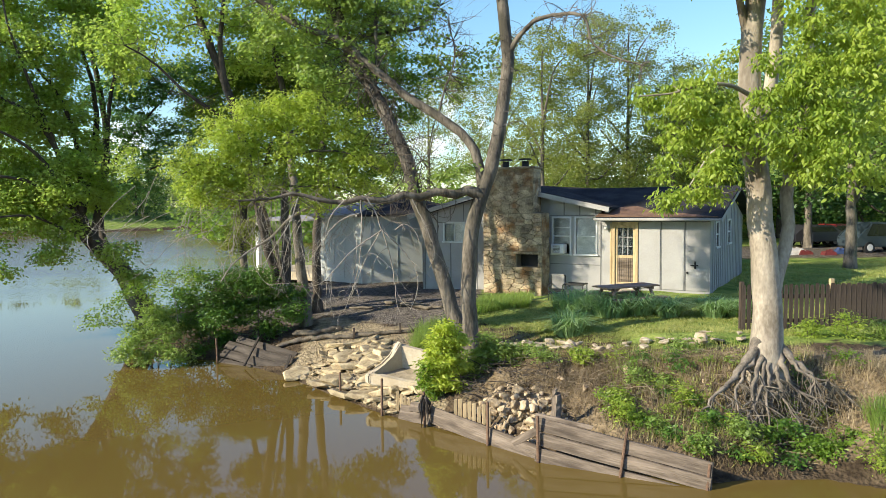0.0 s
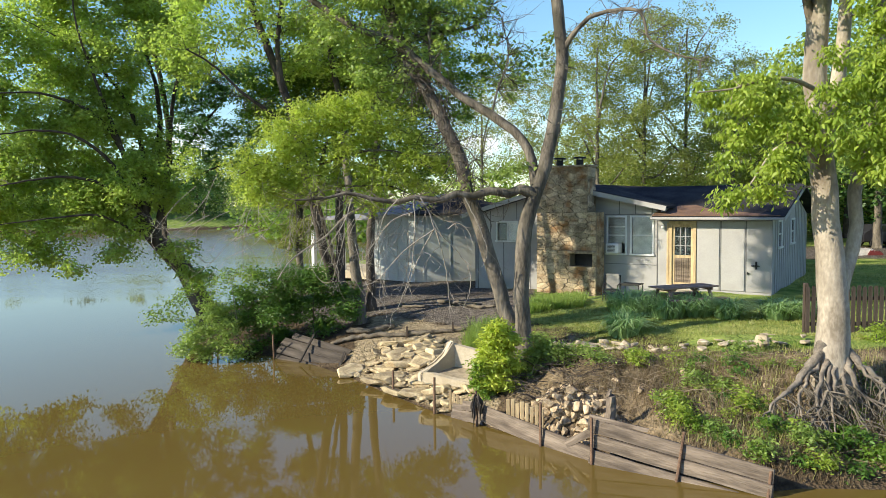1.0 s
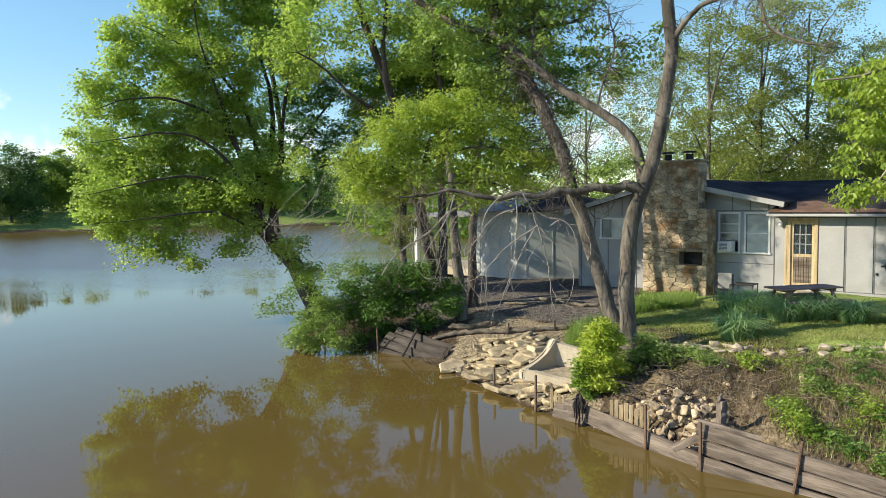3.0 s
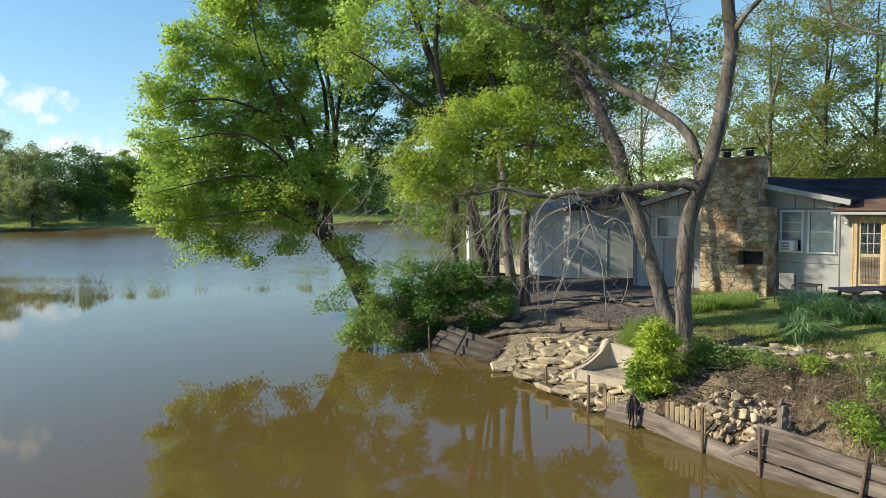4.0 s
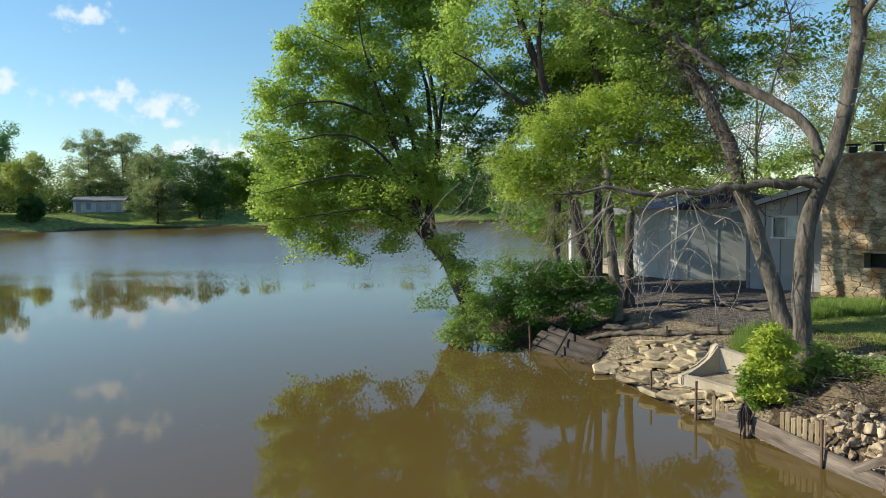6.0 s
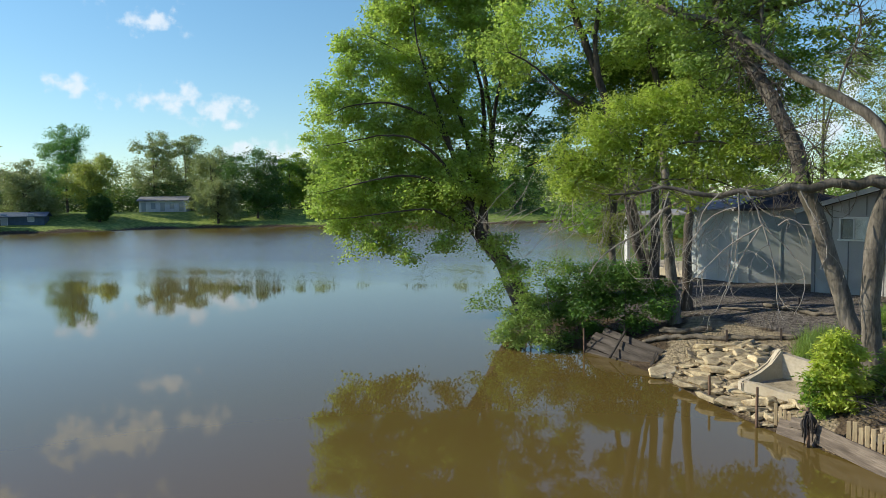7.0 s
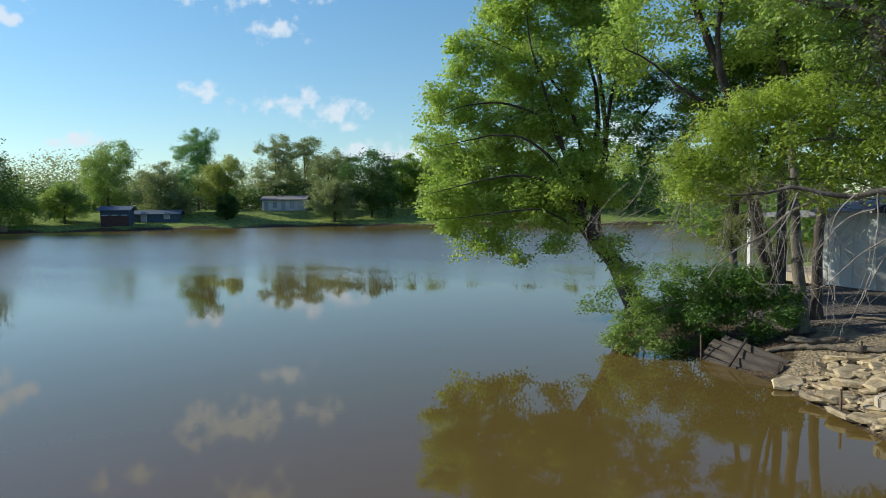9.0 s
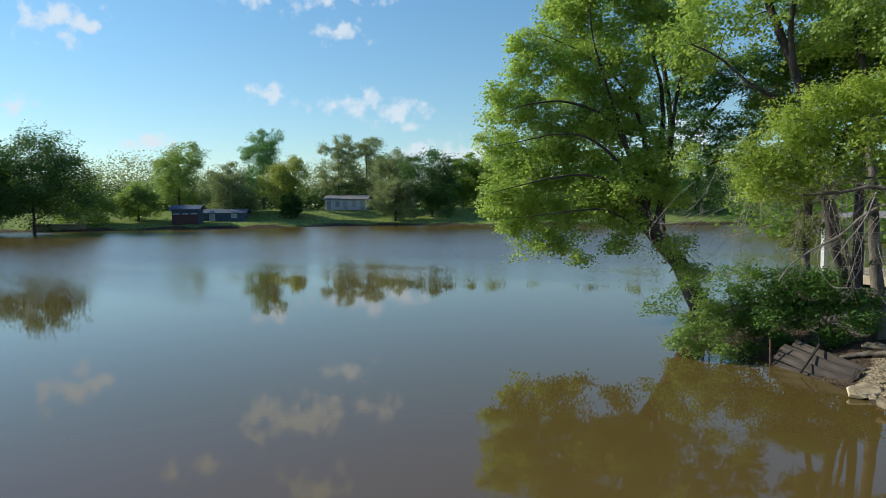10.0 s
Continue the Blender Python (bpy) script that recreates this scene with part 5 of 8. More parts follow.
for k in range(5):
    a, b = Vector(RING[k]), Vector(RING[(k + 1) % 5])
    ln, turn = (b - a).length, math.degrees(math.atan2(b.y - a.y, b.x - a.x))
    face = pose(a.x, a.y, 0, 0, 0, turn)
    wall("wall", [(0.0, 1.0), (ln, 1.0), (ln, 4.05), (0.0, 4.05)], [], 0.10, M_PALE_WALL, wing, face)
    if k < 2:
        for x in np.arange(0.4, ln, 0.62 if k == 0 else 1.2):
            bt = box("batten", x - 0.022, x + 0.022, -0.022, -0.002, 1.1, 4.0, M_PALE_WALL, wing, 0.004)
            bt.matrix_local = face
peak = Vector((1.2, 3.2, 5.0))
eave = [Vector((x * 1.12 - 0.14, y * 1.12 - 0.38, 4.07)) for x, y in RING]
for k in range(5):
    slab("roof", [tuple(eave[k]), tuple(eave[(k + 1) % 5]), tuple(peak)], 0.09, M_ROOF_PALE if k in (0, 4) else M_SHINGLE, wing)
TURN = pose(0, 0, 0, 0, 0, -30)
for corner in ([(-6.7, -0.1, 3.85), (-2.2, -0.1, 3.85), (-2.2, 3.2, 4.0), (-6.7, 3.2, 4.0)],):
    slab("porch_roof", corner, 0.08, M_ROOF_PALE, wing).matrix_local = TURN
for x, y in ((-6.3, 0.1), (-6.3, 2.9), (-4.4, 0.1)):
    box("porch_post", x - 0.10, x + 0.10, y - 0.10, y + 0.10, 1.0, 3.78, M_TRIM, wing, 0.01).matrix_local = TURN
box("porch_floor", -6.6, -2.6, -0.1, 3.2, 1.0, 1.38, M_CONCRETE, wing, 0.02).matrix_local = TURN


# ---- stone chimney with outdoor grill opening ----
def cells(x0, x1, z0, z1, n, rnd, wide=2.1):
    """Irregular stone outlines that fill a rectangle: each one the region nearest to its own centre."""
    sites = []
    while len(sites) < n:
        best = max(((rnd.uniform(x0, x1), rnd.uniform(z0, z1)) for _ in range(7)),
                   key=lambda q: min([((q[0] - a) / wide) ** 2 + (q[1] - b) ** 2 for a, b in sites] or [9]))
        sites.append(best)
    out = []
    for sx, sz in sites:
        poly = [(x0, z0), (x1, z0), (x1, z1), (x0, z1)]
        for a, b in sites:
            if (a, b) == (sx, sz):
                continue
            nx, nz = (a - sx) / wide ** 2, b - sz
            m = nx * (a + sx) / 2 + nz * (b + sz) / 2
            clip = []
            for (ax, az), (bx, bz) in zip(poly, poly[1:] + poly[:1]):
                da, db = nx * ax + nz * az - m, nx * bx + nz * bz - m
                if da <= 0:
                    clip.append((ax, az))
                if (da < 0) != (db < 0) and da != db:
                    t = da / (da - db)
                    clip.append((ax + (bx - ax) * t, az + (bz - az) * t))
            poly = clip
            if len(poly) < 3:
                break
        if len(poly) >= 3:
            out.append(((sx, sz), poly))
    return out


def stone(centre, poly, proud, parent, rnd, m):
    """One rubble stone: its outline drawn in at the joint, a rounded shoulder, a slightly bulging face."""
    cx = sum(q[0] for q in poly) / len(poly)
    cz = sum(q[1] for q in poly) / len(poly)
    size = max(math.hypot(q[0] - cx, q[1] - cz) for q in poly)
    bm = bmesh.new()
    rings = []
    for k, y in ((1 - 0.004 / size, 0.05), (1 - 0.007 / size, -proud * 0.5), (1 - 0.026 / size, -proud)):
        rings.append([bm.verts.new((cx + (x - cx) * k, y + rnd.uniform(-0.006, 0.006), cz + (z - cz) * k)) for x, z in poly])
    n = len(poly)
    for r0, r1 in zip(rings, rings[1:]):
        for i in range(n):
            bm.faces.new((r0[i], r0[(i + 1) % n], r1[(i + 1) % n], r1[i]))
    tip = bm.verts.new((cx, -proud * 1.15, cz))
    for i in range(n):
        bm.faces.new((rings[-1][i], rings[-1][(i + 1) % n], tip))
    bmesh.ops.recalc_face_normals(bm, faces=bm.faces[:])
    ob = part("stone", bm, M_STONE, parent)
    ob.matrix_local = m
    return ob


chimney = new("chimney")
chimney.matrix_world = house.matrix_world.copy()
tagged(chimney, "tall stepped fieldstone chimney with a black grill opening", "chimney")
FY = -0.90
wall("core", [(-8.14, 0.7), (-5.74, 0.7), (-5.74, 4.12), (-6.08, 4.16), (-6.08, 5.78), (-7.96, 5.78), (-8.14, 4.1)], [(-6.77, -5.90, 2.12, 2.60)], 0.72, M_MORTAR, chimney, pose(0, FY + 0.03, 0))
box("firebox", -6.9, -5.8, FY + 0.5, FY + 0.56, 2.0, 2.7, M_DARK, chimney, 0, "black panel at the back of the firebox")
box("lintel", -6.86, -5.80, FY - 0.04, FY + 0.10, 2.60, 2.70, M_STONE, chimney, 0.02)
rnd = random.Random(5)
face = pose(0, FY + 0.03, 0)
for x0, x1, z0, z1, n in ((-8.14, -5.74, 0.85, 2.12, 52), (-8.14, -6.79, 2.12, 2.70, 15), (-5.89, -5.74, 2.12, 2.70, 3), (-6.77, -5.89, 2.70, 2.72, 1), (-8.14, -5.74, 2.72, 4.12, 58), (-7.97, -6.08, 4.12, 5.78, 58)):
    for c, poly in cells(x0, x1, z0, z1, n, rnd):
        stone(c, poly, rnd.uniform(0.015, 0.05), chimney, rnd, face)
for x0, z0, z1, n in ((-5.74, 0.85, 4.12, 30), (-6.08, 4.16, 5.78, 16)):
    for c, poly in cells(FY + 0.04, -0.16, z0, z1, n, rnd):
        stone(c, poly, rnd.uniform(0.01, 0.035), chimney, rnd, pose(x0, 0, 0, 0, 0, 90))
box("cap", -8.04, -6.0, FY - 0.06, -0.10, 5.78, 5.86, M_STONE, chimney, 0.02)
for x in (-7.35, -6.55):
    cap = new("chimney_pot")
    cap.parent = chimney
    for nm, r0, r1, z0, z1 in (("flue", 0.13, 0.13, 5.86, 6.08), ("rain_cap", 0.26, 0.22, 6.12, 6.17)):
        bm = bmesh.new()
        bmesh.ops.create_cone(bm, cap_ends=True, segments=16, radius1=r0, radius2=r1, depth=z1 - z0, matrix=Matrix.Translation((x, -0.5, (z0 + z1) / 2)))
        part(nm, bm, M_DARK, cap)
    for dx in (-0.1, 0.1):
        box("strut", x + dx - 0.01, x + dx + 0.01, -0.51, -0.49, 6.0, 6.13, M_DARK, cap, 0)


# ---- far shore ----
def far_tree(px, py, h, w, m_leaf, seed, trunk=0.25, twigs=150, per=104, leaf=0.37, label="", m_wood=None, lean=0.0, low=0.25, tuft=0.055, group="trees on the far shore"):
    """A lakeside tree: stem, four to six limbs, a crown of uneven clumps."""
    rs = np.random.RandomState(seed)
    z = ground_z(px, py) - 0.1
    limbs = [([(px, py, z), (px + lean * 0.3, py, z + h * 0.25), (px + lean, py, z + h * 0.55), (px + lean, py, z + h * 0.85)], trunk, trunk * 0.2)]
    blobs = []
    for k in range(12):
        a, f = k * 2.4 + rs.rand(), (k + 0.5) / 12
        zz = z + h * (low + (0.90 - low) * f)
        rr = w * 0.5 * (1 - 0.55 * abs(f - 0.42) * 1.6) * (0.5 + 0.35 * rs.rand())
        c = (px + lean + math.cos(a) * rr, py + math.sin(a) * rr, zz)
        if k % 2 == 0:
            limbs.append(([(px + lean * 0.4, py, z + h * (0.2 + 0.4 * f)), ((px + lean * 0.4 + c[0]) / 2, (py + c[1]) / 2, zz - h * 0.06), c], trunk * 0.4, 0.04))
        blobs.append((*c, w * (0.20 + 0.10 * rs.rand())))
    return tree("tree", label, limbs, blobs, twigs, per, leaf, m_wood or M_BARK_DARK, m_leaf, seed, clump=w * tuft, group=group, twig_r=0.03, flat=1.3, squash=0.8)


FAR_TREES = [
    # position, height, width, leaves, stem, label
    ((-135.62, 42.09, 2.39), 16, 15.5, M_LEAF_DARK, "big dark spreading tree on the far lawn"),
    ((-142.08, 33.60, 2.53), 15, 16, M_LEAF_DARK, "big dark spreading tree on the far lawn"),
    ((-148.41, 54.20, 2.56), 7.5, 10, M_LEAF_MID, "small round tree by the far water"),
    ((-146.19, 65.02, 2.35), 7.5, 8, M_LEAF_MID, "small round tree by the far water"),
    ((-160.59, 81.31, 3.28), 14, 12, M_LEAF_MID, "round-headed green tree behind the blue boathouse"),
    ((-143.16, 84.03, 2.87), 9.5, 10.5, M_LEAF_OLIVE, "low spreading tree beside the boathouse"),
    ((-155.02, 100.97, 3.00), 19.5, 11, M_LEAF_TEAL, "tall double-topped tree on the far shore"),
    ((-135.70, 93.87, 3.11), 12.5, 9, M_LEAF_WILLOW, "yellow-green willow-like tree on the far shore"),
    ((-130.91, 92.00, 1.89), 5.0, 4, M_LEAF_DARK, "small dark evergreen on the far lawn"),
    ((-147.96, 119.20, 2.74), 19, 10, M_LEAF_OLIVE, "tall thin-leaved poplar on the far shore"),
    ((-146.96, 128.18, 2.61), 18.5, 10, M_LEAF_OLIVE, "tall thin-leaved poplar on the far shore"),
    ((-126.00, 117.09, 2.77), 14, 11, M_LEAF_OLIVE, "pale silvery tree on the far shore"),
    ((-114.90, 108.45, 1.02), 8.5, 9, M_LEAF_OLIVE, "pale low tree by the far water"),
    ((-111.92, 117.13, 1.49), 13.5, 12, M_LEAF_DARK, "dense dark tree on the far shore"),
    ((-113.28, 129.43, 1.23), 12, 9, M_LEAF_SHADE, "dark tree at the end of the far lawn"),
    ((-110.57, 136.93, 1.09), 11.5, 12, M_LEAF_MID, "green tree at the end of the far lawn"),
    ((-92.49, 130.56, 0.44), 12, 13, M_LEAF_MID, "green tree on the far shore behind the point"),
    ((-83.19, 136.67, 0.38), 11, 13, M_LEAF_DARK, "dark tree on the far shore behind the point"),
    ((-74.68, 143.76, 0.54), 12, 14, M_LEAF_MID, "green tree on the far shore behind the point"),
    ((-64.10, 148.78, 0.51), 11, 14, M_LEAF_DARK, "dark tree on the far shore behind the point"),
    ((-53.72, 152.84, 0.50), 12, 14, M_LEAF_MID, "green tree on the far shore behind the point"),
    ((-43.69, 156.00, 0.51), 11, 14, M_LEAF_DARK, "dark tree on the far shore behind the point"),
    ((-33.18, 158.56, 0.54), 12, 14, M_LEAF_MID, "green tree on the far shore behind the point"),
]
for i, (p, h, w, ml, lab) in enumerate(FAR_TREES):
    far_tree(p[0], p[1], h * 1.08, w * 1.18, ml, 200 + i, trunk=0.3, twigs=int(150 * max(1.0, w / 10) ** 1.6 * (0.4 if "behind the point" in lab else 1.0)), label=lab, low=0.06 if "behind the point" in lab else 0.30 if "spreading tree on" in lab else 0.12 if w > 9 and h < 10 else 0.20)


def woods(name, label, spots, m_leaf, seed, leaf, per):
    """Far woods as one mass of leaf clumps with an uneven top."""
    rs = np.random.RandomState(seed)
    c = []
    for x, y, h, w in spots:
        z = ground_z(x, y)
        n = per
        q = rs.randn(n, 3)
        q /= np.linalg.norm(q, axis=1)[:, None]
        q *= rs.rand(n, 1) ** 0.4
        k = n // 3
        q[:k, 2] = rs.rand(k) * 1.1 - 1.05
        q[:k, :2] *= 1.25
        c.append(np.array([x, y, z + h * 0.5]) + q * np.array([w * 0.5, w * 0.5, h * 0.5]) + rs.randn(n, 3) * w * 0.05)
    v, f = leaf_arrays(np.vstack(c), leaf, rs, flat=1.0)
    return tagged(mesh_object(name, v, f, m_leaf), label, "woods", kind="stuff")


rs = np.random.RandomState(40)
spots = []
for az in np.arange(14, 80, 1.8):
    a = radians(az + rs.rand())
    r = 205 + rs.rand() * 35
    spots.append((-math.sin(a) * r, math.cos(a) * r, 12 + 6 * rs.rand(), 15 + 7 * rs.rand()))
woods("far_woods", "hazy green woods behind the far lawns", spots, M_LEAF_OLIVE, 41, 0.60, 2700)
# low dark row added to block bright sky showing beneath the woods
spots = []
for az in np.arange(22, 80, 1.3):
    a = radians(az + rs.rand() * 0.6)
    r = 186 + rs.rand() * 10
    spots.append((-math.sin(a) * r, math.cos(a) * r, 5.5 + 2.5 * rs.rand(), 9 + 3 * rs.rand()))
woods("far_woods", "dark thicket filling the gaps behind the far lawns", spots, M_LEAF_DARK, 44, 0.55, 1500)
spots = [(18 + 9 * i + 4 * rs.rand(), 95 + 12 * rs.rand() - i * 1.5, 10 + 5 * rs.rand(), 13 + 5 * rs.rand()) for i in range(-6, 16)]
spots += [(14 + 7 * i + 3 * rs.rand(), 80 + 8 * rs.rand() - i * 1.2, 6 + 3 * rs.rand(), 10 + 4 * rs.rand()) for i in range(-6, 16)]
woods("far_woods", "green woods behind the cottage and yard", spots, M_LEAF_SHADE, 42, 0.75, 1200)
spots = [(7 + 3.6 * i + 2 * rs.rand(), 64 + 6 * rs.rand(), 8.5 + 4 * rs.rand(), 7 + 3 * rs.rand()) for i in range(12)]
woods("far_woods", "feathery yellow-green thicket behind the cottage", spots, M_LEAF_YELLOW, 43, 0.30, 4200)
# tall airy trees behind the roof
for i, (p, h, w) in enumerate([((6.39, 45.55, 3.04), 15, 8), ((9.99, 48.99, 2.90), 17, 8), ((13.07, 50.33, 2.83), 17.5, 9), ((17.23, 53.28, 2.70), 15, 9), ((4.89, 57.79, 2.68), 16, 9), ((21.66, 55.96, 2.57), 15, 10), ((-1.16, 61.99, 2.61), 15, 10)]):
    far_tree(p[0], p[1], h, w, M_LEAF_YELLOW, 260 + i, trunk=0.22, twigs=220, per=92, leaf=0.14, label="tall airy yellow-green tree behind the cottage", m_wood=M_BARK, low=0.2, tuft=0.042, group="tall trees behind the cottage")
for i, (x, y, h, w) in enumerate([(27.0, 57.0, 12, 12), (32.5, 56.0, 13, 12), (38.0, 59.0, 12, 13), (21.5, 60.0, 11, 11)]):
    far_tree(x, y, h, w, M_LEAF_DARK, 290 + i, trunk=0.3, twigs=190, per=70, leaf=0.26, label="dense dark tree at the back of the yard", low=0.04, group="yard trees")
# yard trees
for i, (p, h, w, ml) in enumerate([((18.94, 32.94, 2.26), 14, 11, M_LEAF_MID), ((23.80, 46.23, 2.12), 13, 12, M_LEAF_DARK), ((24.87, 38.70, 2.15), 14, 13, M_LEAF_DARK), ((26.32, 60.52, 1.91), 13, 12, M_LEAF_MID)]):
    far_tree(p[0], p[1], h, w, ml, 280 + i, trunk=0.30, twigs=240, per=70, leaf=0.22, label="shade tree standing in the back yard", m_wood=M_BARK, low=0.36, group="yard trees")


# ---- bank: retaining boards, stakes, rocks ----
def rock_mesh(name, w, d, h, seed, mat):
    """A broken rock: an angular block of few flat faces with chipped edges."""
    rnd = random.Random(seed)
    bm = bmesh.new()
    for _ in range(13):
        q = Vector((rnd.uniform(-1, 1), rnd.uniform(-1, 1), rnd.uniform(-1, 1)))
        q /= (max(abs(q.x), abs(q.y), abs(q.z)) * q.length) ** 0.42
        bm.verts.new((q.x * 0.5 * w, q.y * 0.5 * d, q.z * 0.5 * h))
    return chipped(name, bm, 0.045, mat)


def slab_mesh(name, seed, mat):
    """A flat quarry slab: an uneven outline of five to seven corners, split bedding face, thin broken edge."""
    rnd = random.Random(seed)
    bm = bmesh.new()
    n = rnd.randint(5, 7)
    deep = rnd.uniform(0.55, 0.85)
    for z, k in ((-0.10, 0.96), (0.03, 1.04), (0.11, 0.90)):
        for i in range(n):
            a = (i + rnd.uniform(-0.28, 0.28)) / n * 2 * math.pi
            r = 0.5 * k * rnd.uniform(0.86, 1.1)
            bm.verts.new((math.cos(a) * r, math.sin(a) * r * deep, z + rnd.uniform(-0.015, 0.015)))
    return chipped(name, bm, 0.012, mat)


def chipped(name, bm, edge, mat):
    got = bmesh.ops.convex_hull(bm, input=bm.verts[:])
    bmesh.ops.delete(bm, geom=[g for g in got["geom_interior"] if isinstance(g, bmesh.types.BMVert)], context="VERTS")
    bmesh.ops.dissolve_limit(bm, angle_limit=0.22, verts=bm.verts[:], edges=bm.edges[:])
    bmesh.ops.bevel(bm, geom=bm.edges[:], offset=edge, segments=1, affect="EDGES")
    bmesh.ops.triangulate(bm, faces=bm.faces[:])
    me = bpy.data.meshes.new(name)
    bm.to_mesh(me)
    bm.free()
    me.materials.append(mat)
    return me


SLABS = [slab_mesh("rock", 3 + s, M_ROCK) for s in range(14)]
M_ROCK_TAN = material("tan_broken_limestone", (0.24, 0.18, 0.105), (0.58, 0.46, 0.30), 0.95, 2.5, 16, 0.9, c=(0.20, 0.12, 0.06), random_tint=0.5)
CHUNKS = [rock_mesh("rock", 1, 0.85, 0.75, 20 + s, M_ROCK_TAN) for s in range(10)]
M_ROCK_PALE = material("pale_weathered_limestone", (0.24, 0.19, 0.125), (0.54, 0.46, 0.33), 0.92, 3.0, 18, 0.8, c=(0.30, 0.22, 0.12), random_tint=0.35)
FLATS = [slab_mesh("rock", 60 + s, M_ROCK_PALE) for s in range(8)]
LUMPS = [rock_mesh("rock", 1, 0.7, 0.42, 80 + s, M_ROCK_PALE) for s in range(6)]


def rock(x, y, size, rnd, meshes, label, group, sink=0.3, tilt=14, zoff=0.0):
    ob = new("rock", rnd.choice(meshes))
    flat = meshes is SLABS or meshes is FLATS
    h = 0.21 if flat else (0.42 if meshes is LUMPS else 0.75)
    ob.matrix_world = pose(x, y, ground_z(x, y) + size * h * (0.5 - sink) + zoff, rnd.uniform(-tilt, tilt), rnd.uniform(-tilt, tilt), rnd.uniform(0, 360))
    ob.scale = (size, size, size * (rnd.uniform(0.5, 0.95) if flat else rnd.uniform(0.8, 1.2)))
    return tagged(ob, label, "rock", group)


def scatter(corners, n, rnd, gap):
    """Spots inside a polygon, kept apart."""
    xs, ys = [c[0] for c in corners], [c[1] for c in corners]
    out = []
    for _ in range(n * 60):
        x, y = rnd.uniform(min(xs), max(xs)), rnd.uniform(min(ys), max(ys))
        inside = False
        for (ax, ay), (bx, by) in zip(corners, corners[1:] + corners[:1]):
            if (ay > y) != (by > y) and x < (bx - ax) * (y - ay) / (by - ay) + ax:
                inside = not inside
        if inside and all((x - q[0]) ** 2 + (y - q[1]) ** 2 > gap * gap for q in out):
            out.append((x, y))
        if len(out) == n:
            break
    return out


rnd = random.Random(9)
# flat slabs of the riprap slope
for x, y in scatter([(-4.0, 18.5), (-2.4, 16.4), (-1.3, 15.1), (-0.4, 14.5), (-0.3, 15.6), (-1.5, 17.4), (-1.6, 19.6), (-2.8, 20.2)], 125, rnd, 0.24):
    rock(x, y, rnd.choice([0.22, 0.28, 0.34, 0.42, 0.5, 0.6, 0.78, 0.95]), rnd, SLABS, "flat cream limestone slab on the shore slope", "riprap slabs", 0.20, 17, rnd.uniform(-0.02, 0.05))
# pile of broken stone behind the boards
for x, y in scatter([(0.55, 13.7), (1.55, 12.65), (2.25, 12.75), (2.0, 14.1), (1.0, 14.6)], 130, rnd, 0.10):
    rock(x, y, rnd.uniform(0.10, 0.28), rnd, CHUNKS, "broken tan limestone in a pile behind the boards", "stone pile", 0.15, 40)
for x, y in scatter([(0.9, 13.6), (1.6, 12.95), (2.0, 13.2), (1.6, 14.0)], 18, rnd, 0.18):
    rock(x, y, rnd.uniform(0.15, 0.33), rnd, CHUNKS, "broken tan limestone in a pile behind the boards", "stone pile", 0.1, 40, 0.17)
# stones edging the lawn: flat, pale, in loose runs
for x, y in scatter([(1.35, 16.6), (2.9, 16.0), (3.1, 16.6), (1.6, 17.3)], 26, rnd, 0.2):
    rock(x, y, rnd.uniform(0.20, 0.46), rnd, rnd.choice((FLATS, LUMPS)), "pale edging stone at the top of the bank", "edging stones", -0.05, 16, 0.03)
for x, y in scatter([(3.0, 15.9), (4.9, 15.75), (6.8, 15.6), (6.9, 16.25), (4.9, 16.3), (3.1, 16.6)], 22, rnd, 0.26):
    rock(x, y, rnd.uniform(0.18, 0.42), rnd, rnd.choice((FLATS, LUMPS)), "pale edging stone at the top of the bank", "edging stones", -0.05, 14, 0.03)
for x, y in scatter([(2.0, 13.6), (6.5, 12.2), (6.6, 14.8), (2.2, 15.6)], 16, rnd, 0.6):
    rock(x, y, rnd.uniform(0.14, 0.26), rnd, CHUNKS, "small stone caught in the bank", "bank stones", 0.25, 30)

# stacked boards that hold the bank
wallb = new("retaining_wall")
wallb.location = (2.9, 11.5, 0)
tagged(wallb, "weathered grey plank retaining wall at the water's edge", "retaining wall")


def wall_board(a, b, w, seed, twist=0.0):
    o = wallb.location
    return beam("board", Vector(a) - o, Vector(b) - o, 0.05, w, M_WOOD_GREY, wallb, 0.006, "", twist, 0.012, seed)


wall_board((1.60, 12.20, 0.66), (4.16, 10.86, 0.32), 0.225, 1, -7)
wall_board((1.62, 12.17, 0.40), (4.14, 10.82, 0.09), 0.215, 2, -2)
wall_board((1.60, 12.13, 0.13), (3.70, 11.0, -0.12), 0.24, 3, -4)
wall_board((1.62, 12.23, 0.80), (2.5, 11.79, 0.70), 0.07, 4, -10)
wall_board((-0.28, 14.18, 0.24), (1.62, 12.28, 0.07), 0.34, 5, -6)
wall_board((-0.95, 14.78, 0.12), (-0.25, 14.2, 0.16), 0.32, 6, -22)
wall_board((-0.70, 14.62, 0.28), (-0.28, 14.22, 0.34), 0.20, 7, -25)
wall_board((1.20, 12.70, 0.12), (1.75, 12.20, 0.60), 0.14, 8, -8)

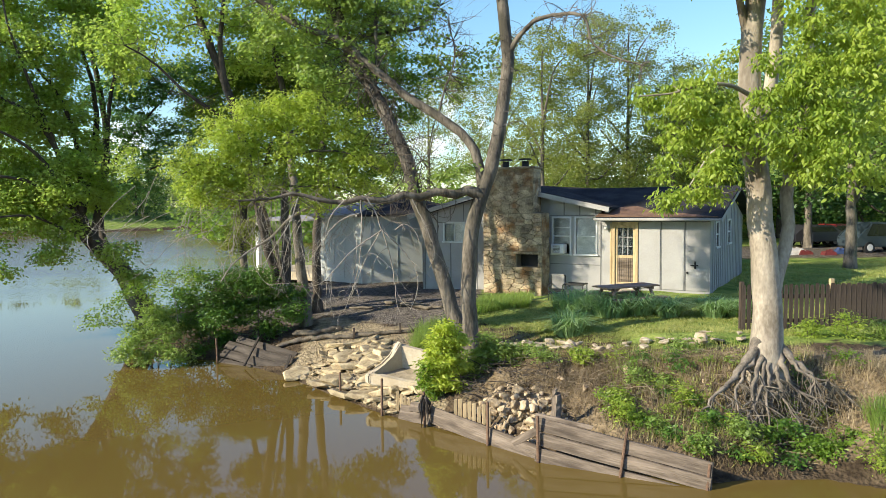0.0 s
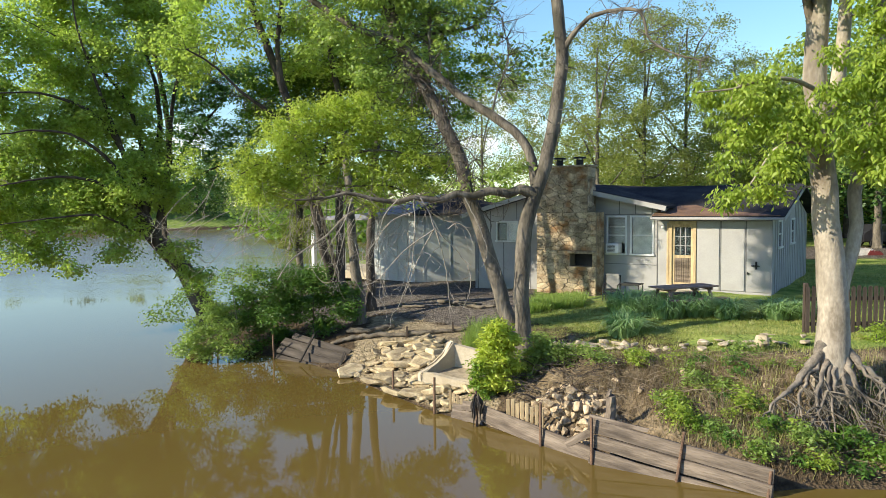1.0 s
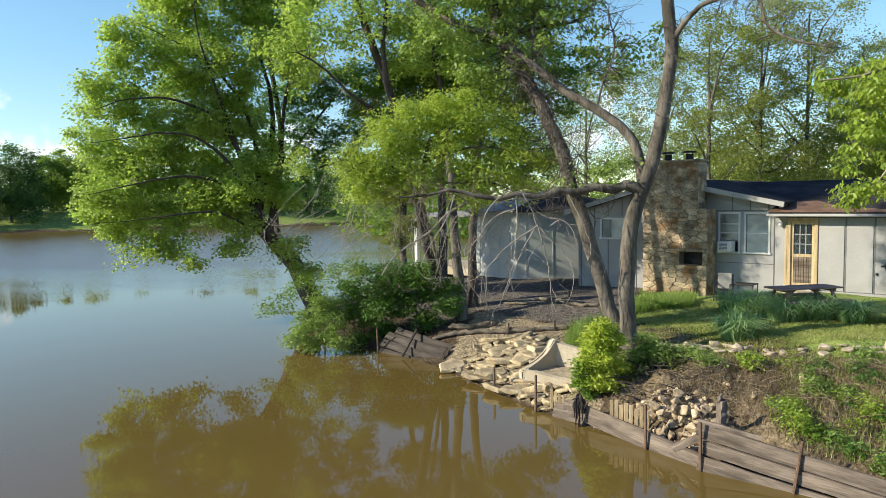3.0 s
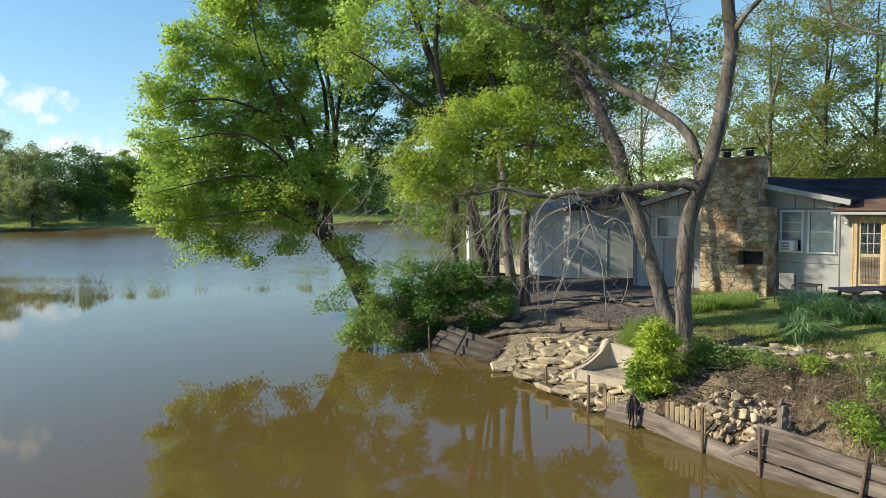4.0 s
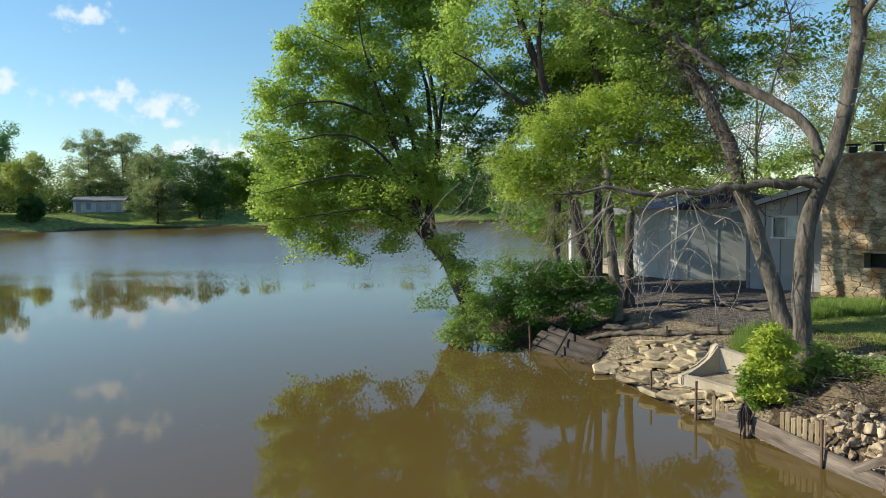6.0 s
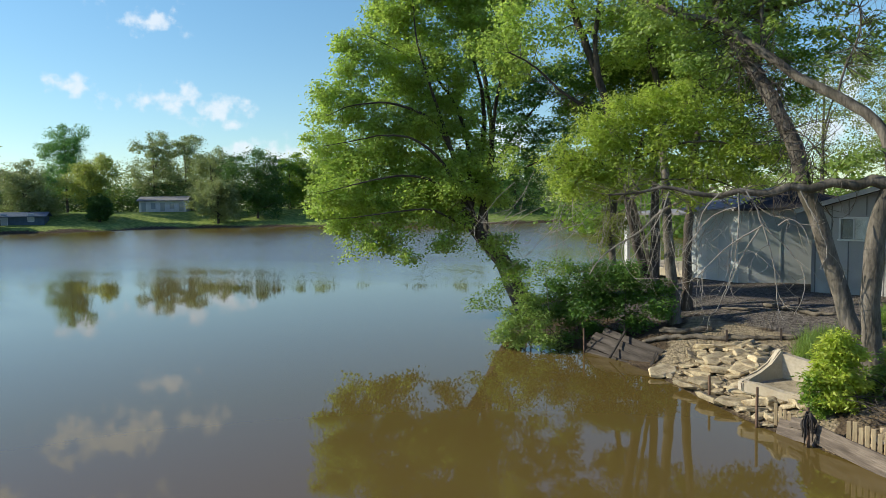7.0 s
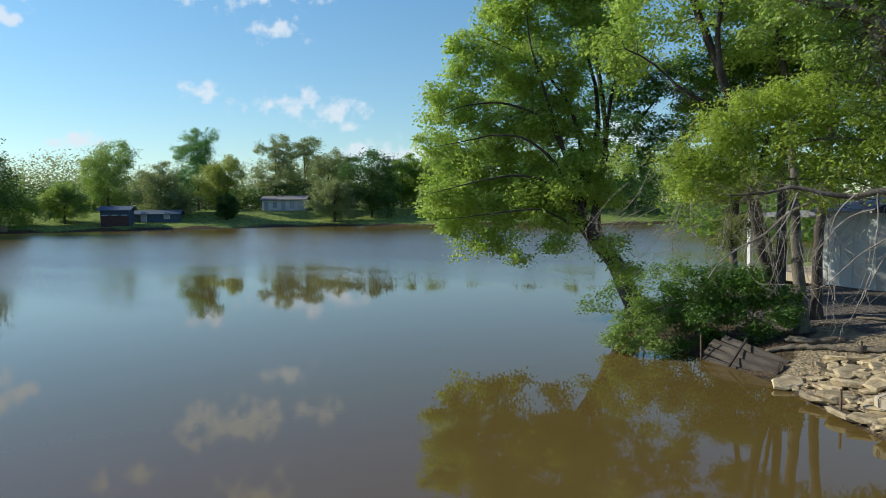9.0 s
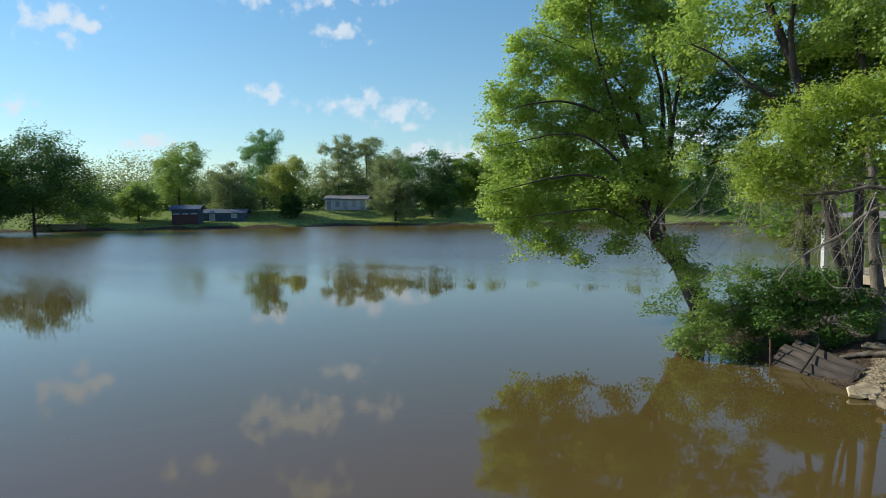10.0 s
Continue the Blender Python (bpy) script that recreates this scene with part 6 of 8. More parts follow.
STAKES = [((-2.42, 16.28, -0.3), (-2.42, 16.28, 0.62)), ((-1.34, 14.92, -0.3), (-1.33, 14.92, 0.80)), ((-0.40, 14.12, -0.3), (-0.42, 14.14, 0.72)),
          ((0.80, 12.98, -0.3), (0.80, 12.98, 0.82)), ((1.62, 12.08, -0.3), (1.61, 12.08, 0.82)), ((2.82, 11.36, -0.3), (3.0, 11.45, 0.80)), ((4.05, 10.80, -0.3), (4.14, 10.86, 0.40)),
          ((-6.52, 20.2, -0.3), (-6.54, 20.2, 0.72))]
for i, (a, b) in enumerate(STAKES):
    st = new("stake")
    st.location = a
    tagged(st, "rusty steel stake standing in the shallow water", "stake", "stakes")
    v, f = tube_arrays(smooth_line([(0, 0, 0), tuple((Vector(b) - Vector(a)) * 0.5), tuple(Vector(b) - Vector(a))], 0.15), np.linspace(0.030, 0.026, len(smooth_line([(0, 0, 0), tuple((Vector(b) - Vector(a)) * 0.5), tuple(Vector(b) - Vector(a))], 0.15))), 8)
    n = len(v)
    mesh_object("shaft", v, f.tolist() + [list(range(n - 8, n))], M_RUST, st)
# black cloth snagged on a stake: folds gathered at the top, torn strips hanging to uneven lengths
v, f = [], []
STRIPS = ((-0.50, 0.03, 0.40, 0.03), (-0.46, 0.035, 0.56, -0.02), (-0.40, 0.03, 0.34, 0.03), (-0.35, 0.035, 0.46, -0.03), (-0.31, 0.03, 0.28, 0.02))
for k, (sx, wide, drop, bow) in enumerate(STRIPS):
    b = len(v)
    for i in range(8):
        u = i / 7
        cx = -0.43 + (sx + 0.43) * min(1, 0.25 + 1.6 * u)
        half = wide * (0.42 + 0.35 * math.sin(u * 3.0)) * (1 - 0.75 * max(0, u - 0.65) / 0.35)
        for q in (-1, -0.3, 0.4, 1):
            v.append((cx + half * q + 0.012 * math.sin(9 * u + 2 * k), 14.08 + bow * u + 0.03 * math.sin(q * 3 + k) + 0.02 * math.sin(6 * u + k), 0.64 + 0.03 * math.cos(q * 2 + k) - drop * u - (0.05 * abs(q) if i == 7 else 0)))
    for i in range(7):
        for q in range(3):
            f.append([b + i * 4 + q, b + i * 4 + q + 1, b + i * 4 + q + 5, b + i * 4 + q + 4])
cloth = mesh_object("torn_sheet", v, f, plain("black_sheeting", (0.05, 0.042, 0.036), 0.7), smooth=True)
mod = cloth.modifiers.new("thickness", "SOLIDIFY")
mod.thickness = 0.008
tagged(cloth, "torn black sheeting snagged on a stake", "sheeting")

# short pales behind the long board
pales = new("picket_edging")
pales.location = (0.4, 13.6, 0.2)
tagged(pales, "row of short tan wooden pales edging the bank", "edging")
for k in range(8):
    t = k / 7
    x, y = 0.22 + 0.62 * t, 13.84 - 0.58 * t
    box("pale", x - 0.035 - 0.4, x + 0.035 - 0.4, y - 0.012 - 13.6, y + 0.012 - 13.6, -0.35, 0.64 + 0.04 * math.sin(k * 2.3) - 0.2, M_WOOD_TAN, pales, 0.006)
for k in range(6):
    t = k / 5
    x, y = -1.0 + 0.42 * t, 15.0 - 0.38 * t
    box("pale", x - 0.03 - 0.4, x + 0.03 - 0.4, y - 0.012 - 13.6, y + 0.012 - 13.6, -0.3, 0.50 - 0.05 * k * 0.6 - 0.2, M_WOOD_TAN, pales, 0.006)
for k in range(9):
    t = k / 8
    x, y = -0.1 + 1.0 * t, 14.05 - 1.0 * t
    box("pale", x - 0.03 - 0.4, x + 0.03 - 0.4, y - 0.012 - 13.6, y + 0.012 - 13.6, -0.45, -0.12, M_WOOD_TAN, pales, 0.006)

# broken concrete trough: floor, back, sloping side, rounded lip
M_MORTAR_PALE = material("rubble_filled_concrete", (0.20, 0.165, 0.11), (0.42, 0.35, 0.24), 0.95, 5.0, 26, 0.9)
trough = new("concrete_trough")
trough.matrix_world = pose(-0.86, 16.35, 0.56, 6, 0, -22)
tagged(trough, "broken cream concrete trough lying on the shore rocks", "trough")


def prism(name, pts, y0, y1, mat, parent, bevel=0.02):
    bm = bmesh.new()
    a = [bm.verts.new((x, y0, z)) for x, z in pts]
    b = [bm.verts.new((x, y1, z)) for x, z in pts]
    n = len(pts)
    bm.faces.new(a[::-1])
    bm.faces.new(b)
    for i in range(n):
        bm.faces.new((a[i], a[(i + 1) % n], b[(i + 1) % n], b[i]))
    bmesh.ops.bevel(bm, geom=bm.edges[:], offset=bevel, segments=2, affect="EDGES")
    bmesh.ops.recalc_face_normals(bm, faces=bm.faces[:])
    return part(name, bm, mat, parent)


prism("back", [(-0.50, -0.1), (0.95, -0.1), (0.95, 0.30), (0.80, 0.36), (0.3, 0.46), (-0.30, 0.56), (-0.50, 0.60)], 0.34, 0.46, M_CONCRETE, trough, 0.025)
side = prism("side", [(-0.62, -0.12), (0.46, -0.12), (0.46, 0.62), (0.38, 0.64), (0.16, 0.34), (-0.12, 0.20), (-0.62, 0.10)], -0.08, 0.08, M_CONCRETE, trough, 0.03)
side.matrix_local = pose(-0.52, 0.0, 0, 0, 0, 66)
prism("floor", [(-0.62, -0.16), (0.85, -0.16), (0.85, 0.0), (0.4, 0.03), (0.1, -0.01), (-0.62, 0.02)], -0.42, 0.36, M_MORTAR_PALE, trough, 0.02)
prism("lip", [(-0.76, -0.16), (0.55, -0.18), (0.55, 0.04), (0.1, 0.03), (-0.4, 0.10), (-0.76, 0.12)], -0.56, -0.42, M_CONCRETE, trough, 0.04)

# collapsed dock boards on the left
# weathered planks coloured darker to stand in for the bushes' shade
M_WOOD_SHADED = material("shade_dark_planks", (0.022, 0.018, 0.014), (0.075, 0.062, 0.05), 0.9, 2.5, 14, 0.8, c=(0.11, 0.092, 0.075), random_tint=0.5, stretch=(0.35, 3, 3))
dock = new("collapsed_dock")
dock.location = (-5.3, 19.5, 0.2)
tagged(dock, "collapsed dock of grey weathered planks, coloured dark for shade, sliding into the water", "dock")
DOCK = [
    ((-6.5, 20.3, 0.02), (-4.29, 18.9, -0.12), 0.22),
    ((-6.45, 20.45, 0.25), (-4.23, 19.15, 0.0), 0.24),
    ((-6.35, 20.6, 0.45), (-4.16, 19.4, 0.15), 0.24),
    ((-6.11, 20.8, 0.58), (-4.14, 19.7, 0.29), 0.2),
]
for k, (a, b, w) in enumerate(DOCK):
    beam("plank", Vector(a) - dock.location, Vector(b) - dock.location, 0.05, w, M_WOOD_SHADED, dock, 0.006, "", -38 + 7 * (k % 2), 0.016, 30 + k)
beam("cross_bar", Vector((-5.34, 20.3, 0.7)) - dock.location, Vector((-5.56, 19.5, 0.06)) - dock.location, 0.05, 0.05, M_WOOD_SHADED, dock, 0.006, "", 0, 0.01, 40)
beam("cross_bar", Vector((-4.25, 19.5, 0.37)) - dock.location, Vector((-4.32, 18.95, -0.01)) - dock.location, 0.07, 0.05, M_WOOD_SHADED, dock, 0.006, "", 0, 0.01, 41)


def log(points, r0, r1, label, mat=M_BARK):
    p = smooth_line(points, 0.12)
    rs = np.random.RandomState(int(abs(points[0][0]) * 100))
    p = p + rs.randn(len(p), 3) * 0.02
    r = 0.75 * np.linspace(r0, r1, len(p)) * (1 + 0.08 * np.sin(np.arange(len(p)) * 0.9 + r0 * 90))
    r[0], r[-1] = r[0] * 0.55, r[-1] * 0.35
    v, f = tube_arrays(p, r, 9, 0.55, rs)
    n = len(v)
    ob = mesh_object("log", v - p[0], f.tolist() + [list(range(9))[::-1], list(range(n - 9, n))], mat, smooth=True)
    ob.location = p[0]
    return tagged(ob, label, "log", "driftwood logs")


def on_ground(x, y, up=0.0):
    return (x, y, ground_z(x, y) + up)


M_LOG = material("bleached_driftwood", (0.05, 0.041, 0.031), (0.19, 0.16, 0.12), 0.95, 4, 25, 0.9)
log([on_ground(-4.9, 20.6, 0.08), on_ground(-4.0, 20.7, 0.10), on_ground(-2.9, 20.5, 0.08), on_ground(-1.8, 20.3, 0.08), on_ground(-0.8, 20.2, 0.06)], 0.10, 0.07, "grey driftwood log along the gravel edge", M_LOG)
log([on_ground(-4.6, 21.4, 0.08), on_ground(-3.8, 21.2, 0.12), on_ground(-3.0, 21.2, 0.08)], 0.13, 0.08, "grey driftwood log along the gravel edge", M_LOG)
log([on_ground(-2.0, 24.2, 0.08), on_ground(-1.2, 23.6, 0.10), on_ground(-0.5, 23.2, 0.08)], 0.09, 0.07, "grey driftwood log on the gravel", M_LOG)
log([on_ground(-1.1, 23.6, 0.08), on_ground(-0.5, 22.9, 0.08), on_ground(0.1, 22.6, 0.08)], 0.10, 0.05, "grey driftwood log on the gravel", M_LOG)
log([on_ground(-3.2, 24.0, 0.03), on_ground(-2.6, 23.8, 0.07), on_ground(-2.2, 23.6, 0.05)], 0.06, 0.05, "grey driftwood log on the gravel", M_LOG)
for x, y in ((-2.6, 20.4), (-1.25, 20.2), (-1.0, 24.0)):
    st = beam("stake", on_ground(x, y, -0.2), on_ground(x, y, 0.32), 0.05, 0.05, M_WOOD_BROWN)
    tagged(st, "short wooden stake holding a log", "stake", "log stakes")

# thick roots of the sycamore
ROOTS = [([(5.94, 13.2, 1.92), (5.65, 13.0, 1.6), (5.43, 12.85, 1.41), (5.12, 12.65, 1.22), (4.75, 12.35, 1.02), (4.4, 12.05, 0.77)], 0.11),
         ([(5.95, 13.1, 1.72), (5.71, 12.78, 1.37), (5.49, 12.5, 0.98), (5.54, 12.25, 0.65), (5.6, 12.0, 0.36)], 0.06),
         ([(5.84, 13.1, 1.72), (5.45, 12.75, 1.33), (5.19, 12.45, 0.97), (5.25, 12.15, 0.57)], 0.05),
         ([(6.22, 13.2, 1.91), (6.37, 13.0, 1.63), (6.53, 12.9, 1.46), (6.69, 12.8, 1.34), (6.72, 12.7, 1.17), (6.53, 12.55, 0.97)], 0.11),
         ([(6.21, 13.1, 1.77), (6.23, 12.75, 1.32), (6.39, 12.6, 1.06), (6.64, 12.5, 0.96), (6.95, 12.4, 0.78)], 0.075),
         ([(6.05, 13.1, 1.72), (5.9, 12.7, 1.24), (5.71, 12.4, 0.86), (5.7, 12.1, 0.44)], 0.05),
         ([(6.14, 13.1, 1.72), (6.06, 12.65, 1.14), (6.13, 12.4, 0.79), (6.31, 12.1, 0.48)], 0.055),
         ([(5.97, 13.1, 1.67), (5.66, 12.55, 1.07), (5.37, 12.3, 0.73), (5.11, 12.1, 0.39)], 0.045),
         ([(6.29, 13.05, 1.73), (6.56, 12.8, 1.36), (6.93, 12.7, 1.21), (7.33, 12.6, 0.95)], 0.045)]
V, F, off = [], [], 0
rs = np.random.RandomState(8)
for line, r0 in ROOTS:
    p = smooth_line(line, 0.10)
    p = p + rs.randn(len(p), 3) * 0.018
    s = np.linspace(0, 1, len(p))
    v, f = tube_arrays(p, 0.010 + (r0 - 0.010) * (1 - s) ** 1.25, 8, 0.35, rs)
    V.append(v)
    F.append(f + off)
    off += len(v)
thick, (V, F, off) = (np.vstack(V), np.vstack(F)), ([], [], 0)
for k in range(260):
    line = smooth_line(ROOTS[rs.randint(len(ROOTS))][0], 0.15)
    a = line[rs.randint(len(line) // 3, len(line) - 1)]
    b = a + np.array([rs.randn() * 0.30, -0.12 - 0.25 * rs.rand(), -0.25 - 0.55 * rs.rand()])
    b[2] = max(b[2], ground_z(b[0], b[1]) - 0.03)
    m = (a + b) / 2 + rs.randn(3) * 0.10
    p = smooth_line([a, m, b + rs.randn(3) * 0.04], 0.10)
    v, f = tube_arrays(p, np.linspace(0.007 + 0.009 * rs.rand(), 0.002, len(p)), 4)
    V.append(v)
    F.append(f + off)
    off += len(v)
M_ROOT = material("grey_root_bark", (0.06, 0.05, 0.04), (0.26, 0.22, 0.17), 0.9, 4, 26, 0.7)
roots = mesh_object("exposed_roots", *thick, M_ROOT, smooth=True)
tagged(mesh_object("rootlets", np.vstack(V), np.vstack(F), M_BARK), "grey hanging rootlets under the sycamore", "roots", kind="stuff")
tagged(roots, "tangle of exposed grey tree roots on the bank", "roots", kind="stuff")


def sticks(name, label, corners, n, r, length, mat, seed, up=0.5, zmax=0.5):
    """Dead stems and rootlets strewn over the bank."""
    rs = np.random.RandomState(seed)
    rnd = random.Random(seed)
    V, F, off = [], [], 0
    for _ in range(n):
        x, y = scatter(corners, 1, rnd, 0.01)[0]
        a = np.array([x, y, ground_z(x, y) + 0.02 + rs.rand() * zmax * 0.3])
        ang = rs.rand() * 6.28
        L = length * (0.4 + rs.rand())
        d = np.array([math.cos(ang), math.sin(ang), up * (rs.rand() * 1.4 - 0.4)]) * L
        p = smooth_line([a, a + d * 0.5 + rs.randn(3) * 0.07 * L, a + d + np.array([0, 0, -0.15 * L])], 0.12)
        v, f = tube_arrays(p, np.linspace(r, r * 0.3, len(p)), 4)
        V.append(v)
        F.append(f + off)
        off += len(v)
    return tagged(mesh_object(name, np.vstack(V), np.vstack(F), mat), label, "brush", kind="stuff")


M_STRAW_LIGHT = plain("pale_dead_vines", (0.26, 0.205, 0.135), 0.95, vary=0.5)
M_STRAW = plain("dead_stems", (0.22, 0.17, 0.11), 0.95, vary=0.5)
sticks("dead_brush", "dead brown stems and rootlets over the eroded bank", [(0.6, 14.4), (2.4, 12.8), (4.6, 11.6), (7.6, 11.6), (7.6, 14.2), (3, 15.6), (0.8, 16.0)], 720, 0.006, 0.42, M_STRAW, 51)
sticks("dead_brush", "pale dead vines trailing down the bank", [(2.2, 13.6), (4.6, 12.2), (7.0, 12.2), (9.4, 11.9), (9.4, 14.0), (6.8, 14.2), (3, 15.4)], 330, 0.005, 0.45, M_STRAW_LIGHT, 53, 0.7, 0.6)
sticks("dead_brush", "dead grey brush behind the green shrub", [(0.3, 14.6), (1.8, 13.9), (2.4, 14.6), (1.6, 15.8), (0.5, 15.7)], 130, 0.010, 0.6, M_BARK_DARK, 52)


# ---- undergrowth ----
def tuft(name, label, x, y, w, h, n, mat, seed, blade=0.03, group="", category="grass", lean=0.8, kind=""):
    """A clump of arching blades."""
    rs = np.random.RandomState(seed)
    V, F = [], []
    for i in range(n):
        a = rs.rand() * 6.28
        q = math.sqrt(rs.rand()) * w * 0.5
        bx, by = x + math.cos(a) * q, y + math.sin(a) * q
        bz = ground_z(bx, by) - 0.03
        out = a + rs.randn() * 0.8
        L = h * (0.6 + 0.6 * rs.rand())
        k = lean * (0.3 + rs.rand())
        s = np.array([-math.sin(out), math.cos(out), 0]) * blade * 0.5
        d = np.array([math.cos(out), math.sin(out), 0])
        p0 = np.array([bx, by, bz])
        p1 = p0 + d * L * k * 0.25 + np.array([0, 0, L * 0.62])
        p2 = p0 + d * L * k * 0.9 + np.array([0, 0, L * (0.95 - 0.35 * k)])
        b = len(V)
        V += [p0 - s, p0 + s, p1 + s, p1 - s, p2]
        F += [[b, b + 1, b + 2, b + 3], [b + 3, b + 2, b + 4]]
    base = np.array([x, y, ground_z(x, y)])
    ob = mesh_object(name, np.array(V) - base, F, mat)
    ob.location = base
    return tagged(ob, label, category, group, kind)


M_STRAW_PALE = leaf_material("pale_straw", (0.16, 0.12, 0.07), (0.42, 0.34, 0.20), (0.3, 0.24, 0.12), 0.25)
M_LEAF_LILY = leaf_material("daylily_leaves", (0.12, 0.23, 0.09), (0.40, 0.54, 0.25), (0.42, 0.62, 0.20), 0.42)
LILIES = [(3.69, 20.02, 1.0), (4.63, 19.70, 0.9), (5.45, 19.80, 0.8), (6.15, 19.32, 0.55), (3.16, 17.82, 0.7), (7.40, 19.33, 0.6), (7.97, 19.38, 0.5), (4.37, 21.40, 0.6)]
for i, (x, y, w) in enumerate(LILIES):
    tuft("lily_clump", "clump of green daylily leaves on the lawn edge", x, y, w, 0.86 * (0.55 + 0.45 * w), 420, M_LEAF_LILY, 300 + i, 0.030, "daylily clumps", "plant", 1.15)
rnd = random.Random(77)


def grass_field(name, label, corners, n, h, mat, seed, blade=0.014):
    """Loose grass over an area, all blades in one mesh."""
    rs = np.random.RandomState(seed)
    xs, ys = [c[0] for c in corners], [c[1] for c in corners]
    x, y = rs.uniform(min(xs), max(xs), n * 3), rs.uniform(min(ys), max(ys), n * 3)
    ins = np.zeros(len(x), bool)
    for (ax, ay), (bx, by) in zip(corners, corners[1:] + corners[:1]):
        if ay != by:
            ins ^= ((ay > y) != (by > y)) & (x < (bx - ax) * (y - ay) / (by - ay) + ax)
    patch = waves(x, y, 1.6, seed) + 0.6 * waves(x, y, 4.0, seed + 1)
    ins &= patch > rs.uniform(-1.6, 0.9, len(x))
    x, y = x[ins][:n], y[ins][:n]
    z = ground_height(x, y) - 0.01
    m = len(x)
    a = rs.rand(m) * 6.28
    L = h * (0.4 + rs.rand(m))
    d = np.stack([np.cos(a), np.sin(a), np.zeros(m)], 1)
    s = np.stack([-np.sin(a), np.cos(a), np.zeros(m)], 1) * blade * 0.5
    p = np.stack([x, y, z], 1)
    tip = p + d * (L * (0.2 + 0.6 * rs.rand(m)))[:, None] + np.array([0, 0, 1.0]) * (L * 0.9)[:, None]
    v = np.stack([p - s, p + s, tip], 1).reshape(-1, 3)
    return tagged(mesh_object(name, v, np.arange(m * 3).reshape(m, 3), mat), label, "grass", kind="stuff")


grass_field("grass", "mown sunlit grass of the lawn", [(1.0, 17.0), (8.5, 16.6), (8.6, 19.5), (7.0, 22.5), (2.0, 24.0), (0.9, 21)], 60000, 0.06, M_GRASS, 401, 0.016)
grass_field("grass", "long fresh grass at the top of the bank", [(2.2, 15.4), (7.2, 13.6), (8.2, 15.6), (2.2, 17.0)], 3000, 0.15, M_GRASS, 402, 0.016)
grass_field("grass", "dry straw grass on the eroded bank", [(0.8, 13.8), (2.6, 12.0), (4.2, 11.4), (5.6, 11.2), (6.2, 14.5), (3.0, 16.2)], 13000, 0.22, M_DRY, 403, 0.009)
grass_field("grass", "fresh weeds scattered over the bank", [(2.8, 12.2), (4.6, 11.4), (5.4, 11.3), (5.6, 14.6), (3.5, 15.2)], 2000, 0.2, M_GRASS, 404, 0.018)
grass_field("grass", "long dry straw hanging over the bank", [(6.3, 12.0), (9.6, 11.6), (9.6, 14.2), (7.0, 14.4)], 3600, 0.30, M_STRAW_PALE, 408, 0.012)
grass_field("grass", "rank green grass at the foot of the bank", [(6.9, 11.0), (8.8, 10.7), (8.8, 12.0), (7.3, 12.2)], 2600, 0.36, M_LEAF_MID, 409, 0.018)
grass_field("grass", "green grass in the back yard", [(8.2, 18.5), (16, 18), (26, 36), (14, 36)], 30000, 0.08, M_GRASS, 405, 0.03)
grass_field("grass", "lush green strip beside the chimney", [(0.9, 20.8), (2.6, 21.6), (2.9, 23.2), (1.2, 22.8)], 6000, 0.30, M_LEAF_MID, 406, 0.03)
grass_field("grass", "tall grass by the double trunk", [(-0.9, 18.4), (0.2, 18.2), (0.3, 20.2), (-0.7, 20.2)], 2500, 0.40, M_LEAF_MID, 407, 0.025)


def shrub(label, stems, blobs, twigs, per, leaf, mat, seed, clump=0.12, shape=LEAF_DIAMOND, twig_r=0.006, group="", m_wood=None, flat=1.2):
    x, y = stems[0]
    limbs = []
    rnd = random.Random(seed)
    for (sx, sy) in stems:
        b = min(blobs, key=lambda q: (q[0] - sx) ** 2 + (q[1] - sy) ** 2)
        g = ground_z(sx, sy) - 0.03
        limbs.append(([(sx, sy, g), (sx + (b[0] - sx) * 0.3, sy + (b[1] - sy) * 0.3, g + (b[2] - g) * 0.45), (b[0], b[1], b[2])], 0.018, 0.006))
    return tree("shrub", label, limbs, blobs, twigs, per, leaf, m_wood or M_BARK, mat, seed, "shrub", group, clump=clump, shape=shape, twig_r=twig_r, flat=flat)


shrub("bright green box elder shrub in front of the trunks", [(-0.05, 15.3), (0.2, 15.2), (0.4, 15.3), (0.0, 15.6)],
      [(-0.04, 15.20, 1.59, 0.27), (0.06, 15.20, 1.81, 0.22), (-0.13, 15.20, 1.10, 0.27), (0.11, 15.20, 1.24, 0.27), (-0.02, 15.20, 0.72, 0.27), (0.17, 15.20, 0.60, 0.22), (-0.26, 15.20, 0.70, 0.17), (-0.19, 15.20, 1.41, 0.19), (0.24, 15.25, 1.52, 0.20), (0.28, 15.25, 0.98, 0.20)], 400, 36, 0.10, M_LEAF_SHOOT, 501, 0.085, LEAF_NARROW)
shrub("dark green sapling leaning on the broken trough", [(-0.4, 15.25), (-0.3, 15.3)],
      [(-0.40, 15.12, 0.86, 0.17), (-0.36, 15.12, 0.62, 0.19), (-0.44, 15.12, 1.10, 0.13), (-0.26, 15.14, 0.44, 0.14)], 90, 34, 0.085, M_LEAF_SHADE, 506, 0.08, LEAF_NARROW)
shrub("green leafy brambles below the double trunk", [(0.8, 15.6), (1.2, 15.5), (0.9, 16.0)],
      [(0.87, 15.68, 1.17, 0.32), (1.25, 15.65, 1.24, 0.27), (0.68, 15.69, 0.85, 0.27), (1.44, 15.63, 0.99, 0.20), (0.94, 15.67, 1.49, 0.20), (0.52, 15.70, 0.62, 0.24), (1.75, 15.70, 1.22, 0.20)], 190, 42, 0.085, M_LEAF_MID, 502, 0.10, LEAF_NARROW)
M_LEAF_BUSH = leaf_material("bush_leaves", (0.026, 0.075, 0.014), (0.11, 0.21, 0.032), (0.18, 0.34, 0.04), 0.3)
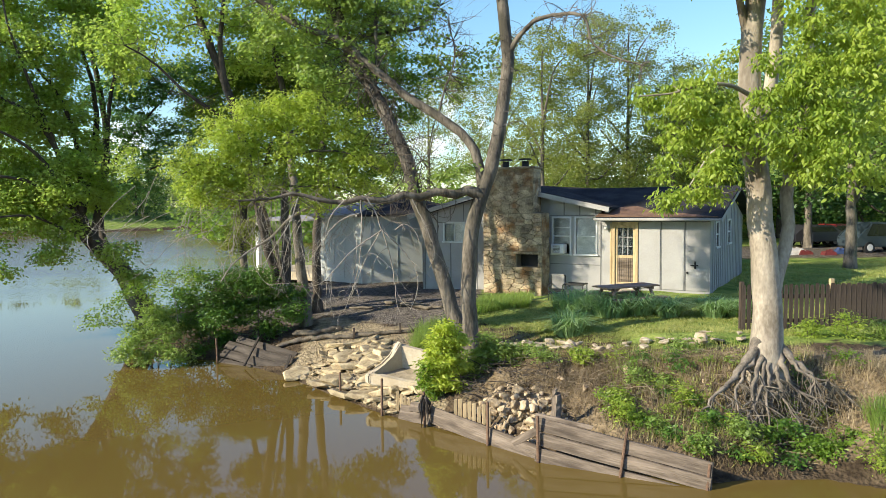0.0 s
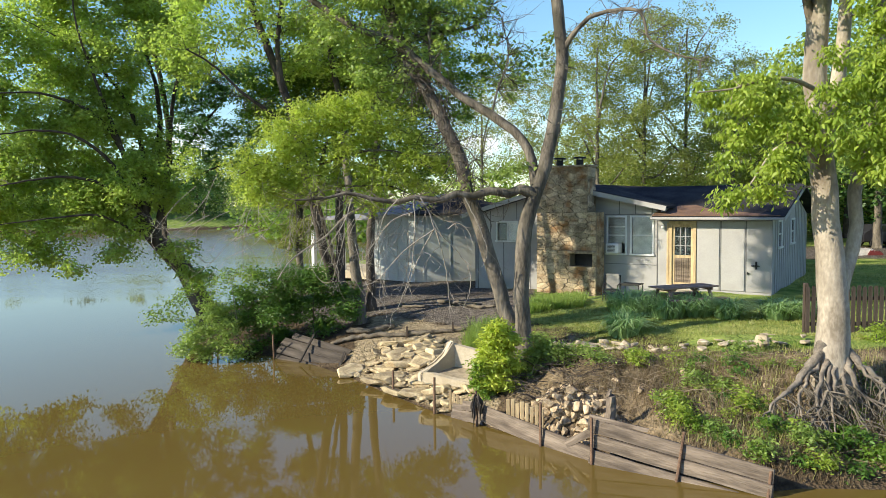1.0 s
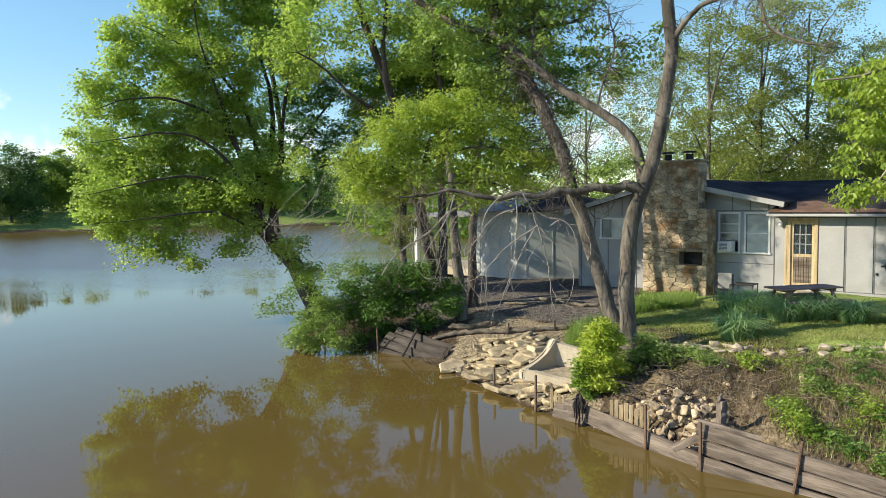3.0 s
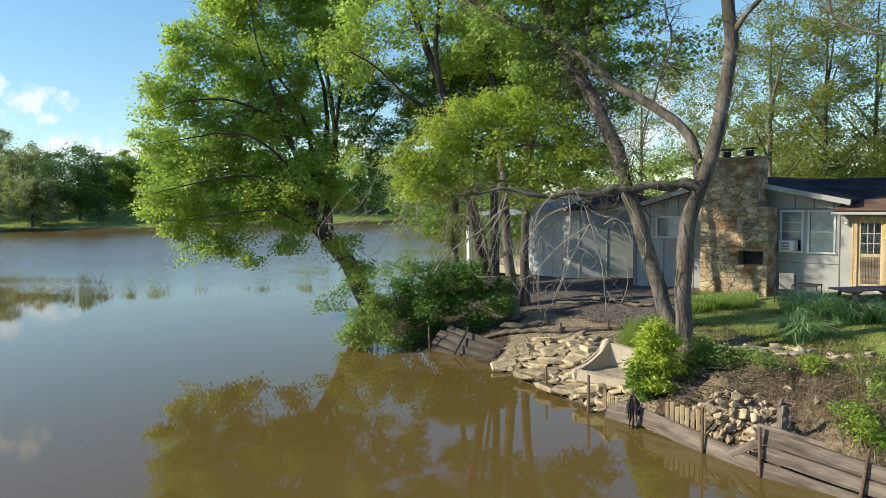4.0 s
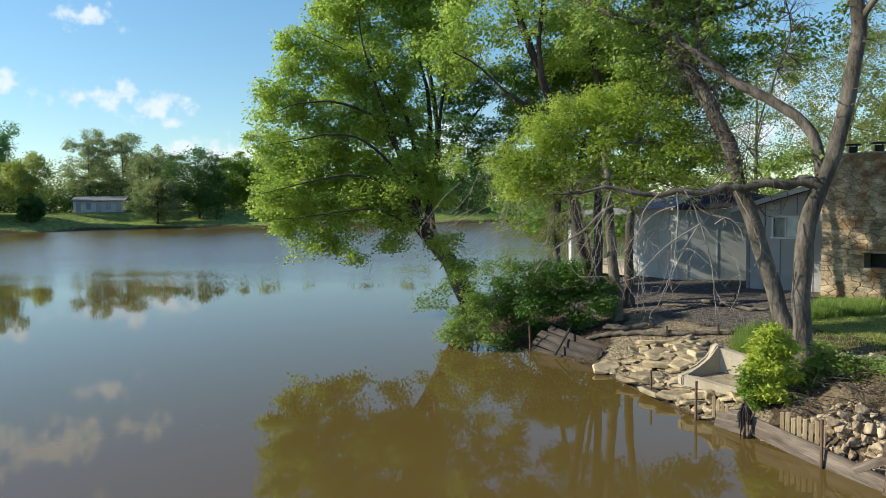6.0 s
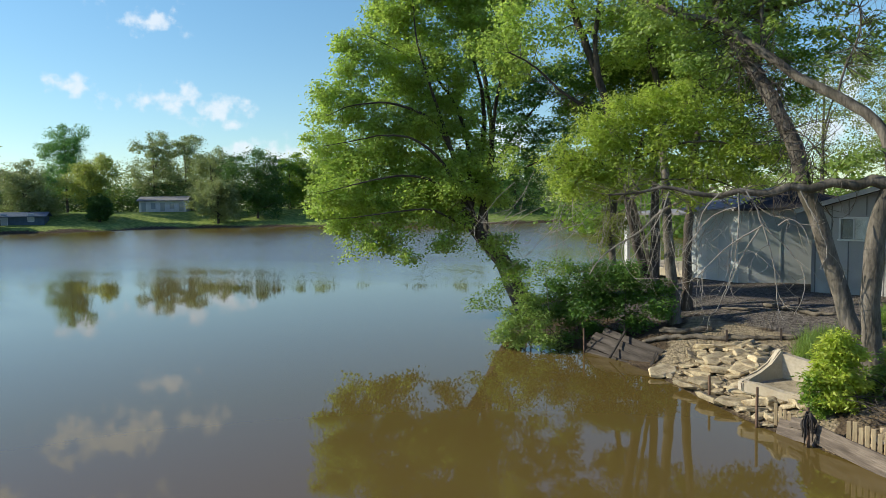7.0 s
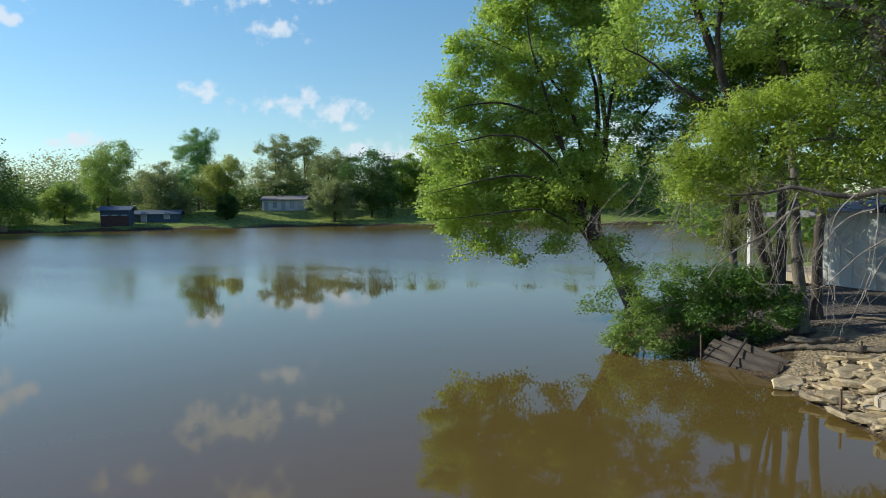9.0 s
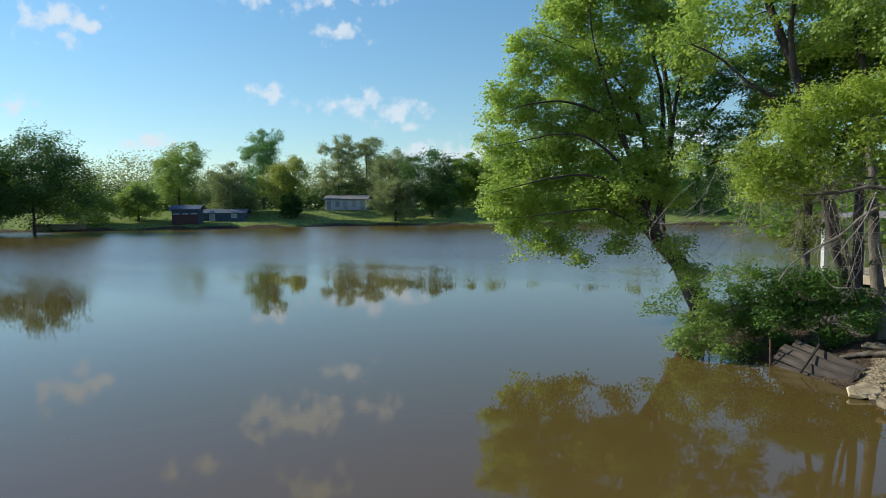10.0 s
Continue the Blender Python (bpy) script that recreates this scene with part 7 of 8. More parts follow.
shrub("dense green bushes on the point", [(-6.2, 21.6), (-7.2, 21.8), (-5.6, 21.2), (-8.0, 22.2), (-6.8, 22.6), (-7.6, 21.2)],
      [(-5.72, 21.4, 2.2, 0.53), (-6.48, 21.64, 2.32, 0.5), (-7.02, 21.13, 2.17, 0.5), (-7.89, 21.51, 1.74, 0.47), (-5.59, 21.56, 1.5, 0.53), (-6.28, 21.6, 1.28, 0.54), (-6.79, 20.95, 1.16, 0.53), (-7.62, 21.28, 0.88, 0.5), (-6.74, 21.64, 0.39, 0.36), (-7.42, 21.23, 0.23, 0.32), (-5.37, 21.52, 0.92, 0.32), (-8.39, 21.33, 1.18, 0.46), (-6.27, 21.24, 2.13, 0.46), (-5.59, 21.43, 2.29, 0.46), (-5.13, 21.78, 1.73, 0.5), (-4.56, 21.22, 1.28, 0.38), (-5.95, 21.36, 1.4, 0.49), (-6.65, 21.24, 1.58, 0.46), (-5.25, 21.44, 0.79, 0.46), (-5.88, 21.73, 0.26, 0.36), (-7.39, 21.45, 1.45, 0.43), (-4.56, 21.67, 1.84, 0.32)], 540, 46, 0.10, M_LEAF_BUSH, 503, 0.17, LEAF_OVAL, m_wood=M_BARK_DARK, flat=0.8)
shrub("lacy light green bush hanging over the water", [(-8.2, 21.2), (-8.8, 21.6), (-7.6, 21.0), (-9.2, 22.0)],
      [(-8.68, 20.19, 0.96, 0.44), (-8.05, 19.99, 0.52, 0.41), (-8.83, 19.67, 0.59, 0.38), (-8.48, 19.71, 0.22, 0.22), (-7.59, 19.73, 0.33, 0.25), (-9.19, 19.83, 0.27, 0.21), (-8.36, 20.33, 1.49, 0.38), (-7.37, 20.09, 0.29, 0.2), (-7.96, 20.22, 0.92, 0.38)], 230, 34, 0.09, M_LEAF_MID, 504, 0.14, LEAF_OVAL, flat=0.8)
shrub("sparse bare-twigged bush hanging over the water", [(-8.6, 21.2), (-9.0, 21.8), (-7.9, 21.1)],
      [(-9.67, 20.25, 1.42, 0.43), (-10.19, 20.29, 1.21, 0.31), (-9.36, 20.42, 1.78, 0.3), (-9.1, 20.5, 2.14, 0.29), (-8.52, 20.49, 1.99, 0.39), (-7.85, 20.43, 2.38, 0.38), (-7.13, 19.92, 2.62, 0.34), (-8.65, 20.1, -0.08, 0.17), (-7.47, 19.87, 0.08, 0.17)], 260, 12, 0.08, M_LEAF_SHADE, 505, 0.14, LEAF_OVAL, twig_r=0.007, m_wood=M_TWIG)
WEEDS = [((3.18, 12.54, 0.82, 0.27), M_LEAF_BRIGHT), ((3.16, 13.08, 0.93, 0.21), M_LEAF_BRIGHT), ((4.46, 12.89, 0.94, 0.24), M_LEAF_BRIGHT), ((3.70, 12.25, 0.63, 0.20), M_LEAF_MID),
         ((5.99, 12.36, 0.54, 0.17), M_LEAF_SHADE), ((6.94, 11.11, 0.47, 0.38), M_LEAF_BRIGHT), ((6.29, 11.69, 0.41, 0.19), M_LEAF_SHADE),
         ((2.98, 15.15, 1.24, 0.25), M_LEAF_BRIGHT), ((5.14, 15.07, 1.44, 0.30), M_LEAF_MID), ((8.45, 16.32, 1.58, 0.32), M_LEAF_BRIGHT), ((9.26, 16.13, 1.63, 0.36), M_LEAF_BRIGHT), ((9.97, 16.22, 1.56, 0.33), M_LEAF_MID), ((5.16, 11.49, 0.35, 0.18), M_LEAF_BRIGHT),
         ((3.82, 13.78, 1.09, 0.20), M_LEAF_MID), ((4.34, 13.67, 1.00, 0.21), M_LEAF_MID), ((2.12, 15.15, 1.26, 0.22), M_LEAF_MID), ((4.97, 11.73, 0.69, 0.20), M_LEAF_MID), ((4.27, 11.62, 0.55, 0.18), M_LEAF_MID)]
for i, (b, ml) in enumerate(WEEDS):
    shrub("leafy green weeds growing on the bank", [(b[0], b[1] + 0.05), (b[0] + 0.1, b[1] + 0.12)], [b, (b[0] + b[3] * 0.5, b[1], b[2] - b[3] * 0.4, b[3] * 0.7)], 30, 42, 0.07, ml, 520 + i, 0.10, LEAF_NARROW, 0.004, "bank weeds")


# dark-leaved weeds added to stand in for the shade under the roots
for i, (px, py, pz, r) in enumerate([(5.48, 12.0, 0.48, 0.2), (5.91, 12.0, 0.57, 0.22), (6.15, 11.8, 0.39, 0.2), (4.63, 12.1, 0.75, 0.2), (4.17, 11.6, 0.43, 0.18), (5.72, 11.5, 0.21, 0.18), (6.43, 11.6, 0.31, 0.2), (4.83, 11.6, 0.33, 0.16), (3.44, 12.4, 0.62, 0.22), (3.87, 12.0, 0.49, 0.18), (6.96, 11.7, 0.47, 0.22)]):
    shrub("dark leafy weeds added to deepen the shaded hollow under the roots", [(px, py)], [(px, py, pz, r)], 22, 28, 0.075, M_LEAF_BUSH if i % 2 else M_LEAF_SHADE, 570 + i, 0.09, LEAF_OVAL, 0.004, "bank weeds")
rnd = random.Random(91)
for i, (x, y) in enumerate(scatter([(2.6, 12.4), (4.8, 11.7), (8.6, 11.3), (8.8, 13.6), (3.4, 15.2), (2.4, 14.6)], 34, rnd, 0.36)):
    r = rnd.uniform(0.10, 0.24)
    z = ground_z(x, y)
    shrub("small green weed on the eroded bank", [(x, y)], [(x, y, z + r * 0.9, r)], 16, 26, 0.06, rnd.choice([M_LEAF_MID, M_LEAF_SHADE, M_LEAF_BRIGHT, M_LEAF_BUSH]), 600 + i, 0.06, LEAF_NARROW, 0.004, "small bank weeds")


# ---- dead hanging branches under the low limb ----
def dead_branches():
    rs = np.random.RandomState(60)
    V, F, off = [], [], 0
    stems = [[(-1.67, 15.81, 4.64), (-1.49, 15.83, 4.33), (-1.36, 15.84, 3.95), (-0.99, 15.87, 3.57), (-0.62, 15.89, 3.07), (-0.59, 15.89, 2.56), (-0.75, 15.88, 2.12)], [(-1.81, 15.70, 4.59), (-1.79, 15.70, 3.96), (-1.86, 15.69, 3.21), (-1.99, 15.67, 2.70), (-2.21, 15.65, 2.13)], [(-1.35, 15.64, 3.94), (-1.63, 15.61, 3.46), (-1.85, 15.59, 2.96), (-2.04, 15.57, 2.46)],
             [(-1.35, 15.74, 3.99), (-1.17, 15.76, 3.33), (-1.08, 15.76, 2.70), (-1.03, 15.77, 2.04)], [(-1.03, 15.57, 3.94), (-0.85, 15.58, 4.08), (-0.61, 15.59, 3.90), (-0.49, 15.59, 3.56)], [(-1.84, 15.69, 4.31), (-2.26, 15.64, 4.16), (-2.64, 15.58, 3.72), (-2.92, 15.53, 3.28)], [(-1.34, 15.54, 3.94), (-2.02, 15.47, 3.47), (-2.58, 15.39, 2.86), (-2.94, 15.32, 2.71)],
             [(-0.68, 15.89, 4.63), (-0.37, 15.90, 3.94), (-0.19, 15.90, 3.44), (-0.31, 15.90, 3.07)], [(-2.12, 15.36, 4.59), (-2.42, 15.31, 4.23), (-2.61, 15.28, 3.49)], [(-3.12, 15.39, 4.65), (-3.31, 15.35, 4.11), (-3.63, 15.28, 3.62), (-3.88, 15.21, 3.12)]]
    lines = []
    for st in stems:
        line = smooth_line(st, 0.1)
        line = line + rs.randn(*line.shape) * 0.006
        v, f = tube_arrays(line, np.linspace(0.016, 0.006, len(line)), 5)
        V.append(v)
        F.append(f + off)
        off += len(v)
        for k in range(4, len(line), 4):
            if rs.rand() < 0.75:
                d = line[min(k + 3, len(line) - 1)] - line[k - 3]
                lines.append((line[k], d / np.linalg.norm(d) + rs.randn(3) * 0.7, 0.35 + 0.5 * rs.rand(), 0.0065))
    for _ in range(58):
        s = np.array((-4.2, 17.6, 4.5)) + rs.randn(3) * np.array([1.5, 0.8, 0.5])
        lines.append((s, np.array([-0.6 + rs.randn() * 0.6, -0.5, -0.5 - 0.6 * rs.rand()]), 1.3 + rs.rand(), 0.0085))
    while lines:
        a, d, L, r = lines.pop()
        n = 7
        p = [a]
        d = d / np.linalg.norm(d)
        turn = rs.randn(3) * 0.16
        for k in range(n):
            d = d + turn + rs.randn(3) * 0.10 + np.array([0, 0, -0.10 if k < n - 2 else 0.12])
            d /= np.linalg.norm(d)
            p.append(p[-1] + d * L / n)
        p = np.array(p)
        p[:, 2] = np.maximum(p[:, 2], 1.15)
        line = smooth_line(p, 0.10)
        v, f = tube_arrays(line, np.linspace(r, r * 0.3, len(line)), 4)
        V.append(v)
        F.append(f + off)
        off += len(v)
        if r > 0.005:
            for k in range(2, n):
                if rs.rand() < 0.5:
                    lines.append((p[k], d + rs.randn(3) * 0.6, L * (0.35 + 0.25 * rs.rand()), r * 0.6))
    ob = mesh_object("dead_branches", np.vstack(V), np.vstack(F), M_TWIG)
    return tagged(ob, "bare pale dead branches hanging under the low limb", "branches", kind="stuff")


dead_branches()


def vine_tangle():
    """Dead vines that wind round the leaning trunk and hang off it in loops."""
    rs = np.random.RandomState(62)
    trunk = smooth_line([(-0.55, 16.95, 4.66), (-0.71, 17.05, 5.33), (-1.05, 17.2, 6.15), (-1.39, 17.4, 6.79), (-1.95, 17.6, 7.57), (-2.46, 17.9, 8.46)], 0.1)
    V, F, off = [], [], 0
    for _ in range(210):
        a = trunk[rs.randint(len(trunk))] + rs.randn(3) * 0.16
        d = rs.randn(3) * np.array([1, 0.6, 0.9]) + np.array([0.1, -0.2, -0.35])
        d /= np.linalg.norm(d)
        n = 0.5 + 0.8 * rs.rand()
        bow = rs.randn(3) * 0.22
        p = smooth_line([a, a + d * n * 0.4 + bow, a + d * n * 0.8 + bow * 0.6 + np.array([0, 0, -0.12]), a + d * n + rs.randn(3) * 0.2], 0.12)
        v, f = tube_arrays(p, np.linspace(0.007 + 0.004 * rs.rand(), 0.0025, len(p)), 4)
        V.append(v)
        F.append(f + off)
        off += len(v)
    return tagged(mesh_object("vine_tangle", np.vstack(V), np.vstack(F), M_BARK_DARK), "tangle of dead grey vines on the leaning trunk", "vines", kind="stuff")


vine_tangle()
b = smooth_line([(-2.73, 18.80, 4.77), (-3.32, 18.71, 4.52), (-3.96, 18.58, 4.19), (-4.42, 18.27, 3.69), (-4.92, 17.94, 3.35), (-5.27, 17.63, 3.03), (-5.47, 17.36, 2.63)], 0.2)
v, f = tube_arrays(b, np.linspace(0.05, 0.012, len(b)), 6, 0.2, np.random.RandomState(1))
tagged(mesh_object("fallen_branch", v, f, M_TWIG, smooth=True), "bare bent grey branch hanging over the bushes", "branch")


# broken post behind the boards
stump = new("broken_post")
stump.location = (2.01, 12.7, 0.86)
tagged(stump, "broken grey wooden post behind the plank wall", "post")
beam("post", (0, 0, -0.4), (0.03, 0.02, 0.16), 0.13, 0.11, M_WOOD_GREY, stump, 0.012, "", 0, 0.02, 71)
beam("splinter", (-0.02, 0.0, 0.12), (0.0, 0.02, 0.26), 0.05, 0.05, M_WOOD_GREY, stump, 0.008, "", 0, 0.012, 72)
# pale boulder and drain pipe by the lawn's edge
pale_stone = new("rock", rock_mesh("rock", 0.36, 0.3, 0.3, 77, M_CONCRETE))
pale_stone.location = (5.7, 15.6, 1.5)
tagged(pale_stone, "pale grey boulder at the top of the bank", "rock", "edging stones")
p0, p1 = Vector(on_ground(8.18, 21.6, 0.06)), Vector(on_ground(8.99, 20.9, 0.06))
v, f = tube_arrays(np.array([tuple(p0), tuple((p0 + p1) / 2), tuple(p1)]), [0.055] * 3, 12)
pipe = mesh_object("drain_pipe", v.tolist(), f.tolist() + [list(range(12))[::-1], list(range(24, 36))], M_TRIM, smooth=True)
tagged(pipe, "white plastic drain pipe lying beside the cottage corner", "pipe")


# ---- picket fence ----
fence = new("fence")
fence.location = (9.0, 17.4, 1.2)
tagged(fence, "dark brown weathered picket fence along the yard", "fence")
def fence_at(t):
    return Vector((7.35 + 5.2 * t, 17.3 + 0.3 * t, 0)) - Vector((9.0, 17.4, 0))
for t in np.arange(0.0, 1.0, 0.0255):
    p = fence_at(t)
    k = 0.02 * math.sin(t * 91)
    bm = bmesh.new()
    e = 0.045 if t < 0.42 else 0.061
    pts = [(-e, 0.05), (e, 0.05), (e, 1.20 + k), (e - 0.02, 1.25 + k), (0.02 - e, 1.25 + k), (-e, 1.20 + k)]
    a = [bm.verts.new((x, -0.01, z)) for x, z in pts]
    bb = [bm.verts.new((x, 0.01, z)) for x, z in pts]
    bm.faces.new(a)
    bm.faces.new(bb[::-1])
    for i in range(6):
        bm.faces.new((a[i], bb[i], bb[(i + 1) % 6], a[(i + 1) % 6]))
    bmesh.ops.recalc_face_normals(bm, faces=bm.faces[:])
    pk = part("picket", bm, M_WOOD_BROWN, fence)
    pk.location = (p.x, p.y - 0.03, 0)
for z in (0.35, 0.95):
    beam("rail", fence_at(0) + Vector((0, 0.02, z)), fence_at(1) + Vector((0, 0.02, z)), 0.04, 0.09, M_WOOD_BROWN, fence)
for t, h in ((0.0, 1.32), (0.44, 1.36), (0.9, 1.34)):
    p = fence_at(t)
    box("post", p.x - 0.05, p.x + 0.05, p.y + 0.05, p.y + 0.15, -0.2, h, M_WOOD_TAN if t == 0.44 else M_WOOD_BROWN, fence, 0.01)


# ---- picnic table ----
def picnic_table(x, y, turn):
    t = new("picnic_table")
    t.matrix_world = pose(x, y, ground_z(x, y), 0, 0, turn)
    tagged(t, "weathered brown wooden picnic table on the patio", "table")
    m = material("red_brown_table_wood", (0.17, 0.10, 0.07), (0.38, 0.26, 0.185), 0.8, 3, 25, 0.4, random_tint=0.2, stretch=(0.4, 3, 3))
    for k in range(5):
        box("top_board", -0.92, 0.92, -0.36 + 0.146 * k, -0.225 + 0.146 * k, 0.71, 0.75, m, t, 0.006)
    for s in (-1, 1):
        for k in range(2):
            y0 = s * 0.66 - 0.14 + 0.145 * k
            box("bench_board", -0.92, 0.92, y0, y0 + 0.135, 0.42, 0.46, m, t, 0.006)
    for ex in (-0.66, 0.66):
        for s in (-1, 1):
            beam("leg", (ex, s * 0.62, 0.0), (ex, s * 0.22, 0.71), 0.09, 0.04, m, t)
        beam("bench_support", (ex + 0.045, -0.80, 0.39), (ex + 0.045, 0.80, 0.39), 0.04, 0.09, m, t)
        beam("top_support", (ex + 0.045, -0.34, 0.67), (ex + 0.045, 0.34, 0.67), 0.04, 0.08, m, t)
        beam("brace", (ex, 0, 0.40), (ex * 0.35, 0, 0.69), 0.04, 0.07, m, t)
    return t


picnic_table((5.26, 20.33, 2.12)[0], (5.26, 20.33, 2.12)[1], 24)


# ---- patio chairs ----
def patio_chair(x, y, turn, label, mat):
    c = new("patio_chair")
    c.matrix_world = pose(x, y, ground_z(x, y), 0, 0, turn)
    tagged(c, label, "chair", "patio chairs")
    for sx in (-0.25, 0.25):
        beam("leg", (sx, -0.24, 0), (sx, -0.22, 0.62), 0.035, 0.03, mat, c)
        beam("leg", (sx, 0.26, 0), (sx, 0.30, 0.92), 0.035, 0.03, mat, c)
        beam("armrest", (sx, -0.24, 0.63), (sx, 0.28, 0.65), 0.05, 0.025, mat, c)
    box("seat", -0.24, 0.24, -0.24, 0.26, 0.40, 0.44, mat, c, 0.012)
    for k in range(5):
        beam("back_slat", (-0.18 + 0.09 * k, 0.27, 0.46), (-0.18 + 0.09 * k, 0.32, 0.90), 0.06, 0.015, mat, c)
    beam("back_rail", (-0.26, 0.31, 0.92), (0.26, 0.31, 0.92), 0.05, 0.03, mat, c)
    return c


sling = patio_chair((3.96, 24.68, 1.63)[0], (3.96, 24.68, 1.63)[1], -20, "dark-framed patio chair with a cream sling back beside the chimney", M_DARK)
back = box("sling_back", -0.22, 0.22, 0.235, 0.255, 0.46, 0.98, plain("cream_sling", (0.26, 0.25, 0.23), 0.8), sling, 0.008, "cream fabric sling back")


def side_table(x, y, turn):
    t = new("side_table")
    t.matrix_world = pose(x, y, ground_z(x, y), 0, 0, turn)
    tagged(t, "small dark metal side table under the windows", "table")
    box("top", -0.34, 0.34, -0.25, 0.25, 0.50, 0.53, M_DARK, t, 0.01)
    for sx in (-0.31, 0.31):
        for sy in (-0.22, 0.22):
            beam("leg", (sx, sy, 0), (sx, sy, 0.50), 0.03, 0.03, M_DARK, t)
        beam("rail", (sx, -0.22, 0.12), (sx, 0.22, 0.12), 0.02, 0.02, M_DARK, t)
    box("rim", -0.35, 0.35, -0.26, -0.24, 0.47, 0.55, M_DARK, t, 0.004)
    return t


side_table((4.66, 24.76, 1.62)[0], (4.66, 24.76, 1.62)[1], -30)
lean = beam("leaning_board", (0, 0, 0), (0.05, 0.30, 0.85), 0.42, 0.03, plain("grey_brown_board", (0.17, 0.155, 0.14), 0.9))
lean.matrix_world = house.matrix_world @ pose(-3.72, -0.42, 1.05) @ Matrix.Translation((0, 0, 0.22)) @ lean.matrix_world
tagged(lean, "grey board leaning against the wall beside the door", "board")
lantern = new("wall_lantern")
lantern.matrix_world = house.matrix_world @ pose(-8.42, -0.02, 1.95)
tagged(lantern, "small black wall lantern beside the chimney", "lamp")
box("bracket", -0.03, 0.03, -0.14, 0.0, 0.10, 0.13, M_DARK, lantern)
box("cage", -0.07, 0.07, -0.20, -0.06, -0.20, 0.10, M_DARK, lantern, 0.02)
box("cap", -0.09, 0.09, -0.22, -0.04, 0.10, 0.14, M_DARK, lantern, 0.02)

# ---- window air conditioner ----
ac = new("air_conditioner")
ac.matrix_world = house.matrix_world @ pose(-5.34, -0.16, 2.61)
tagged(ac, "white window air conditioner with dark grille", "air conditioner")
box("body", -0.24, 0.24, -0.22, 0.20, 0.0, 0.36, M_TRIM, ac, 0.02)
box("grille", -0.17, 0.11, -0.235, -0.222, 0.05, 0.31, plain("grey_grille", (0.16, 0.16, 0.15)), ac, 0.004)
for k in range(5):
    box("louvre", -0.17, 0.11, -0.245, -0.235, 0.075 + 0.05 * k, 0.09 + 0.05 * k, M_TRIM, ac, 0)

# porch lamp by the door
lamp = new("wall_lamp")
lamp.matrix_world = house.matrix_world @ pose(-3.55, -0.04, 3.58)
tagged(lamp, "small white wall lamp beside the door", "lamp")
bm = bmesh.new()
bmesh.ops.create_uvsphere(bm, u_segments=14, v_segments=10, radius=0.07, matrix=Matrix.Translation((0, -0.10, 0)))
part("globe", bm, M_TRIM, lamp, smooth=True)
box("base", -0.05, 0.05, -0.05, 0.0, -0.05, 0.05, M_TRIM, lamp, 0.01)

# patio slabs in front of the extension
patio = new("patio")
patio.matrix_world = house.matrix_world.copy()
tagged(patio, "worn grey concrete patio beside the cottage", "patio", kind="structure")
for i in range(4):
    for k in range(2):
        box("slab", -3.9 + 1.3 * i + 0.01, -2.62 + 1.3 * i, -2.4 + 1.15 * k, -1.27 + 1.15 * k, 1.0, 1.30 + 0.01 * ((i + k) % 2), M_MORTAR, patio, 0.015)


# ---- far shore buildings ----
def far_house(p, turn, w, d, h, rise, m_wall, m_roof, label, windows=3):
    hs = new("house")
    hs.matrix_world = pose(p[0], p[1], ground_z(p[0], p[1]) - 0.2, 0, 0, turn)
    tagged(hs, label, "house", "houses on the far shore")
    box("wall", -w / 2, w / 2, 0, d, 0, h, m_wall, hs, 0.02)
    slab("roof", [(-w / 2 - 0.5, -0.5, h), (w / 2 + 0.5, -0.5, h), (w / 2 + 0.5, d / 2, h + rise), (-w / 2 - 0.5, d / 2, h + rise)], 0.15, m_roof, hs)
    slab("roof", [(-w / 2 - 0.5, d / 2, h + rise), (w / 2 + 0.5, d / 2, h + rise), (w / 2 + 0.5, d + 0.5, h), (-w / 2 - 0.5, d + 0.5, h)], 0.15, m_roof, hs)
    for i in range(windows):
        x = -w / 2 + w * (i + 0.5) / windows
        win = new("window")
        win.parent = hs
        box("pane", x - 0.5, x + 0.5, -0.06, -0.03, 0.9 if i % 2 else 0.3, 2.3, M_GLASS, win, 0)
        box("window_frame", x - 0.58, x + 0.58, -0.03, -0.01, 0.82 if i % 2 else 0.22, 2.38, M_TRIM, win, 0)
    return hs


M_BLUE = material("faded_blue_paint", (0.05, 0.075, 0.10), (0.085, 0.12, 0.15), 0.7, 1.5, 20, 0.2)
M_BRICK_RED = material("dark_red_boards", (0.06, 0.035, 0.03), (0.11, 0.055, 0.045), 0.8, 2, 20, 0.2)
M_ROOF_BLUE = material("blue_grey_roof", (0.08, 0.11, 0.14), (0.13, 0.165, 0.20), 0.7, 1.5, 20, 0.2)
far_house((-138.03, 124.67, 3.10), 42, 8, 6, 2.2, 0.9, M_SIDING, M_ROOF_PALE, "pale grey low house on the far lawn", 4)
far_house((-139.11, 114.23, 3.24), 40, 10.5, 8, 2.9, 1.0, M_TRIM, M_ROOF_PALE, "long low white house on the far lawn", 5)
far_house((-136.86, 78.96, 1.76), 48, 9, 5, 1.9, 0.8, M_BLUE, M_ROOF_BLUE, "faded blue boat shed on the far bank", 2)
bh = far_house((-136.05, 69.99, 0.60), 50, 5.2, 5, 3.3, 0.8, M_BLUE, M_ROOF_BLUE, "blue two-storey boathouse at the far water's edge", 3)
box("lower_wall", -2.55, 2.55, -0.12, 5.1, -0.6, 2.2, M_BRICK_RED, bh, 0.02, "dark red lower boards")
sea = new("sea_wall")
sp = (-143.90, 48.96, 1.31)
sea.matrix_world = pose(sp[0], sp[1], 0, 0, 0, 62)
tagged(sea, "grey concrete sea wall at the far bank", "wall")
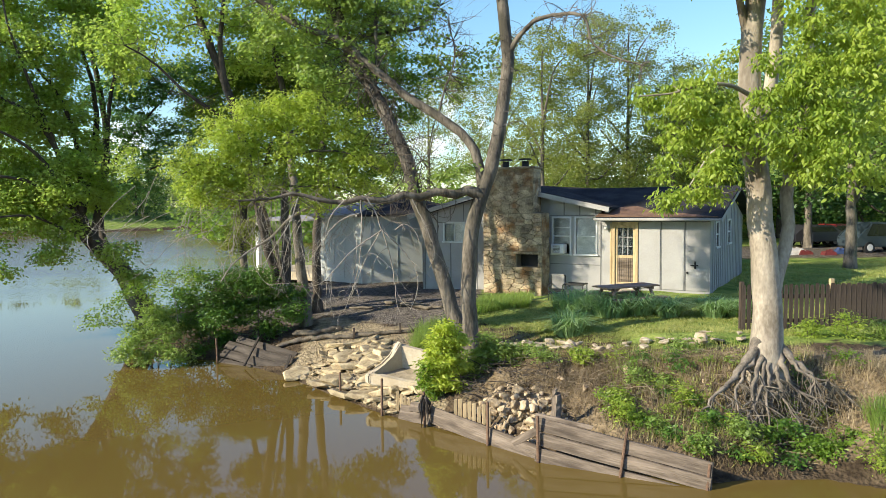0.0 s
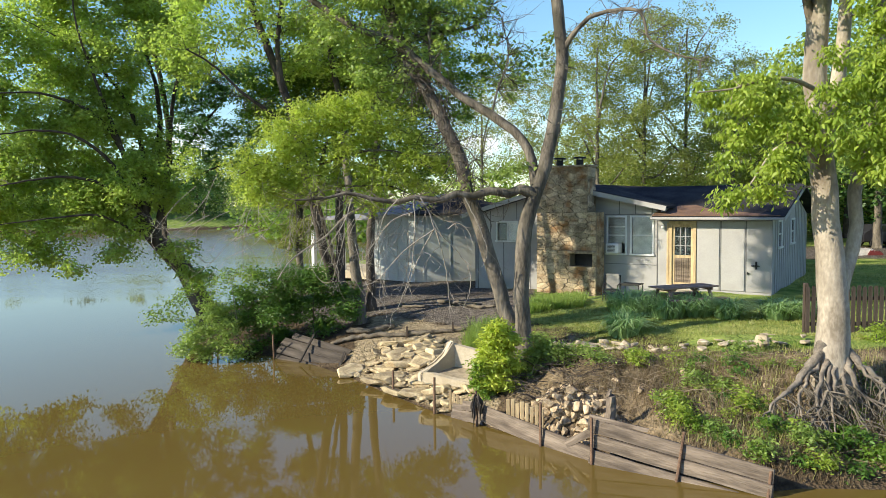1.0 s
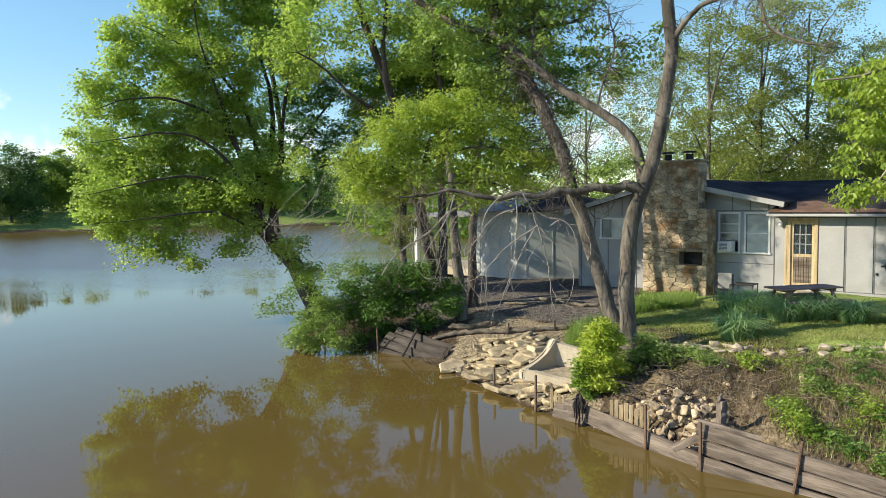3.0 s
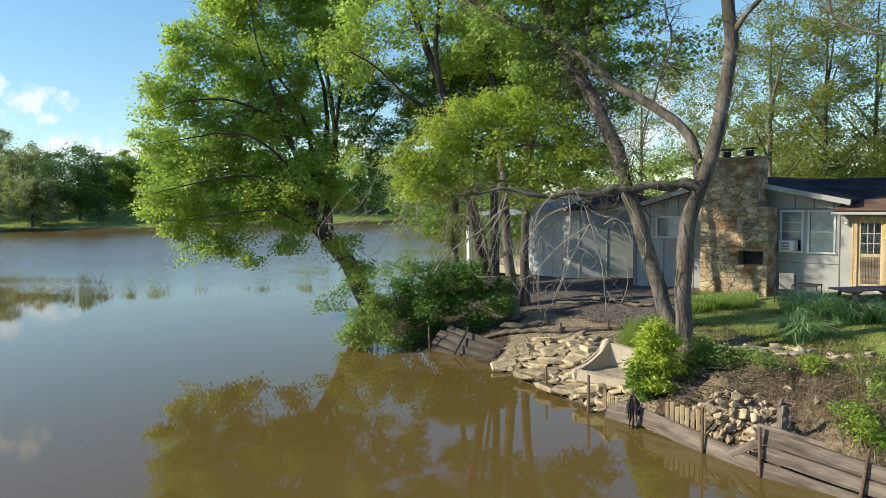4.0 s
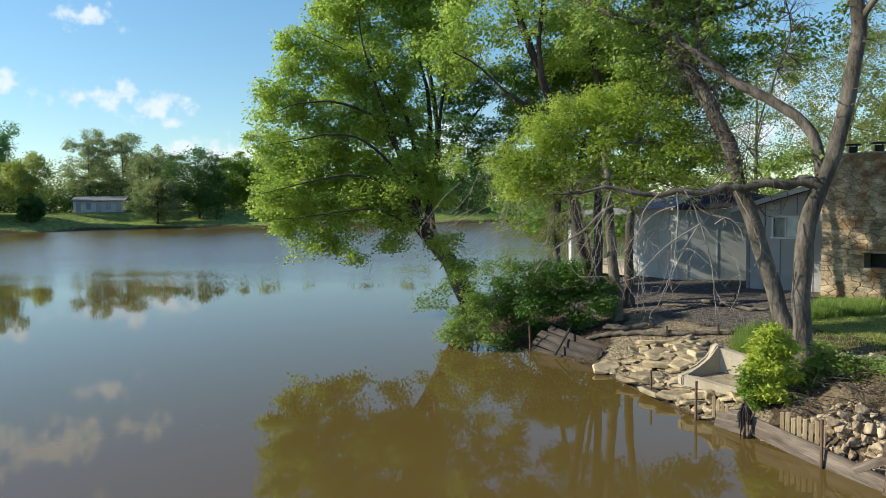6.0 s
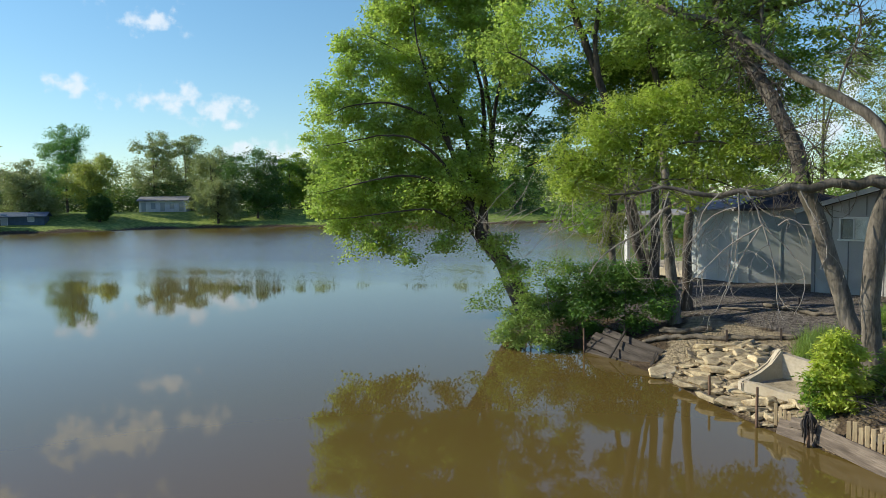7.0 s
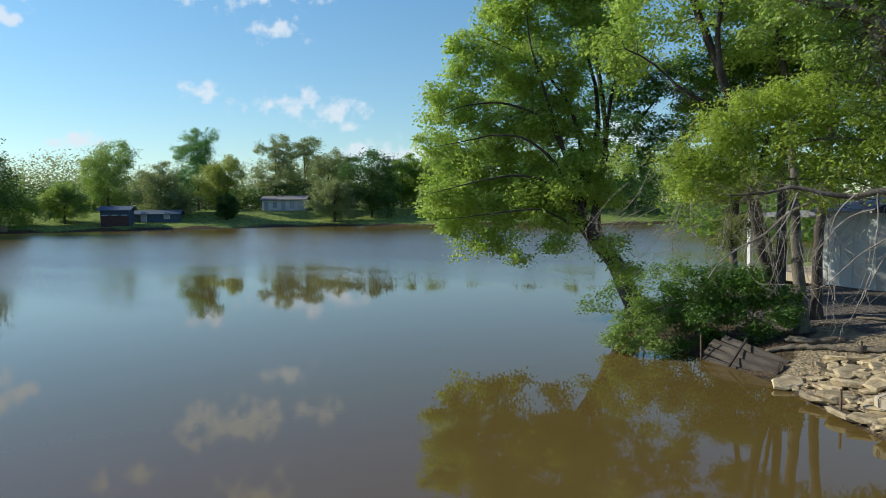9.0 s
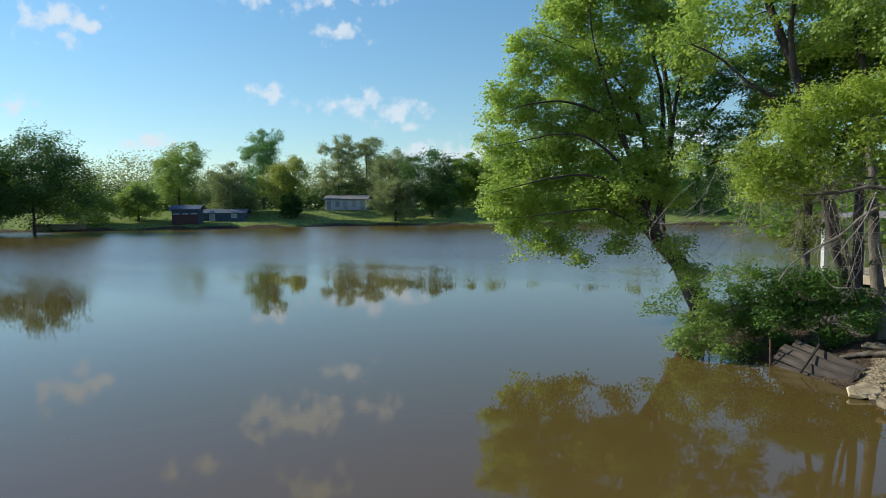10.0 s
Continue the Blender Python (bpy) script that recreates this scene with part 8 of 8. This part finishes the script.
box("face", -4.5, 4.5, -0.3, 0.4, -0.5, 1.3, M_MORTAR, sea, 0.03)
box("coping", -4.6, 4.6, -0.4, 0.5, 1.3, 1.5, M_CONCRETE, sea, 0.03)


# ---- parked vehicles under the far yard trees ----
def car(p, turn, colour, label, scale=1.0, tall=0.0):
    c = new("car")
    c.matrix_world = pose(p[0], p[1], ground_z(p[0], p[1]), 0, 0, turn)
    tagged(c, label, "car", "parked vehicles")
    paint = plain("car_paint", colour, 0.3, vary=0.08, bump=0, spec=0.5)
    bm = bmesh.new()
    prof = [(-2.15, 0.35), (2.15, 0.35), (2.2, 0.75), (1.25, 0.92), (0.65, 1.42 + tall), (-1.2, 1.45 + tall), (-1.95, 0.98), (-2.2, 0.85)]
    a = [bm.verts.new((x, -0.85, z)) for x, z in prof]
    b2 = [bm.verts.new((x, 0.85, z)) for x, z in prof]
    bm.faces.new(a)
    bm.faces.new(b2[::-1])
    for i in range(len(prof)):
        bm.faces.new((a[i], b2[i], b2[(i + 1) % len(prof)], a[(i + 1) % len(prof)]))
    bmesh.ops.bevel(bm, geom=bm.edges[:], offset=0.07, segments=2, affect="EDGES")
    bmesh.ops.recalc_face_normals(bm, faces=bm.faces[:])
    part("body", bm, paint, c, smooth=False)
    for s in (-1, 1):
        prism("side_window", [(-1.55, 1.0), (0.95, 1.0), (0.55, 1.34 + tall), (-1.15, 1.36 + tall)], s * 0.86 - 0.01, s * 0.86 + 0.01, M_GLASS_DARK, c, 0.004)
    for wx in (-1.35, 1.35):
        for s in (-1, 1):
            wh = new("wheel")
            wh.parent = c
            bm = bmesh.new()
            bmesh.ops.create_cone(bm, cap_ends=True, segments=18, radius1=0.33, radius2=0.33, depth=0.22, matrix=pose(wx, s * 0.80, 0.33, 90, 0, 0))
            part("tyre", bm, M_DARK, wh)
            bm = bmesh.new()
            bmesh.ops.create_cone(bm, cap_ends=True, segments=14, radius1=0.2, radius2=0.2, depth=0.24, matrix=pose(wx, s * 0.80, 0.33, 90, 0, 0))
            part("rim", bm, M_TRIM, wh)
    return c


M_GLASS_DARK = plain("dark_car_glass", (0.02, 0.022, 0.025), 0.08, bump=0, spec=0.6)
car((25.16, 47.78, 2.49), 8, (0.03, 0.03, 0.035), "dark car parked under the yard trees")
car((27.45, 48.81, 2.43), 14, (0.22, 0.02, 0.02), "dark red car parked under the yard trees")
car((26.17, 42.61, 2.60), 10, (0.035, 0.05, 0.06), "dark pickup parked under the yard trees", 1, 0.35)


def tarp(p, w, h, colour, label, seed):
    """A low heap under a crumpled cover."""
    rs = np.random.RandomState(seed)
    z = ground_z(p[0], p[1])
    g = 9
    v, f = [], []
    for i in range(g):
        for k in range(g):
            a, b = i / (g - 1) * 2 - 1, k / (g - 1) * 2 - 1
            v.append((a * w / 2, b * w * 0.35, max(0, 1 - max(abs(a), abs(b)) ** 4) * h * (0.7 + 0.4 * rs.rand()) - 0.02))
    for i in range(g - 1):
        for k in range(g - 1):
            f.append([i * g + k, i * g + k + 1, (i + 1) * g + k + 1, (i + 1) * g + k])
    ob = mesh_object("tarp", v, f, plain("tarp_cloth", colour, 0.6), smooth=False)
    ob.location = (p[0], p[1], z)
    return tagged(ob, label, "tarp", "covered heaps in the yard")


tarp((20.92, 40.97, 2.39), 0.9, 0.28, (0.11, 0.02, 0.016), "low red tarp heap in the yard", 1)
tarp((22.01, 40.39, 2.47), 0.8, 0.32, (0.12, 0.022, 0.02), "low red tarp heap in the yard", 2)
tarp((22.97, 41.01, 2.50), 0.7, 0.4, (0.03, 0.05, 0.12), "blue tarp heap in the yard", 3)
tarp((20.48, 41.19, 2.32), 1.2, 0.4, (0.45, 0.42, 0.38), "pale tarp heap in the yard", 4)
